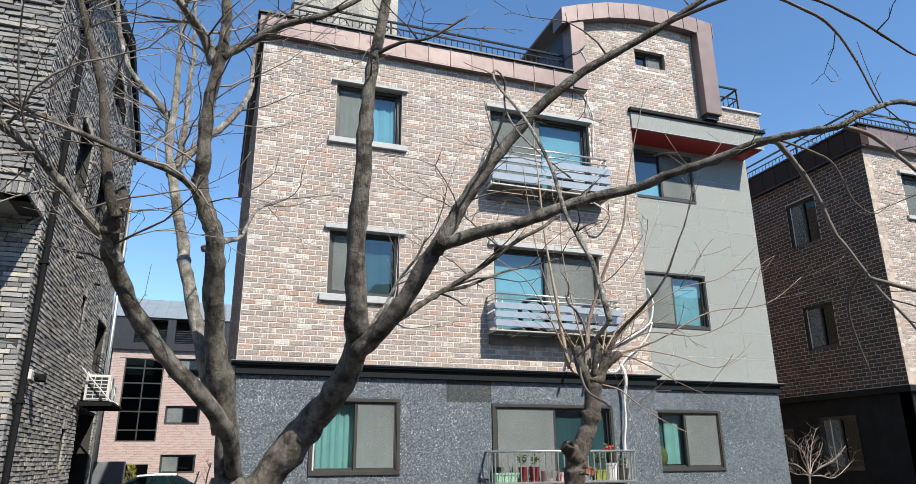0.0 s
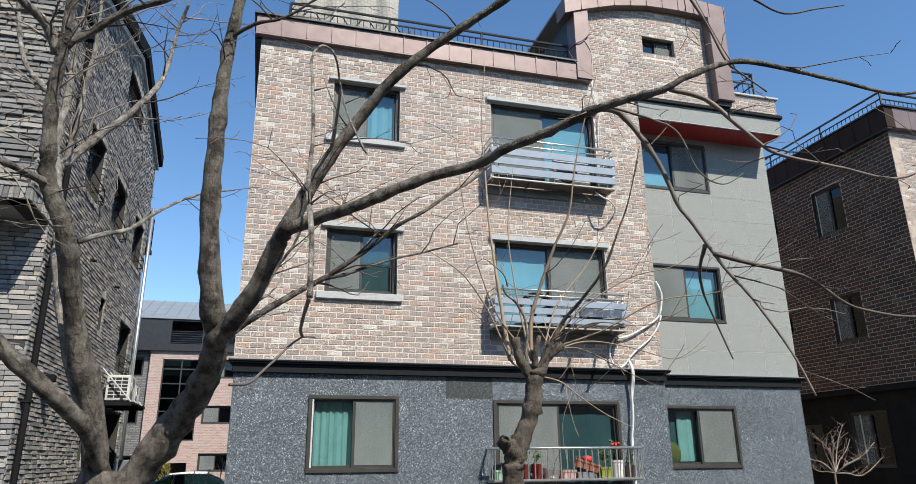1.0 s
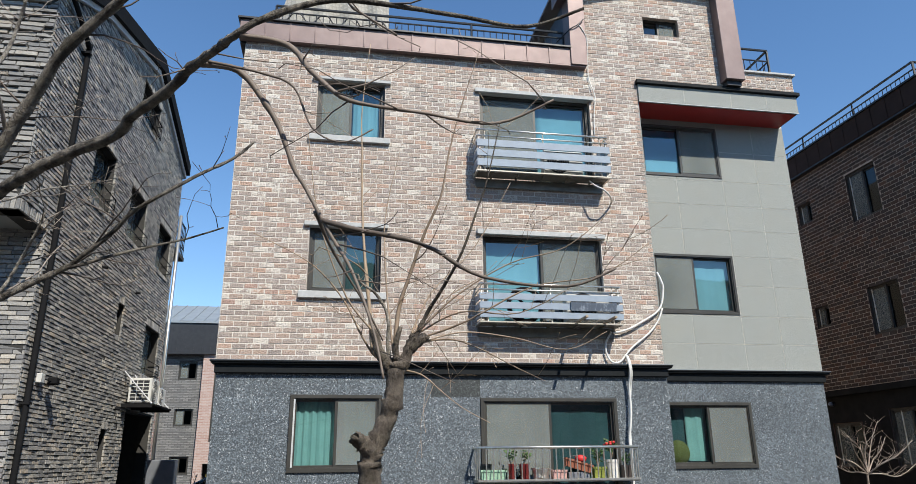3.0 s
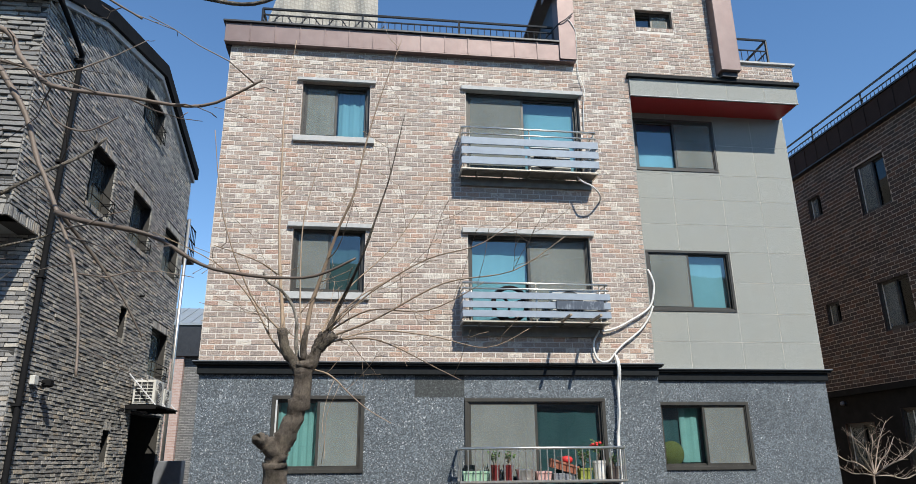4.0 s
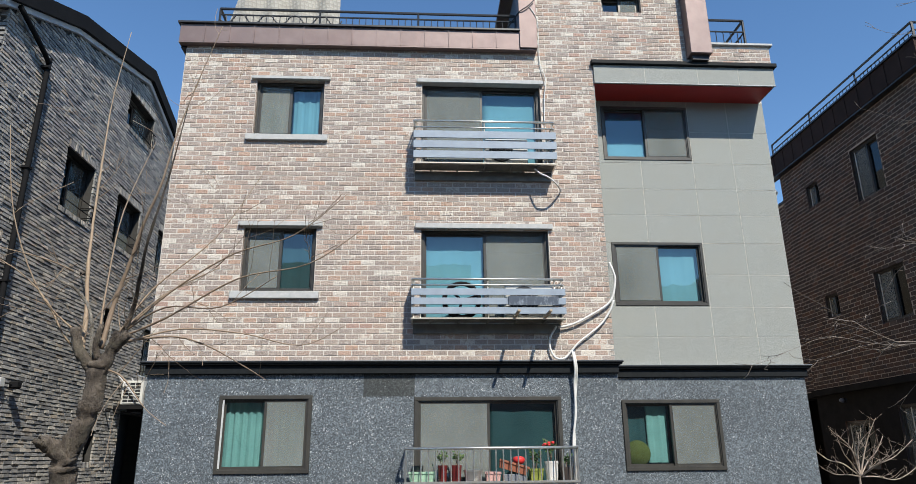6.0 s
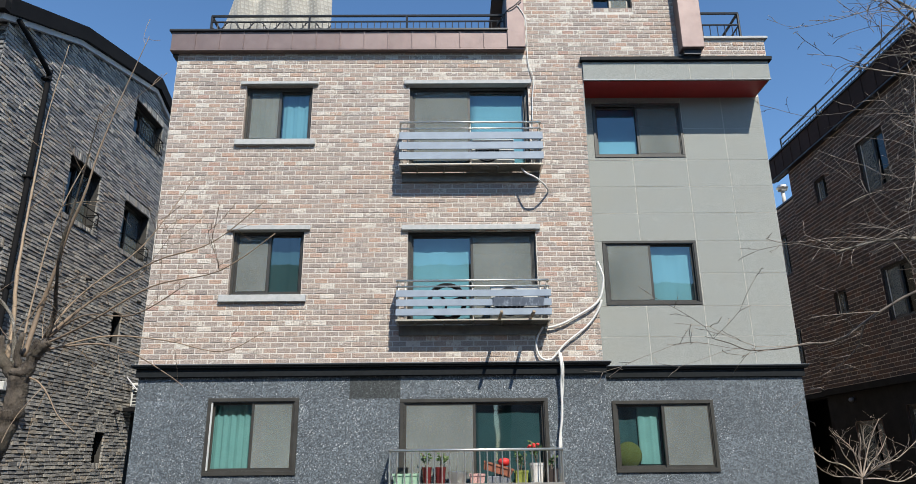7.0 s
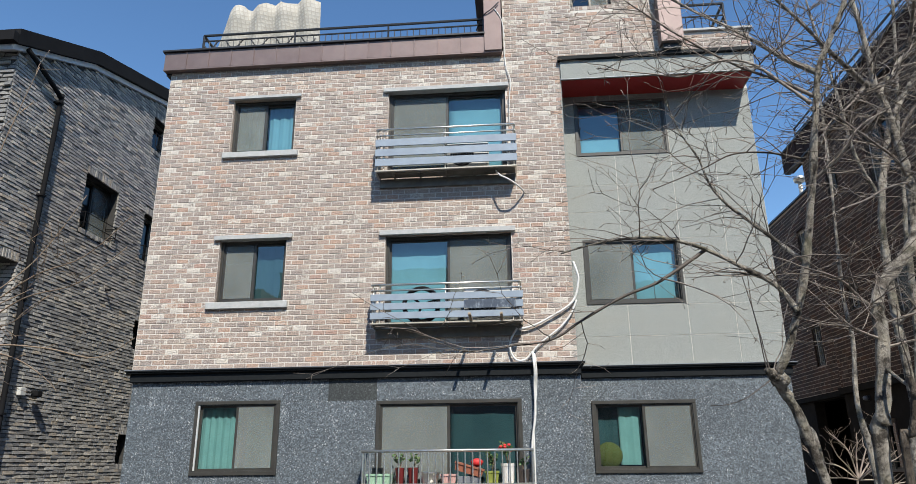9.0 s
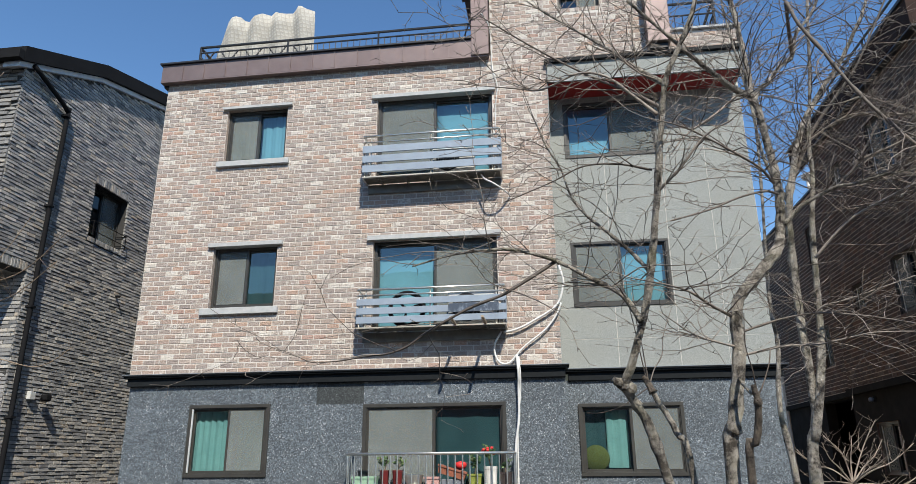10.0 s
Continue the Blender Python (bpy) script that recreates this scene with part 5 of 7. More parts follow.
x1 = limb([(-0.07,3.86,3.30), (-0.06,3.96,3.38), (0.04,4.04,3.57), (0.14,4.07,3.70), (0.23,4.13,3.87), (0.28,4.26,4.07), (0.28,4.46,4.35), (0.30,4.51,4.61), (0.36,4.42,4.76)], 0.034, 0.012, tree, M_BARK_PALE, 120, sides=8)
x2 = limb([(0.12,3.69,2.88), (0.21,3.75,2.94), (0.29,3.92,3.03), (0.34,4.29,3.25), (0.40,4.62,3.44), (0.53,4.74,3.56), (0.73,4.76,3.61)], 0.020, 0.006, tree, M_BARK_PALE, 121, sides=8)
x3 = limb([(1.08,1.75,2.23), (1.08,1.81,2.39), (1.07,1.91,2.55), (1.08,2.00,2.73), (1.08,2.16,2.96), (1.08,2.38,3.21), (1.12,2.48,3.33), (1.17,2.51,3.31), (1.20,2.57,3.22), (1.22,2.46,3.05), (1.25,2.19,2.79)], 0.0085, 0.004, tree, M_BARK_GREY, 122, sides=7)
x4 = limb([(0.94,1.55,2.02), (0.97,1.61,2.03), (0.99,1.71,2.06), (1.02,1.79,2.10), (1.05,1.85,2.14), (1.08,1.92,2.17), (1.11,1.97,2.18)], 0.004, 0.0025, tree, M_TWIG_PALE, 123, sides=7)
limb([(1.19, 2.82, 3.04), (1.20, 2.70, 3.14), (1.20, 2.57, 3.22)], 0.010, 0.006, tree, M_TWIG_PALE, 126, sides=7)
limb([(1.08, 1.75, 2.23), (1.07, 1.84, 2.18), (1.08, 1.92, 2.17)], 0.006, 0.004, tree, M_TWIG_PALE, 127, sides=7)
x5 = limb([(0.82, 3.42, 2.40), (0.89, 3.44, 2.47), (1.00, 3.40, 2.54), (1.11, 3.42, 2.62), (1.23, 3.44, 2.70), (1.34, 3.39, 2.77), (1.45, 3.33, 2.85), (1.55, 3.26, 2.93), (1.67, 3.22, 3.00), (1.80, 3.25, 3.11), (1.94, 3.29, 3.22), (2.03, 3.3, 3.32)], 0.024, 0.007, tree, M_BARK, 124, sides=7)
x7 = limb([(1.23, 3.44, 2.70), (1.33, 3.41, 2.72), (1.42, 3.42, 2.76), (1.58, 3.5, 2.84), (1.72, 3.5, 2.88), (1.9, 3.45, 2.93)], 0.012, 0.005, tree, M_BARK, 128, sides=7)
x6 = limb([(0.86, 3.46, 2.46), (0.92, 3.52, 2.56), (0.97, 3.52, 2.64), (1.02, 3.50, 2.75), (1.09, 3.43, 2.85), (1.13, 3.40, 2.95)], 0.014, 0.006, tree, M_BARK_PALE, 125, sides=7)
spray([l1[25:], l3[20:], p2, p2, p3, p3, l5, l7, l8, l8, x1, x1, x2, x5, x6], 94, 0.25, 0.85, tree, 20, 0.0052, 0.1, "spray", 0.1, M_TWIG_PALE, 2)
spray([m[40:], l1[20:], l2, l3], 16, 0.25, 0.6, tree, 23, 0.0042, 0.1, "spray", 0.2, M_TWIG, 1)
spray([q1, q1, q2, q2, l7, l8, p2], 40, 0.35, 0.9, tree, 25, 0.0046, 0.1, "spray", 0.15, M_TWIG_PALE, 1)
spray([x3], 9, 0.06, 0.16, tree, 26, 0.003, 0.1, "spray", 0.1, M_TWIG, 0)
spray([r1, r1, r1, x5, x7, l10], 24, 0.2, 0.6, tree, 24, 0.0044, 0.25, "spray", 0.25, M_TWIG, 2)
spray([r2[12:], r3, r4, r5, r6, r7], 24, 0.10, 0.36, tree, 21, 0.0036, 0.25, "spray", 0.2, M_TWIG, 1)

# pollarded tree in front of the granite storey
tree = thing("tree", (2.72, 4.95, GROUND), "pollarded bare tree with a knobbly trunk and thin tan shoots", "tree")
limb([(2.78, 4.95, 0.02), (2.74, 4.95, 1.2), (2.70, 4.95, 1.73), (2.70, 4.92, 1.90), (2.76, 4.90, 2.03), (2.83, 4.88, 2.22), (2.85, 4.86, 2.42), (2.85, 4.85, 2.50)], 0.105, 0.068, tree, M_BARK_DARK, 30, "trunk", 16, 7)
limb([(2.74, 4.92, 1.88), (2.67, 4.88, 1.95), (2.62, 4.86, 1.98), (2.58, 4.85, 2.01)], 0.065, 0.05, tree, M_BARK_DARK, 31, "stub", 12, 4)
limb([(2.62, 4.86, 1.98), (2.60, 4.80, 2.00), (2.59, 4.78, 2.01)], 0.05, 0.034, tree, M_BARK_DARK, 37, "stub", 10, 4)
limb([(2.83, 4.86, 2.40), (2.77, 4.84, 2.51), (2.72, 4.82, 2.58), (2.70, 4.81, 2.70)], 0.044, 0.038, tree, M_BARK_DARK, 32, "stub", 10, 4)
limb([(2.85, 4.85, 2.40), (2.91, 4.84, 2.52), (2.95, 4.82, 2.62), (2.97, 4.81, 2.67)], 0.052, 0.040, tree, M_BARK_DARK, 33, "stub", 10, 4)
limb([(2.94, 4.83, 2.58), (3.01, 4.80, 2.64), (3.04, 4.79, 2.66)], 0.045, 0.036, tree, M_BARK_DARK, 35, "stub", 9, 4)
limb([(2.85, 4.84, 2.5), (2.84, 4.80, 2.60), (2.87, 4.78, 2.72)], 0.03, 0.020, tree, M_BARK_DARK, 34, "stub", 8, 3)
limb([(2.82, 4.86, 2.46), (2.79, 4.85, 2.60), (2.79, 4.81, 2.74), (2.76, 4.78, 2.85), (2.68, 4.74, 2.95), (2.60, 4.70, 2.99), (2.57, 4.68, 3.05)], 0.017, 0.010, tree, M_BARK_PALE, 36, "limb", 8, 4)
shoots = []


def shoot(r, *pts, dark=False):
    shoots.append(limb(list(pts), r, 0.003, tree, M_BARK_DARK if dark else M_SHOOT, 40 + len(shoots), "shoot", 6))


shoot(0.021, (2.70, 4.93, 2.56), (2.67, 4.97, 2.85), (2.64, 4.97, 3.1), (2.61, 5.0, 3.4), (2.59, 5.03, 3.74), (2.58, 5.05, 4.1), (2.57, 5.08, 4.5), (2.62, 5.1, 5.1))
shoot(0.021, (2.84, 4.88, 2.58), (2.87, 4.91, 2.88), (2.95, 4.87, 3.15), (3.04, 4.80, 3.42), (3.14, 4.74, 3.66), (3.20, 4.73, 4.0), (3.30, 4.72, 4.4), (3.45, 4.7, 4.9))
shoot(0.020, (2.97, 4.84, 2.64), (3.05, 4.78, 2.82), (3.14, 4.60, 2.97), (3.23, 4.42, 3.15), (3.32, 4.33, 3.42), (3.38, 4.27, 3.62), (3.46, 4.2, 4.0), dark=True)
shoot(0.008, (2.64, 4.78, 3.07), (2.54, 4.58, 3.1), (2.33, 4.3, 3.11))
shoot(0.012, (2.78, 4.88, 2.50), (2.70, 4.91, 2.55), (2.61, 4.83, 2.67), (2.50, 4.79, 2.87), (2.36, 4.71, 3.03), (2.20, 4.6, 3.13), (1.9, 4.5, 3.25))
shoot(0.01, (2.96, 4.85, 2.68), (3.19, 4.92, 2.95), (3.51, 5.0, 3.16))
shoot(0.009, (2.98, 4.85, 2.68), (3.27, 4.73, 2.82), (3.65, 4.62, 2.8), (4.01, 4.5, 2.97))
shoot(0.009, (2.98, 4.85, 2.62), (3.23, 5.0, 2.68), (3.45, 5.05, 2.63), (3.73, 5.0, 2.48), (3.9, 4.9, 2.38))
shoot(0.009, (2.88, 4.88, 2.45), (3.00, 4.8, 2.41), (3.07, 4.77, 2.36), (3.13, 4.74, 2.30), (3.26, 4.64, 2.18), (3.42, 4.55, 2.08))
shoot(0.01, (2.96, 4.84, 2.66), (3.25, 4.85, 2.95), (3.65, 4.8, 3.2), (4.05, 4.75, 3.32), (4.4, 4.7, 3.6))
shoot(0.01, (2.97, 4.83, 2.64), (3.3, 4.7, 2.75), (3.75, 4.6, 2.98), (4.2, 4.5, 3.05), (4.55, 4.45, 3.28))
shoot(0.008, (2.95, 4.86, 2.6), (3.3, 4.95, 2.72), (3.7, 5.0, 2.7), (4.1, 5.0, 2.62), (4.4, 4.95, 2.75))
shoot(0.009, (2.94, 4.86, 2.66), (3.1, 4.95, 3.0), (3.45, 5.05, 3.4), (3.75, 5.1, 3.95))
shoot(0.008, (2.72, 4.82, 2.66), (2.5, 4.7, 2.9), (2.3, 4.6, 3.4), (2.2, 4.55, 4.0))
shoot(0.01, (2.83, 4.85, 2.55), (2.78, 4.97, 3.06), (2.77, 5.08, 3.6), (2.88, 5.2, 4.2))
twigs(shoots, 55, 0.15, 0.55, tree, M_SHOOT, 60, 0.3, 1, 0.03, 0.15, 0.35, 0.0045, 0.05)

# three bare trees beside the end of the path
tree = thing("tree", (8.55, 3.55, GROUND), "bare young tree with a bent trunk and dense fine twigs", "tree")
t1 = limb([(8.62, 3.55, 0.02), (8.55, 3.54, 1.3), (8.48, 3.52, 1.79), (8.41, 3.50, 2.04), (8.35, 3.46, 2.15), (8.31, 3.41, 2.22), (8.35, 3.35, 2.33), (8.42, 3.29, 2.56), (8.46, 3.23, 2.79),
           (8.50, 3.16, 3.07), (8.53, 3.10, 3.33), (8.57, 3.07, 3.56), (8.65, 3.04, 3.73), (8.73, 3.01, 3.93), (8.85, 3.0, 4.5)], 0.034, 0.012, tree, M_BARK_GREY, 70, "trunk", 12)
limb([(8.34, 3.43, 2.20), (8.30, 3.41, 2.225), (8.275, 3.395, 2.235), (8.262, 3.39, 2.24)], 0.040, 0.020, tree, M_BARK_GREY, 150, "stub", 10, 4)
t2 = limb([(8.75, 4.0, 0.02), (8.67, 3.98, 1.78), (8.61, 3.98, 2.03), (8.53, 4.0, 2.20), (8.50, 4.01, 2.28)], 0.025, 0.018, tree, M_BARK_GREY, 71, sides=8)
limb([(8.51, 4.0, 2.24), (8.495, 4.01, 2.28), (8.48, 4.02, 2.31), (8.47, 4.02, 2.325)], 0.025, 0.013, tree, M_BARK_DARK, 140, "stub", 10, 4)
for n, tip in enumerate(([(8.48, 4.03, 2.36), (8.45, 3.98, 2.53), (8.42, 3.96, 2.70), (8.37, 3.95, 2.95)], [(8.49, 4.03, 2.38), (8.48, 4.04, 2.5), (8.46, 4.05, 2.68), (8.46, 4.05, 2.9)],
                         [(8.53, 4.02, 2.36), (8.58, 4.03, 2.44), (8.60, 4.04, 2.55), (8.66, 4.05, 2.7)], [(8.42, 4.0, 2.22), (8.34, 4.0, 2.17), (8.24, 4.0, 2.14), (8.16, 4.0, 2.14)])):
    limb([(8.495, 4.01, 2.27)] + tip, 0.0045, 0.0025, tree, M_TWIG_PALE, 141 + n, "shoot", 6)
ta = limb([(8.39, 3.28, 2.48), (8.32, 3.30, 2.61), (8.18, 3.28, 2.69), (8.02, 3.27, 2.78), (7.85, 3.25, 2.83), (7.70, 3.23, 2.83), (7.54, 3.22, 2.81), (7.37, 3.20, 2.76)], 0.019, 0.005, tree, M_BARK_GREY, 72, sides=8)
tb = limb([(8.57, 3.08, 3.54), (8.46, 3.16, 3.68), (8.30, 3.25, 3.9), (8.14, 3.35, 4.1), (7.95, 3.4, 4.3)], 0.020, 0.006, tree, M_BARK_GREY, 73, sides=7)
tc = limb([(8.55, 3.09, 3.42), (8.42, 3.15, 3.55), (8.25, 3.2, 3.68), (8.0, 3.15, 3.82), (7.72, 3.05, 3.98)], 0.012, 0.004, tree, M_TWIG_PALE, 74, sides=6)
td = limb([(8.04, 3.30, 2.79), (7.93, 3.26, 2.71), (7.79, 3.23, 2.62), (7.63, 3.21, 2.555), (7.44, 3.2, 2.45), (7.35, 3.2, 2.39), (7.26, 3.2, 2.36), (7.15, 3.2, 2.35), (7.05, 3.2, 2.335), (6.92, 3.2, 2.33), (6.84, 3.2, 2.36), (6.74, 3.2, 2.39)], 0.012, 0.0015, tree, M_TWIG_PALE, 75, sides=6)
te = limb([(8.50, 3.16, 3.05), (8.6, 3.12, 3.14), (8.72, 3.1, 3.28), (8.85, 3.1, 3.35)], 0.010, 0.004, tree, M_TWIG_PALE, 76, sides=6)
tf = limb([(8.44, 3.28, 2.72), (8.39, 3.36, 2.82), (8.29, 3.40, 2.94), (8.18, 3.40, 3.05), (8.12, 3.40, 3.15), (8.08, 3.40, 3.29), (8.01, 3.40, 3.43), (7.95, 3.38, 3.6)], 0.013, 0.004, tree, M_BARK_GREY, 78, sides=7)
tg = limb([(8.52, 3.10, 3.40), (8.42, 3.12, 3.52), (8.31, 3.14, 3.64), (8.18, 3.16, 3.68), (8.01, 3.18, 3.62), (7.87, 3.20, 3.65), (7.6, 3.2, 3.7)], 0.011, 0.004, tree, M_TWIG_PALE, 64, sides=6)
th = limb([(8.49, 3.20, 3.17), (8.34, 3.20, 3.21), (8.18, 3.20, 3.21), (8.03, 3.20, 3.14), (7.8, 3.2, 3.05)], 0.007, 0.003, tree, M_TWIG_PALE, 65, sides=6)
spray([tg, th, t1[45:], ta, ta, tb, tb, tc, tc, td, te, tf, tf], 175, 0.2, 0.8, tree, 77, 0.0036)

tree = thing("tree", (8.75, 3.58, GROUND), "bare tree with pale blotched bark and dense fine twigs", "tree")
u1 = limb([(8.75, 3.58, 0.02), (8.77, 3.58, 1.79), (8.80, 3.56, 2.06), (8.86, 3.56, 2.38), (8.87, 3.56, 2.58), (8.94, 3.56, 2.69), (9.09, 3.57, 2.85), (9.14, 3.60, 2.96), (9.16, 3.60, 3.15), (9.16, 3.60, 3.32),
           (9.14, 3.60, 3.50), (9.13, 3.60, 3.64), (9.10, 3.60, 3.75), (9.10, 3.60, 3.90), (9.09, 3.60, 4.11), (9.07, 3.60, 4.33), (9.0, 3.6, 5.0)], 0.046, 0.013, tree, M_BARK_GREY, 80, "trunk", 12)
u2 = limb([(9.11, 3.60, 3.72), (9.02, 3.54, 3.73), (8.93, 3.48, 3.77), (8.84, 3.42, 3.82), (8.75, 3.36, 3.87), (8.66, 3.30, 3.93), (8.45, 3.2, 4.1)], 0.024, 0.009, tree, M_BARK_GREY, 81, sides=8)
u3 = limb([(9.11, 3.60, 3.70), (9.15, 3.61, 3.77), (9.21, 3.64, 3.82), (9.30, 3.68, 3.94), (9.39, 3.72, 4.02), (9.45, 3.76, 4.19), (9.59, 3.80, 4.38), (9.75, 3.85, 4.8)], 0.021, 0.009, tree, M_BARK_GREY, 82, sides=8)
u4 = limb([(8.80, 3.50, 0.02), (8.82, 3.48, 1.80), (8.85, 3.45, 1.96), (8.87, 3.42, 2.08), (8.87, 3.40, 2.15)], 0.021, 0.019, tree, M_BARK_DARK, 83, "stub", 10)
limb([(8.87, 3.405, 2.12), (8.868, 3.40, 2.155), (8.86, 3.395, 2.185), (8.855, 3.39, 2.205)], 0.020, 0.014, tree, M_BARK_DARK, 145, "stub", 10, 4)
limb([(8.84, 3.54, 2.26), (8.83, 3.46, 2.22), (8.85, 3.41, 2.17)], 0.010, 0.008, tree, M_BARK_GREY, 146, sides=6)
for n, tip in enumerate(([(8.86, 3.38, 2.26), (8.84, 3.37, 2.38), (8.85, 3.36, 2.52)], [(8.90, 3.38, 2.22), (8.93, 3.37, 2.30), (8.94, 3.36, 2.36)])):
    limb([(8.868, 3.40, 2.15)] + tip, 0.004, 0.0025, tree, M_TWIG, 147 + n, "shoot", 6)
u5 = limb([(8.86, 3.57, 2.54), (8.73, 3.44, 2.58), (8.63, 3.32, 2.61), (8.52, 3.20, 2.62), (8.35, 3.05, 2.62)], 0.011, 0.004, tree, M_TWIG_PALE, 84, sides=6)
u6 = limb([(9.16, 3.59, 3.00), (9.24, 3.55, 3.08), (9.34, 3.52, 3.13), (9.40, 3.49, 3.15), (9.48, 3.46, 3.15), (9.57, 3.43, 3.17), (9.70, 3.40, 3.18), (9.95, 3.35, 3.25)], 0.015, 0.005, tree, M_BARK_GREY, 85, sides=7)
u7 = limb([(9.40, 3.50, 3.15), (9.47, 3.48, 3.22), (9.52, 3.45, 3.27), (9.64, 3.42, 3.31), (9.72, 3.40, 3.35), (9.9, 3.35, 3.45)], 0.010, 0.004, tree, M_TWIG_PALE, 87, sides=6)
u8 = limb([(9.14, 3.58, 3.22), (9.05, 3.47, 3.26), (8.93, 3.38, 3.30), (8.76, 3.25, 3.34), (8.63, 3.12, 3.34), (8.5, 3.0, 3.32)], 0.010, 0.004, tree, M_TWIG_PALE, 88, sides=6)
u9 = limb([(9.15, 3.58, 3.16), (9.05, 3.45, 3.13), (8.89, 3.33, 3.06), (8.71, 3.17, 2.95), (8.51, 3.00, 2.85)], 0.009, 0.004, tree, M_TWIG_PALE, 89, sides=6)
u10 = limb([(9.03, 3.56, 3.73), (8.90, 3.47, 3.59), (8.69, 3.33, 3.40), (8.58, 3.20, 3.24)], 0.009, 0.004, tree, M_TWIG_PALE, 96, sides=6)
u11 = limb([(8.86, 3.57, 2.40), (8.75, 3.47, 2.41), (8.66, 3.38, 2.42), (8.58, 3.29, 2.44), (8.45, 3.15, 2.50)], 0.008, 0.003, tree, M_TWIG_PALE, 97, sides=6)
u12 = limb([(8.88, 3.57, 2.47), (9.05, 3.56, 2.52), (9.20, 3.52, 2.54), (9.35, 3.48, 2.52), (9.47, 3.44, 2.49), (9.6, 3.40, 2.45)], 0.008, 0.003, tree, M_TWIG_PALE, 98, sides=6)
u13 = limb([(8.87, 3.57, 2.36), (9.07, 3.58, 2.40), (9.21, 3.55, 2.40), (9.29, 3.50, 2.41), (9.42, 3.45, 2.43), (9.6, 3.40, 2.42)], 0.008, 0.003, tree, M_TWIG_PALE, 99, sides=6)
u14 = limb([(9.28, 3.40, 4.15), (9.31, 3.37, 3.99), (9.37, 3.33, 3.82), (9.43, 3.30, 3.65), (9.50, 3.27, 3.48), (9.58, 3.23, 3.32), (9.62, 3.20, 3.23), (9.72, 3.15, 3.05)], 0.013, 0.009, tree, M_TWIG, 79, sides=7)
limb([(9.39, 3.72, 4.02), (9.33, 3.55, 4.1), (9.28, 3.40, 4.15)], 0.013, 0.011, tree, M_TWIG, 69, sides=7)
spray([u1[58:], u2, u2, u3, u3, u5, u6, u6, u7, u7, u8, u8, u9, u10, u11, u12, u13, u14, u14], 285, 0.2, 0.75, tree, 86, 0.0036)

tree = thing("tree", (9.45, 4.65, GROUND), "bare twin-stemmed tree with pale bark and fine twigs", "tree")
v1 = limb([(9.45, 4.65, 0.02), (9.47, 4.65, 1.76), (9.54, 4.67, 2.18), (9.54, 4.68, 2.68), (9.55, 4.66, 3.20), (9.56, 4.60, 3.47), (9.63, 4.60, 3.74), (9.72, 4.60, 4.01), (9.81, 4.60, 4.16), (9.92, 4.60, 4.32),
           (10.03, 4.60, 4.46), (10.15, 4.60, 4.67), (10.27, 4.60, 4.90), (10.5, 4.6, 5.5)], 0.042, 0.012, tree, M_BARK_GREY, 90, "trunk", 10)
v2 = limb([(9.5, 4.64, 2.0), (9.60, 4.65, 2.4), (9.64, 4.65, 2.67), (9.67, 4.60, 3.26), (9.73, 4.60, 3.63), (9.75, 4.60, 3.93), (9.81, 4.58, 4.3), (9.9, 4.5, 5.2)], 0.034, 0.01, tree, M_BARK_GREY, 91, sides=9)
v3 = limb([(9.66, 5.5, 0.02), (9.63, 5.5, 1.73), (9.59, 5.5, 2.24), (9.64, 5.5, 2.70), (9.63, 5.5, 3.09), (9.7, 5.5, 4.0), (9.75, 5.5, 5.0)], 0.034, 0.01, tree, M_BARK_GREY, 92, sides=8)
v4 = limb([(9.66, 4.6, 3.1), (9.85, 4.5, 3.3), (10.05, 4.4, 3.4), (10.3, 4.3, 3.5), (10.7, 4.2, 3.6)], 0.012, 0.005, tree, M_TWIG_PALE, 93, sides=6)
v5 = limb([(9.6, 4.62, 3.6), (9.8, 4.6, 4.0), (10.1, 4.5, 4.4), (10.4, 4.4, 5.0)], 0.016, 0.006, tree, M_TWIG_PALE, 94, sides=6)
v6 = limb([(9.54, 4.65, 2.66), (9.62, 4.53, 2.77), (9.71, 4.47, 2.79), (9.83, 4.40, 2.82), (10.1, 4.3, 2.9)], 0.009, 0.004, tree, M_TWIG_PALE, 66, sides=6)
v7 = limb([(9.74, 4.60, 3.9), (9.91, 4.53, 4.00), (10.05, 4.47, 4.02), (10.28, 4.40, 3.96), (10.6, 4.3, 4.0)], 0.009, 0.004, tree, M_TWIG_PALE, 67, sides=6)
v8 = limb([(9.56, 4.62, 3.5), (9.45, 4.6, 3.8), (9.42, 4.6, 4.2), (9.35, 4.6, 4.8), (9.3, 4.6, 5.4)], 0.016, 0.007, tree, M_BARK_GREY, 68, sides=7)
spray([v1[28:], v2[15:], v3[15:], v4, v4, v5, v5, v6, v7, v7, v8, v8], 285, 0.25, 0.85, tree, 95, 0.0042, material=M_TWIG)

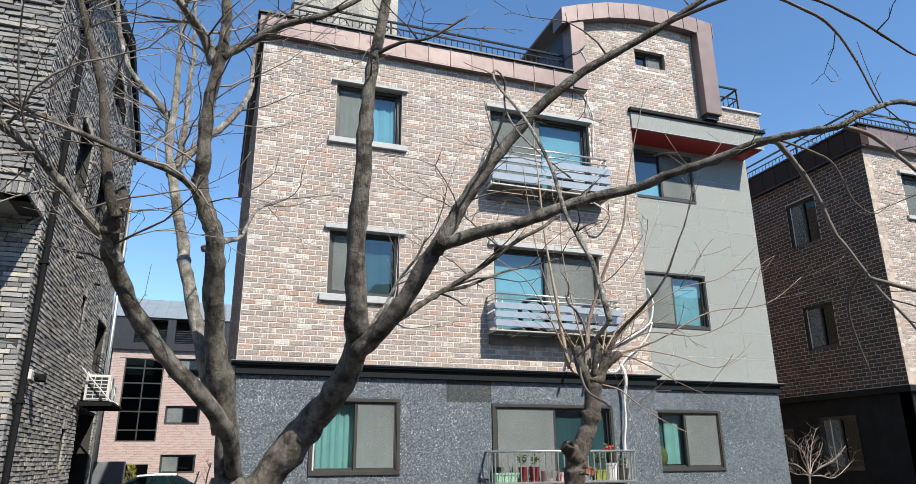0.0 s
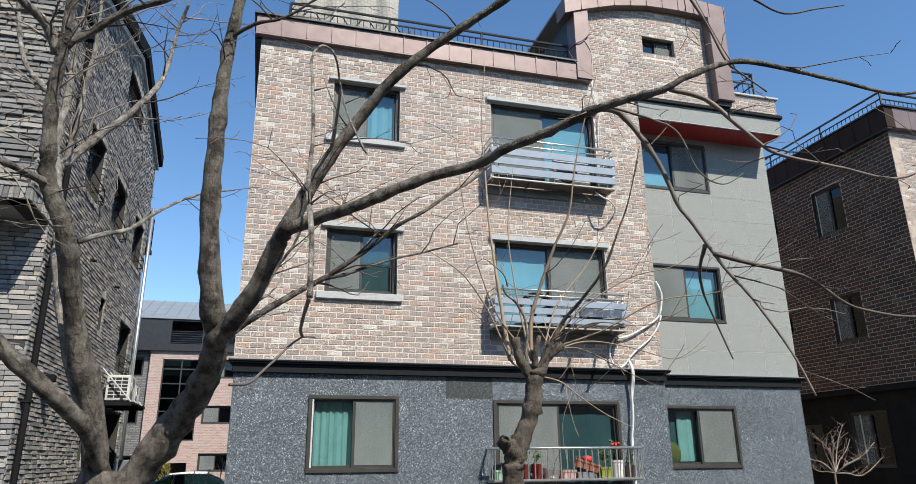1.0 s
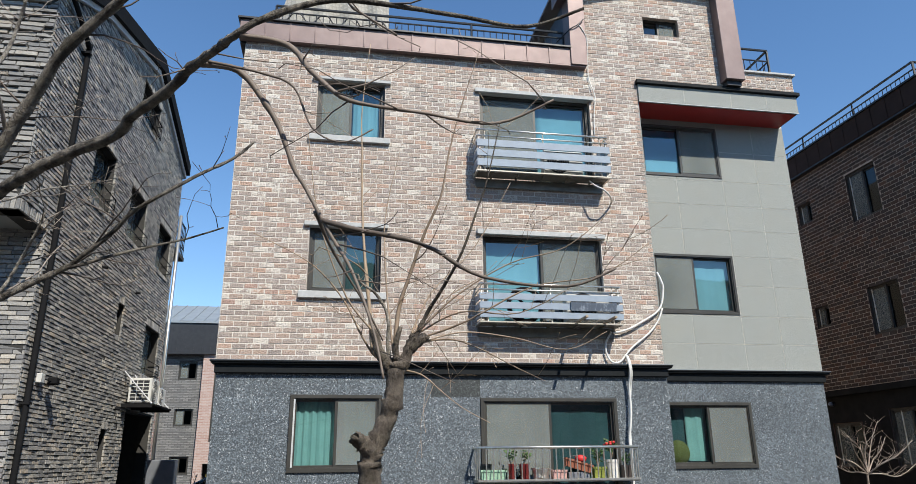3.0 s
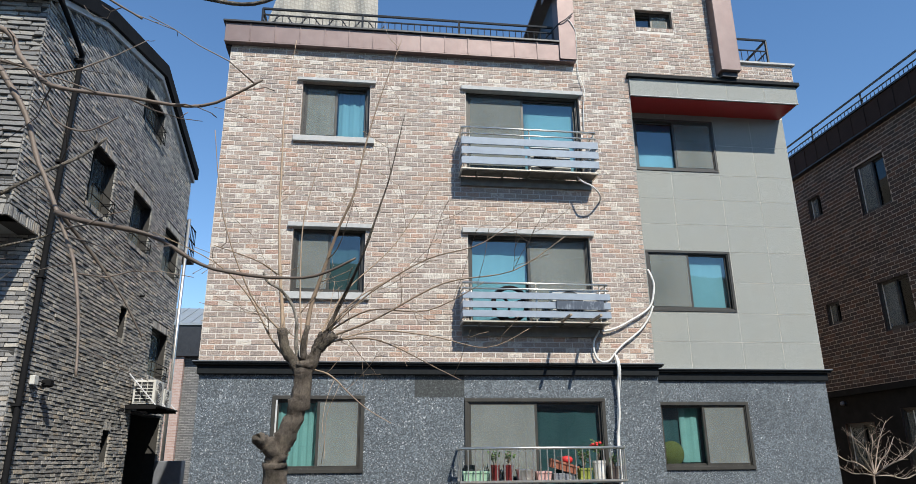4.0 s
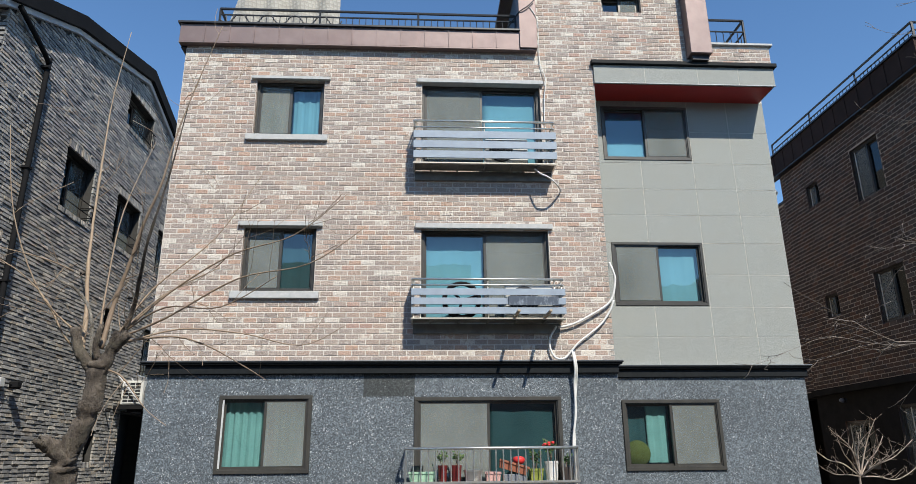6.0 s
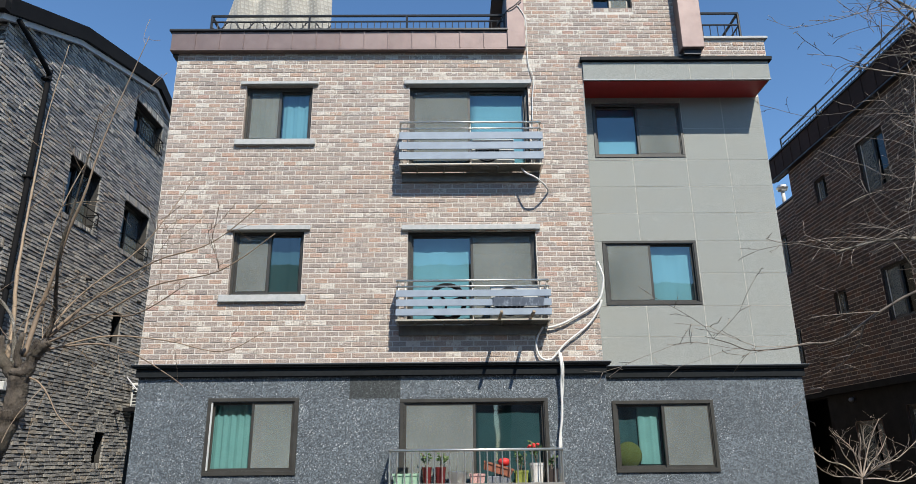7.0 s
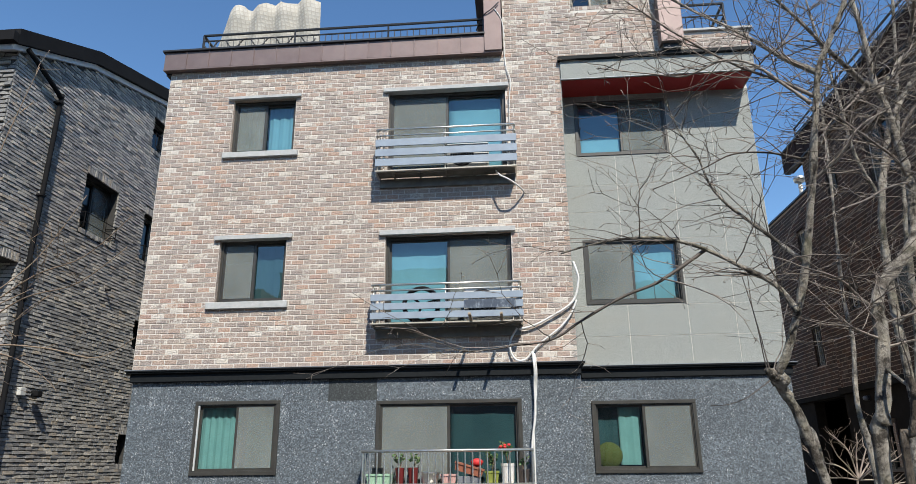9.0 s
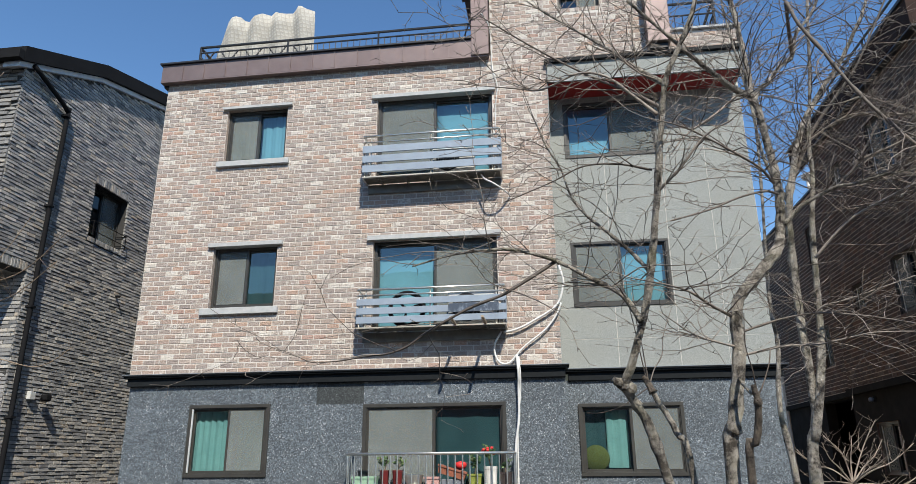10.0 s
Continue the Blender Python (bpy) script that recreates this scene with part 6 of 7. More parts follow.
# low bare shrub before the right house
SHX, SHY, SHZ = 12.75, 12.8, 1.62
shrub = thing("shrub", (SHX, SHY, GROUND), "low bare shrub with pale arching forked twigs", "shrub")
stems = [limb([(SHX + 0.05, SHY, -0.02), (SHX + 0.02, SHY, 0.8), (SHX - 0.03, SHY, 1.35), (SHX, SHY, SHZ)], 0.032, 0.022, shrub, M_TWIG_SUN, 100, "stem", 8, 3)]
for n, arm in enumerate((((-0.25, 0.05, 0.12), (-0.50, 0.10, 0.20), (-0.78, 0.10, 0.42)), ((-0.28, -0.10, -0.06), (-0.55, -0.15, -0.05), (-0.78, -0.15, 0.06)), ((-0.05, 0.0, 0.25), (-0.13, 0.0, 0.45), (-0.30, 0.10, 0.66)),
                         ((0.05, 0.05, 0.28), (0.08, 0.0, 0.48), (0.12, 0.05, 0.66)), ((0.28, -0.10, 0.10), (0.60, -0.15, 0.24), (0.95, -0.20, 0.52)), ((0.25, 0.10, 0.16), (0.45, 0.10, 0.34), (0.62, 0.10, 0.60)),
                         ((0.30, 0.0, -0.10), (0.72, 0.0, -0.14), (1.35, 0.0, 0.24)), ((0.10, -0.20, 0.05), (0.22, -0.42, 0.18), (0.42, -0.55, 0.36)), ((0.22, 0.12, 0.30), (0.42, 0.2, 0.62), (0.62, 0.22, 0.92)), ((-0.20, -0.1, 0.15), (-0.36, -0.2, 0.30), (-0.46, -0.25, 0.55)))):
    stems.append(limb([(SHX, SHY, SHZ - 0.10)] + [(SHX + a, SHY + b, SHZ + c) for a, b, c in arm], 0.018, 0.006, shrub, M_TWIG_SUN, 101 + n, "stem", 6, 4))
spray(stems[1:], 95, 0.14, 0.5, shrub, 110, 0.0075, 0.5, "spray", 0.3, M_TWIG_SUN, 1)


# ---- fittings on the main house ----
track = geo()
box(track, 1.80, 1.825, GY - 0.026, GY - 0.005, 1.78, 2.82)
part("pale_track", track, M_TRACK, bpy.data.objects["window_6"], "pale plastic track")

def conduit(pts, r=0.016, label="white plastic conduit fixed along the wall"):
    solo("conduit", tube(geo(), spline(pts, [r] * len(pts), 6), 8), M_CABLE, label, "cable", smooth=True)


CY = 11.60
conduit([(8.19, FY - 0.01, 5.12), (8.23, CY, 4.95), (8.25, CY, 4.77), (8.13, CY, 4.41), (7.71, CY, 4.14), (7.45, CY, 4.02), (7.22, CY, 3.97)], 0.019)
conduit([(8.20, CY, 4.44), (8.10, CY, 4.22), (7.91, CY, 3.99), (7.58, CY, 3.74), (7.43, CY, 3.59)], 0.017)
conduit([(7.19, CY, 3.99), (7.08, CY, 3.80), (7.07, CY, 3.62), (7.15, CY, 3.47), (7.30, CY, 3.46), (7.43, CY, 3.59)], 0.017)
conduit([(7.43, CY, 3.59), (7.44, 11.53, 3.43), (7.45, 11.54, 3.25), (7.44, 11.6, 3.05), (7.43, 11.6, 2.58), (7.36, 11.6, 2.04), (7.36, 11.6, 1.0), (7.38, 11.66, 0.3)], 0.02)
conduit([(7.46, CY, 3.56), (7.47, 11.53, 3.43), (7.48, 11.54, 3.25), (7.46, 11.62, 2.9), (7.40, 11.62, 2.3), (7.39, 11.62, 0.3)], 0.013)
conduit([(6.97, 11.49, 10.2), (7.11, 11.5, 9.92), (7.14, 11.6, 9.5), (7.15, 11.63, 9.05), (7.235, 11.60, 8.67), (7.2, 11.62, 8.3), (7.18, 11.63, 7.8)], 0.009, "thin pale cable running down the brick")
conduit([(6.92, 11.42, 6.77), (7.0, 11.33, 6.64), (7.12, 11.27, 6.55), (7.27, 11.36, 6.47), (7.38, 11.56, 6.44), (7.40, 11.645, 6.43)], 0.015, "short pale drain hose hanging below the balcony")
solo("cable", tube(geo(), spline([(6.60, 11.86, 9.98), (6.68, 11.68, 10.02), (6.78, 11.49, 10.08), (6.92, 11.46, 10.17), (7.06, 11.46, 10.32)], [0.012] * 5, 4), 6), M_DARKMETAL, "black cable at the copper post", "cable", smooth=True)
M_WOOD = plain("weathered_batten", (0.42, 0.33, 0.23), (0.30, 0.23, 0.16), 12.0, 0.8)
for x in (6.45, 6.95):
    solo("batten", box(geo(), x - 0.022, x + 0.022, 10.76, 11.45, 4.064, 4.10), M_WOOD, "weathered wooden batten jutting from the balcony floor", "batten", 0.004)


def outdoor_unit(x0, x1, y0, y1, z0, z1, label, dark=False, side="south"):
    """An air conditioner's outdoor unit: casing, fan grille of rings, feet."""
    t = thing("outdoor_unit", ((x0 + x1) / 2, (y0 + y1) / 2, z0), label, "air conditioner")
    part("casing", box(geo(), x0, x1, y0, y1, z0 + 0.03, z1), M_SLATE if dark else M_WHITE, t, bevel=0.012)
    for x in (x0 + 0.1, x1 - 0.14):
        part("foot", box(geo(), x, x + 0.05, y0, y1, z0, z0 + 0.03), M_DARKMETAL, t)
    h = z1 - z0 - 0.03
    R0 = h * 0.44
    if side == "south":
        cx, cz = x0 + R0 + 0.06, (z0 + z1) / 2 + 0.015
        ring = lambda r, a: (cx + r * math.cos(a), y0 - 0.006, cz + r * math.sin(a))
    else:
        cy, cz = y0 + R0 + 0.06, (z0 + z1) / 2 + 0.015
        ring = lambda r, a: (x1 + 0.006, cy + r * math.cos(a), cz + r * math.sin(a))
    g = add(geo(), [ring(R0, math.tau * i / 24) for i in range(24)], [tuple(range(24))])
    fan = part("fan_opening", g, M_DARKMETAL, t, "dark round fan opening")
    for i in range(1, 6):
        line = [(Vector(ring(R0 * i / 5, math.tau * j / 24)), 0.004) for j in range(25)]
        part("grille_ring", tube(geo(), line, 4), M_SLATE if dark else M_WHITE, fan)
    if side == "east":
        coil = part("coil", box(geo(), x0 + 0.05, x1 - 0.05, y0 - 0.004, y0 - 0.001, z0 + 0.08, z1 - 0.05), M_DARKMETAL, t, "dark finned coil")
        for i in range(7):
            z = z0 + 0.08 + (h - 0.1) * i / 6
            part("fin", box(geo(), x0 + 0.05, x1 - 0.05, y0 - 0.014, y0 - 0.004, z - 0.009, z + 0.009), M_WHITE, coil)
        for i in range(4):
            x = x0 + 0.05 + (x1 - x0 - 0.1) * i / 3
            part("fin", box(geo(), x - 0.008, x + 0.008, y0 - 0.016, y0 - 0.0145, z0 + 0.08, z1 - 0.05), M_WHITE, coil)
    return t


hoop = thing("hoop", (5.6, 11.45, 4.064), "wide black hoop with spokes leaning behind the balcony boards", "hoop")
part("rim", tube(geo(), [(Vector((5.6 + 0.29 * math.cos(a), 11.45, 4.395 + 0.285 * math.sin(a))), 0.04) for a in [math.tau * j / 32 for j in range(33)]], 8), M_ROOF, hoop, smooth=True)
for a in (0.3, 0.3 + math.tau / 3, 0.3 + 2 * math.tau / 3):
    part("spoke", rod(geo(), (5.6, 11.45, 4.395), (5.6 + 0.28 * math.cos(a), 11.45, 4.395 + 0.28 * math.sin(a)), 0.022, 6), M_ROOF, hoop)
outdoor_unit(6.32, 7.12, 11.38, 11.60, 4.064, 4.66, "white outdoor unit behind the balcony boards")
outdoor_unit(6.05, 6.8, 11.38, 11.60, 6.804, 7.32, "white outdoor unit behind the upper balcony boards")
k = Nodes("frosted_dark_stain")
frost = k.step(k.noise(9.0, 6.0, 0.75, k.stretch(1.6, 1.0, 0.8)), 0.5, 0.66)
M_BOARD_STAIN = k.done(k.mix(frost, (0.055, 0.072, 0.10), (0.30, 0.35, 0.41)), 0.45, 0.0, k.noise(20.0), 0.3, 0.01)
# The boards' own dark stain, added as a thin sheet before them.
solo("box_cover", box(geo(), 6.35, 7.18, 11.235, 11.262, 4.27, 4.42), M_BOARD_STAIN, "dark frosted stain on the balcony boards, built as a sheet", "sheet", 0.004)

# straw mat hung on the roof railing
def mat_sheet():
    g = geo()
    n = 24
    for j in range(n + 1):
        s = j / n
        x = 0.74 + 2.48 * s
        z1 = 11.28 + 0.14 * s + 0.045 * math.sin(s * 17) + 0.02 * math.sin(s * 47)
        for k in range(7):
            q = k / 6
            g[0].append((x + 0.48 * q * (1 - s), 12.55 + 0.085 * math.sin(s * 25 + q * 2) - 0.12 * q, 9.46 + (z1 - 9.46) * q))
    for j in range(n):
        for k in range(6):
            a = j * 7 + k
            g[1].append((a, a + 7, a + 8, a + 1))
    m = len(g[0])
    add(g, [(x, y + 0.012, z) for x, y, z in g[0]], [f[::-1] for f in g[1]])
    edge = [j * 7 + 6 for j in range(n + 1)]
    for a, b in zip(edge[:-1], edge[1:]):
        g[1].append((a, b, b + m, a + m))
    return g


k = Nodes("woven_straw")
warp = k.noise(3.0, 3.0)
along = k.n("ShaderNodeSeparateXYZ", Vector=k.pos)
p = k.math("ADD", along.outputs[0], k.math("MULTIPLY", warp, 0.05))
q = k.math("ADD", along.outputs[2], k.math("MULTIPLY", warp, 0.05))
one = k.math("ABSOLUTE", k.math("SINE", k.math("MULTIPLY", k.math("ADD", p, k.math("MULTIPLY", q, 0.15)), 42.0)))
two = k.math("ABSOLUTE", k.math("SINE", k.math("MULTIPLY", k.math("SUBTRACT", q, k.math("MULTIPLY", p, 0.12)), 34.0)))
f = k.math("MAXIMUM", one, two)
tone = k.mix(k.step(k.noise(4.0, 5.0), 0.35, 0.7), (0.46, 0.435, 0.385), (0.36, 0.34, 0.30))
M_STRAW = k.done(k.mix(k.math("MULTIPLY", k.step(f, 0.9, 1.0), 0.32), tone, (0.16, 0.15, 0.13)), 0.95, 0.0, f, 0.6, 0.01, 0.1)
mat_ob = solo("straw_screen", mat_sheet(), M_STRAW, "pale woven straw screen standing behind the roof railing", "screen", smooth=True)

# scrollwork in the roof railing
scroll = thing("railing_scrollwork", (2.2, 11.87, 9.76), "black scrolled ironwork in the roof railing", "ironwork")
for i in range(9):
    x = 1.15 + i * 0.26
    arc = [(Vector((x + 0.12 * math.cos(a), 11.872, 10.03 + 0.09 * math.sin(a))), 0.014) for a in [math.pi * j / 8 * (1 if i % 2 else -1) for j in range(9)]]
    part("scroll", tube(geo(), arc, 5), M_DARKMETAL, scroll, smooth=True)
# sloped copper roof behind the terrace
g = add(geo(), [(4.9, 14.6, 9.42), (7.0, 14.6, 9.42), (7.0, 15.0, 9.42), (4.9, 15.0, 9.42), (6.2, 14.6, 11.0), (7.0, 14.6, 11.35), (7.0, 15.0, 11.35), (6.2, 15.0, 11.0)], BOX)
solo("hipped_roof", g, M_COPPER, "sloped copper roof side behind the terrace", "roof", kind="structure")


# ---- pots on the ground-floor balcony ----
PZ0 = 1.537


def colour(name, c, rough=0.5):
    return plain(name, c, tuple(v * 0.75 for v in c), 9.0, rough, 0.0, 0.1)


def pot(x0, x1, h, material, label, y=11.47, top=1.12, z=PZ0, name="flower_pot"):
    r = (x1 - x0) / 2
    prof = [(r / top * 0.86, 0), (r * 0.97, h * 0.86), (r * 1.02, h * 0.87), (r * 1.02, h), (r * 0.9, h), (r * 0.86, h * 0.86), (0.01, h * 0.86)]
    return solo(name, lathe(geo(), prof, (x0 + x1) / 2, y, z, 18), material, label, "pot", smooth=False)


def trough(x0, x1, h, material, label, y0=11.38, y1=11.56, tilt=0.0, z=PZ0, name="planter"):
    g = geo()
    n = 0.02
    add(g, [(x0 + n, y0 + n, 0), (x1 - n, y0 + n, 0), (x1 - n, y1 - n, 0), (x0 + n, y1 - n, 0), (x0, y0, h), (x1, y0, h), (x1, y1, h), (x0, y1, h)], [BOX[0]] + BOX[2:])
    add(g, [(x0 + 0.012, y0 + 0.012, h), (x1 - 0.012, y0 + 0.012, h), (x1 - 0.012, y1 - 0.012, h), (x0 + 0.012, y1 - 0.012, h), (x0 + n, y0 + n, h * 0.8), (x1 - n, y0 + n, h * 0.8),
            (x1 - n, y1 - n, h * 0.8), (x0 + n, y1 - n, h * 0.8)], [(4, 5, 6, 7), (0, 1, 5, 4), (1, 2, 6, 5), (2, 3, 7, 6), (3, 0, 4, 7)])
    k = len(g[0]) - 16
    g[1].extend([(4, 5, 9, 8), (5, 6, 10, 9), (6, 7, 11, 10), (7, 4, 8, 11)])
    box(g, x0 - 0.008, x1 + 0.008, y0 - 0.008, y0 - 0.001, h - 0.03, h)
    c = (x0 + x1) / 2
    g[0][:] = [(c + (a - c) * math.cos(tilt) + q * math.sin(tilt), b, z + q * math.cos(tilt) - (a - c) * math.sin(tilt)) for a, b, q in g[0]]
    return solo(name, g, material, label, "planter")


k = Nodes("leaf")
M_LEAF = k.done(k.mix(k.pick(), (0.05, 0.11, 0.03), (0.12, 0.19, 0.06)), 0.6)
M_BLOOM = colour("red_bloom", (0.62, 0.03, 0.03), 0.6)


def plant(x, y, z, h, n, label, spread=0.08, bloom=0, seed=0):
    """A small leafy plant with stems, single leaves and round blooms."""
    rng = random.Random(seed)
    t = thing("potted_plant", (x, y, z), label, "plant")
    g, tips = geo(), []
    for i in range(4):
        tip = Vector((x + rng.uniform(-spread, spread), y + rng.uniform(-spread, spread) * 0.7, z + h * rng.uniform(0.7, 1.0)))
        tube(g, [(Vector((x, y, z - 0.03)), 0.006), ((Vector((x, y, z)) + tip) / 2 + Vector((rng.uniform(-.02, .02), 0, 0)), 0.005), (tip, 0.003)], 5)
        tips.append(tip)
    part("stems", g, M_SHOOT, t)
    g = geo()
    for i in range(n):
        tip = rng.choice(tips)
        p = Vector((x, y, z)).lerp(tip, rng.uniform(0.45, 1.0))
        a, e = rng.uniform(0, math.tau), rng.uniform(-0.5, 0.8)
        d = Vector((math.cos(a) * math.cos(e), math.sin(a) * math.cos(e), math.sin(e)))
        w = d.cross(Vector((rng.gauss(0, 1), rng.gauss(0, 1), rng.gauss(0, 1)))).normalized() * 0.014
        L = rng.uniform(0.05, 0.09)
        up = Vector((0, 0, 0.008))
        add(g, [tuple(p), tuple(p + d * L * 0.5 + w - up), tuple(p + d * L), tuple(p + d * L * 0.5 - w - up), tuple(p + d * L * 0.5 + up)], [(0, 1, 4), (1, 2, 4), (2, 3, 4), (3, 0, 4)])
    tagged(part("leaves", g, M_LEAF, t), kind="stuff")
    for i in range(bloom):
        p = tips[i % 4] + Vector((rng.uniform(-.05, .05), -0.02, rng.uniform(-0.12, 0.03)))
        part("bloom", lathe(geo(), [(0.004, -0.024), (0.02, -0.016), (0.03, 0.0), (0.022, 0.016), (0.005, 0.022)], p.x, p.y, p.z, 8), M_BLOOM, t, "red flower", smooth=True)
    return t


trough(4.76, 5.16, 0.17, colour("mint_plastic", (0.32, 0.50, 0.36)), "mint green plastic planter on the balcony floor")
pot(4.80, 4.98, 0.26, M_DARKMETAL, "black plastic pot behind the green planter", 11.62)
MAROON = colour("maroon_glaze", (0.14, 0.02, 0.02), 0.25)
pot(5.20, 5.35, 0.26, MAROON, "tall maroon glazed flower pot")
pot(5.40, 5.57, 0.26, MAROON, "tall maroon glazed flower pot")
plant(5.275, 11.47, 1.78, 0.24, 46, "small leafy plant in a maroon pot", 0.1, 0, 1)
plant(5.485, 11.47, 1.78, 0.24, 46, "small leafy plant in a maroon pot", 0.1, 0, 2)
pot(5.60, 5.90, 0.19, M_STEEL, "steel basin standing on the balcony", name="basin")
PINK = colour("pink_plastic", (0.55, 0.33, 0.30))
trough(5.93, 6.17, 0.16, PINK, "small pink plastic planter with a white bow")
trough(6.12, 6.58, 0.13, colour("terracotta_plastic", (0.33, 0.12, 0.07)), "long terracotta planter leaning against the rail", 11.36, 11.50, 0.28, 1.70)
solo("crate", box(geo(), 6.2, 6.55, 11.4, 11.55, PZ0, 1.66), M_SLATE, "grey crate under a leaning planter", "crate", 0.008)
solo("red_bowl", lathe(geo(), [(0.05, 0), (0.085, 0.03), (0.10, 0.08), (0.07, 0.11), (0.02, 0.125)], 6.48, 11.6, 1.80, 18), M_BLOOM, "red plastic bowl turned over on a stand", "bowl", smooth=True)
solo("stand", box(geo(), 6.42, 6.54, 11.55, 11.64, PZ0, 1.80), M_SLATE, "narrow stand under a red bowl", "stand")
trough(6.62, 6.83, 0.20, colour("olive_basket", (0.24, 0.27, 0.05)), "olive green slatted basket", 11.38, 11.56)
plant(6.72, 11.47, 1.72, 0.34, 70, "upright leafy plant in an olive basket", 0.1, 0, 3)
pot(6.86, 7.08, 0.31, colour("white_glaze", (0.72, 0.70, 0.66), 0.3), "tall white glazed flower pot", top=1.05)
plant(6.97, 11.47, 1.85, 0.34, 60, "geranium with red flowers in a white pot", 0.1, 7, 4)
pot(7.10, 7.31, 0.22, colour("brown_plastic", (0.06, 0.045, 0.04)), "dark brown plastic pot")
plant(7.2, 11.47, 1.74, 0.2, 40, "small leafy plant in a dark pot", 0.09, 0, 5)
# round thing behind the stone bay's ground window
solo("round_cushion", lathe(geo(), [(0.01, 0), (0.19, 0.0), (0.22, 0.03), (0.2, 0.06), (0.02, 0.07)], 0, 0, 0, 28), colour("yellow_cloth", (0.22, 0.15, 0.04), 0.9), "yellow-green round cushion leaning in the window", "cushion", smooth=True).matrix_world = pose(8.66, HY + 0.16, 1.95, 86, 0, 0)

# ---- fittings on the grey house ----
for i, (y0, y1, z) in enumerate(((14.15, 15.47, 7.05), (16.75, 18.2, 7.05), (19.55, 21.0, 7.05), (19.45, 20.92, 4.12))):
    t = thing("window_railing", (LX, (y0 + y1) / 2, z), "thin black safety railing outside a window", "railing", "railings on the grey house")
    for dz in (0.12, 0.36):
        part("rail", rod(geo(), (LX + 0.09, y0 + 0.03, z + dz), (LX + 0.09, y1 - 0.03, z + dz), 0.011, 6), M_ROOF, t)
    for y in (y0 + 0.03, y1 - 0.03):
        part("upright", rod(geo(), (LX + 0.09, y, z), (LX + 0.09, y, z + 0.36), 0.011, 6), M_ROOF, t)
        for dz in (0.12, 0.36):
            part("stay", rod(geo(), (LX - 0.2, y, z + dz), (LX + 0.09, y, z + dz), 0.009, 6), M_ROOF, t)
t = thing("window_railing", (LX, 17.46, 10.2), "black scrolled railing outside the gable window", "railing", "railings on the grey house")
for dz in (0.03, 0.42):
    part("rail", rod(geo(), (LX + 0.07, 16.64, 10.2 + dz), (LX + 0.07, 18.28, 10.2 + dz), 0.014, 6), M_ROOF, t)
for i in range(14):
    part("bar", rod(geo(), (LX + 0.07, 16.66 + i * 0.124, 10.2), (LX + 0.07, 16.66 + i * 0.124, 10.62), 0.010, 5), M_ROOF, t)
for y in (16.66, 18.26):
    part("stay", rod(geo(), (LX - 0.2, y, 10.6), (LX + 0.07, y, 10.6), 0.010, 5), M_ROOF, t)
shelf = thing("wall_bracket", (LX, 19.1, 3.2), "black steel bracket shelf under two outdoor units", "bracket")
part("plate", box(geo(), LX, LX + 0.75, 18.1, 20.0, 3.2, 3.24), M_ROOF, shelf)
for y in (18.12, 19.0, 19.95):
    part("strut", rod(geo(), (LX, y, 4.0), (LX + 0.7, y, 3.24), 0.018, 6), M_TRIM, shelf, "pale diagonal strut")
    part("arm", box(geo(), LX, LX + 0.72, y - 0.02, y + 0.02, 3.15, 3.2), M_ROOF, shelf)
outdoor_unit(LX + 0.1, LX + 0.62, 18.25, 18.98, 3.24, 3.86, "white outdoor unit on a wall bracket", False, "east")
outdoor_unit(LX + 0.1, LX + 0.6, 19.15, 19.85, 3.24, 3.72, "white outdoor unit on a wall bracket", False, "east")
lamp = thing("wall_lamp", (LX + 0.05, 13.2, 3.2), "small pale floodlight with a black head", "lamp")
part("box", box(geo(), LX, LX + 0.09, 13.12, 13.28, 3.2, 3.36), M_WHITE, lamp, bevel=0.01)
part("arm", rod(geo(), (LX + 0.06, 13.28, 3.28), (LX + 0.14, 13.45, 3.26), 0.012, 6), M_ROOF, lamp)
part("head", box(geo(), LX + 0.07, LX + 0.22, 13.43, 13.60, 3.2, 3.33), M_ROOF, lamp, bevel=0.02)
for y, z in ((15.5, 5.9), (18.1, 5.95), (17.7, 3.1)):
    t = thing("wall_spout", (LX, y, z), "small dark vent spout on the wall", "vent")
    part("spout", rod(geo(), (LX - 0.02, y, z), (LX + 0.12, y, z - 0.02), 0.03, 8), M_ROOF, t)
solo("meter_box", box(geo(), LX + 0.25, LX + 0.95, 20.2, 20.6, GROUND, 1.95), M_SLATE, "grey steel cabinet in the alley", "cabinet", 0.02)

terrace = thing("back_balcony", (LX - 0.6, 22.2, 8.2), "small back balcony with a black railing on the grey house", "balcony")
part("slab", box(geo(), LX - 1.4, LX - 0.06, 21.505, 23.1, 8.16, 8.28), M_DARKJOINT, terrace)
for z in (8.55, 8.85, 9.3):
    part("rail", rod(geo(), (LX - 0.1, 21.52, z), (LX - 0.1, 23.08, z), 0.022, 6), M_ROOF, terrace)
for i in range(9):
    part("bar", rod(geo(), (LX - 0.1, 21.55 + i * 0.19, 8.28), (LX - 0.1, 21.55 + i * 0.19, 9.3), 0.014, 5), M_ROOF, terrace)
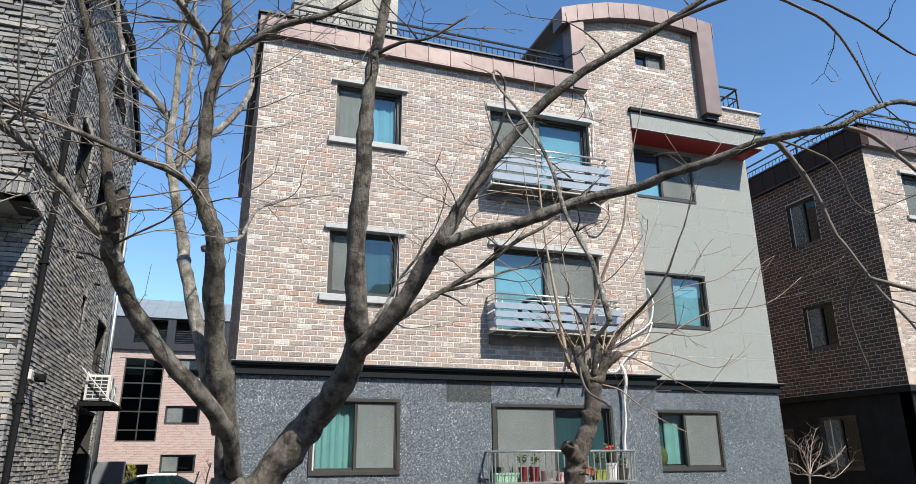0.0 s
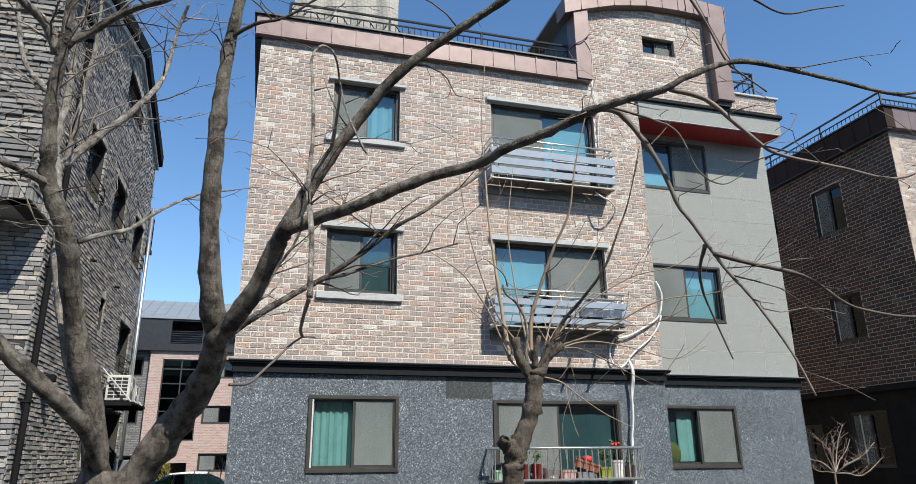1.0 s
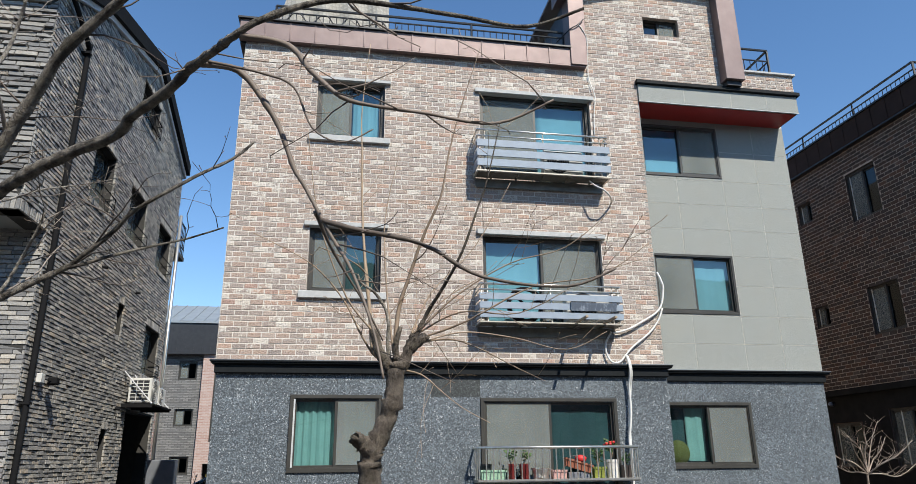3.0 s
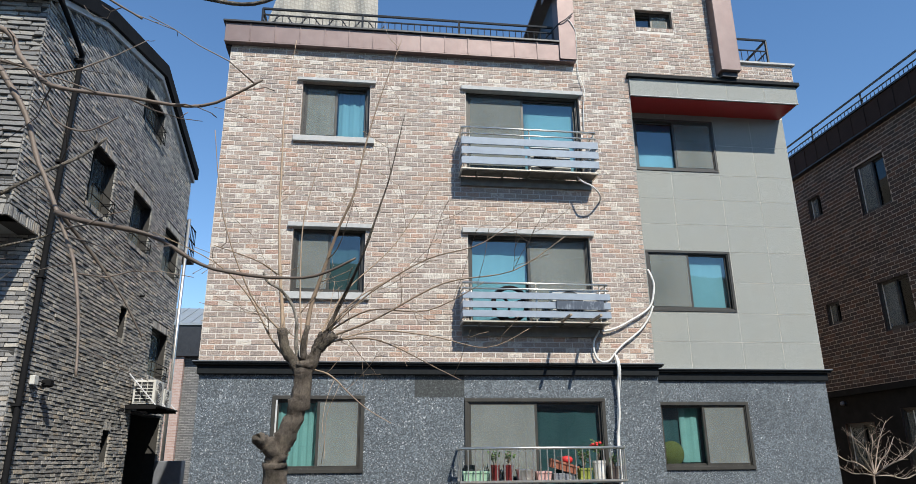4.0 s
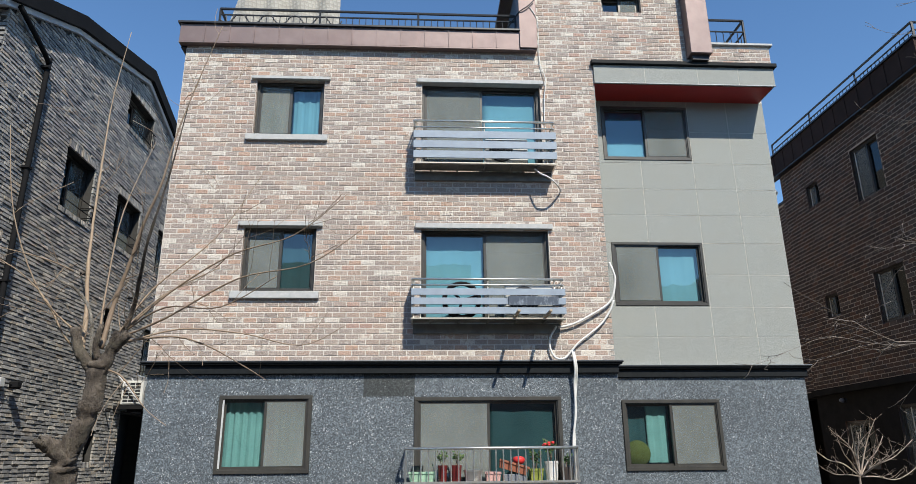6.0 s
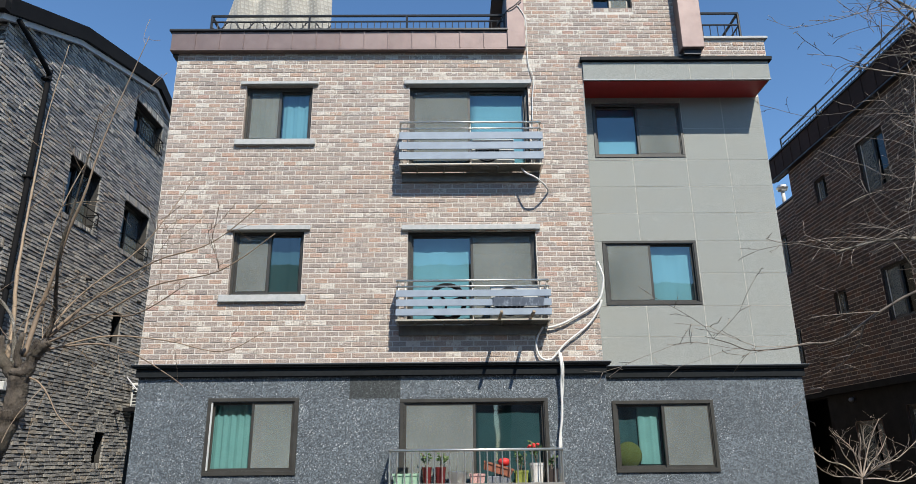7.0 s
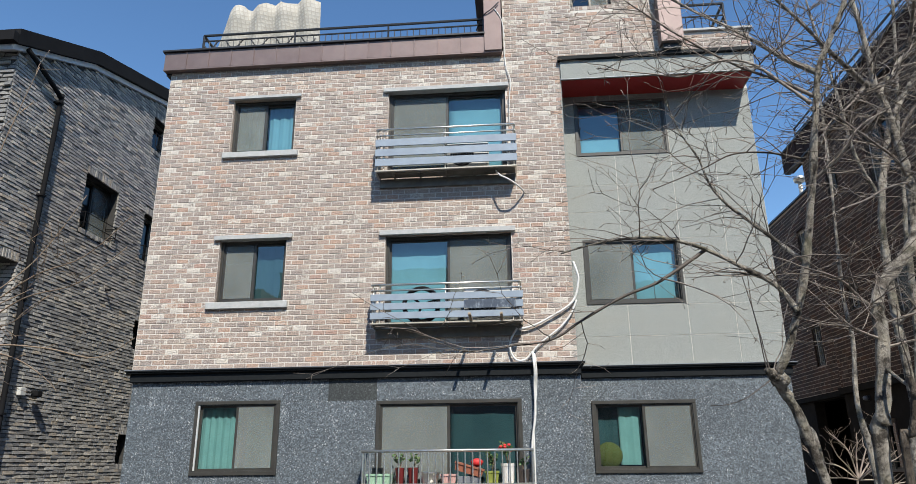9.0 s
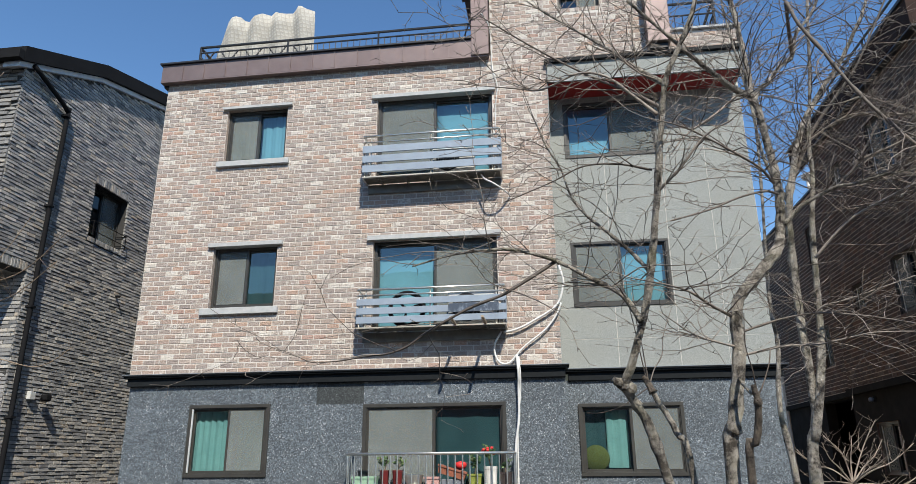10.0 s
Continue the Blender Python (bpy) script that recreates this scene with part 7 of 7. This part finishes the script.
# turbine vent on the lower roof of the right house
vent = thing("roof_vent", (14.95, 18.1, 8.44), "white turbine ventilator on a pipe above the neighbouring roof", "vent")
part("pipe", rod(geo(), (14.95, 18.1, 8.44), (14.95, 18.1, 8.98), 0.05, 10), M_CABLE, vent, smooth=True)
part("turbine", lathe(geo(), [(0.05, 0), (0.13, 0.03), (0.16, 0.10), (0.13, 0.17), (0.04, 0.20)], 14.95, 18.1, 8.95, 14), M_STEEL, vent, "ribbed steel turbine head")

# ---- behind: parked car and a young conifer ----
def car(x, y, z):
    """A white saloon seen from the side: body, glasshouse, wheels."""
    t = thing("car", (x, y, z), "white saloon car parked in the yard", "car")
    M_CAR = plain("white_car_paint", (0.75, 0.75, 0.75), (0.7, 0.7, 0.7), 2.0, 0.2, 0.0, 0.0)

    def loft(rows):
        g = geo()
        for i, (px, z0, z1, hw) in enumerate(rows):
            g[0].extend([(x + px, y - hw, z + z0), (x + px, y - hw, z + z1 - 0.05), (x + px, y - hw * 0.86, z + z1), (x + px, y + hw * 0.86, z + z1), (x + px, y + hw, z + z1 - 0.05), (x + px, y + hw, z + z0)])
        n = len(rows)
        for i in range(n - 1):
            for j in range(6):
                a, b = i * 6 + j, i * 6 + (j + 1) % 6
                g[1].append((a, b, b + 6, a + 6))
        g[1].extend([(5, 4, 3, 2, 1, 0), tuple((n - 1) * 6 + j for j in range(6))])
        return g
    part("body", loft([(-2.25, 0.35, 0.7, 0.75), (-2.1, 0.25, 0.92, 0.86), (-1.0, 0.22, 0.98, 0.9), (1.0, 0.22, 0.96, 0.9), (2.0, 0.25, 0.82, 0.86), (2.25, 0.35, 0.65, 0.75)]), M_CAR, t, bevel=0.02, smooth=True)
    part("glasshouse", loft([(-1.7, 0.95, 1.0, 0.72), (-0.95, 0.95, 1.36, 0.66), (0.2, 0.95, 1.40, 0.66), (1.2, 0.93, 0.97, 0.74)]), M_GLASS_DARK, t, "dark car windows")
    part("roof_panel", loft([(-0.98, 1.36, 1.40, 0.62), (-0.4, 1.39, 1.45, 0.62), (0.25, 1.38, 1.44, 0.62)]), M_CAR, t, smooth=True)
    for px in (-1.35, 1.35):
        for s in (-0.8, 0.8):
            w = part("wheel", tube(geo(), [(Vector((x + px, y + s - 0.1, z + 0.32)), 0.32), (Vector((x + px, y + s + 0.1, z + 0.32)), 0.32)], 20), M_ROOF, t)
            part("rim", tube(geo(), [(Vector((x + px, y + s - 0.11, z + 0.32)), 0.2), (Vector((x + px, y + s + 0.11, z + 0.32)), 0.2)], 14), M_STEEL, w)


car(-0.9, 28.0, GROUND)
fir = thing("young_conifer", (-2.4, 31.0, GROUND), "small yellow-green conifer in the yard", "tree")
limb([(-2.4, 31.0, 0.05), (-2.4, 31.0, 1.0), (-2.38, 31.0, 1.7)], 0.04, 0.008, fir, M_BARK, 200, "trunk", 6, 3)
k = Nodes("yellow_needles")
M_NEEDLE = k.done(k.mix(k.pick(), (0.22, 0.20, 0.03), (0.36, 0.30, 0.06)), 0.7)
rng = random.Random(8)
g = geo()
for i in range(420):
    z = rng.uniform(0.5, 1.8)
    rr = 0.45 * (1.95 - z) / 1.35 * math.sqrt(rng.random())
    a = rng.uniform(0, math.tau)
    p = Vector((-2.4 + rr * math.cos(a), 31.0 + rr * math.sin(a), z))
    d = Vector((math.cos(a), math.sin(a), 0.5 + rng.random())).normalized() * rng.uniform(0.08, 0.16)
    w = d.cross(Vector((rng.gauss(0, 1), rng.gauss(0, 1), 1))).normalized() * 0.02
    add(g, [tuple(p), tuple(p + d * 0.5 + w), tuple(p + d), tuple(p + d * 0.5 - w)], [(0, 1, 2), (0, 2, 3)])
tagged(part("needles", g, M_NEEDLE, fir), kind="stuff")

# ---- unseen houses added across and beside the street: close the place, block low sky ----
for x0, x1, y0, y1, h in ((-30, -8, -28, -16, 12.0), (-7, 8, -28, -16, 13.0), (9, 22, -28, -16, 12.0), (23, 40, -28, -16, 13.0), (-30, -14, 9, 24, 10.0), (26, 44, 10, 24, 10.0)):
    solo("opposite_house", box(geo(), x0, x1, y0, y1, GROUND, h), M_PINK, "plain unseen house added to cut low sky light", "wall", kind="structure")

# bare saplings in the back yard
for n, (x, y, h) in enumerate(((0.1, 15.2, 1.75), (0.32, 16.3, 1.9), (-0.35, 17.6, 1.7), (-0.9, 19.0, 1.6))):
    sap = thing("sapling", (x, y, GROUND), "thin bare cut-back sapling in the alley", "shrub", "saplings in the alley")
    s = limb([(x, y, GROUND - 0.02), (x + 0.03, y, h * 0.5), (x - 0.02, y, h * 0.8), (x + 0.05, y, h)], 0.022, 0.014, sap, M_TWIG_PALE, 210 + n, "stem", 7, 3)
    twigs([s[5:]], 5, 0.15, 0.4, sap, M_TWIG_PALE, 220 + n, 0.8, 0, 0.03, 0.12, 0.2, 0.011)
# ---- bricks, last ----
lay(FRONT, BRICK_FRONT, M_BRICK, wall_south, 0.0, 0.012, 0.003, lambda a, b, c, d: 3.3 < a and b < 4.8 and c < 8.4 and b - a > 0.2, seed=3)
lay(EAST, LB, M_LEDGER, left_house, 0.0, 0.04, 0.0075, lambda a, b, c, d: b < 13.9 and 2.5 < c < 9.0 and b - a > 0.12, "ledger_brick", 4, 0.008)
lay(SOUTH, LF, M_SPLIT_TONED, left_house, 0.012, 0.04, 0.022, None, "split_stone", 5, 0.02)
lay(front(LOW), LF_LOW, M_LEDGER, left_house, 0.008, 0.04, 0.012, None, "front_ledger_brick", 15, 0.008)
RB = courses(RY, RSTEP, 3.42, 9.2, RW, PU, PZ, 0.013)
# Shaded side gets the darkened brick copy; the sunlit front keeps M_BRICK.
lay(WEST, RB, M_BRICK_SHADE, right_house, 0.0, 0.012, 0.003, lambda a, b, c, d: b < 13.0 and b - a > 0.15, seed=6)
lay(facing_west(RX2), courses(RSTEP, 22.0, 3.42, 8.42, RW2, PU, PZ, 0.013), M_BRICK_SHADE, right_house, 0.0, 0.012, 0.003, seed=9)
RF = courses(RX, 24.0, 3.42, 9.2, RFW, PU, PZ, 0.013)
lay(front(RY), RF, M_BRICK, right_house, 0.0, 0.012, 0.003, seed=7)
lay(facing_west(0.545), courses(FY, 20.0, 3.42, 9.25, [], PU, PZ, 0.013), M_BRICK, bpy.data.objects["wall_west"], 0.0, 0.012, 0.003, seed=8)
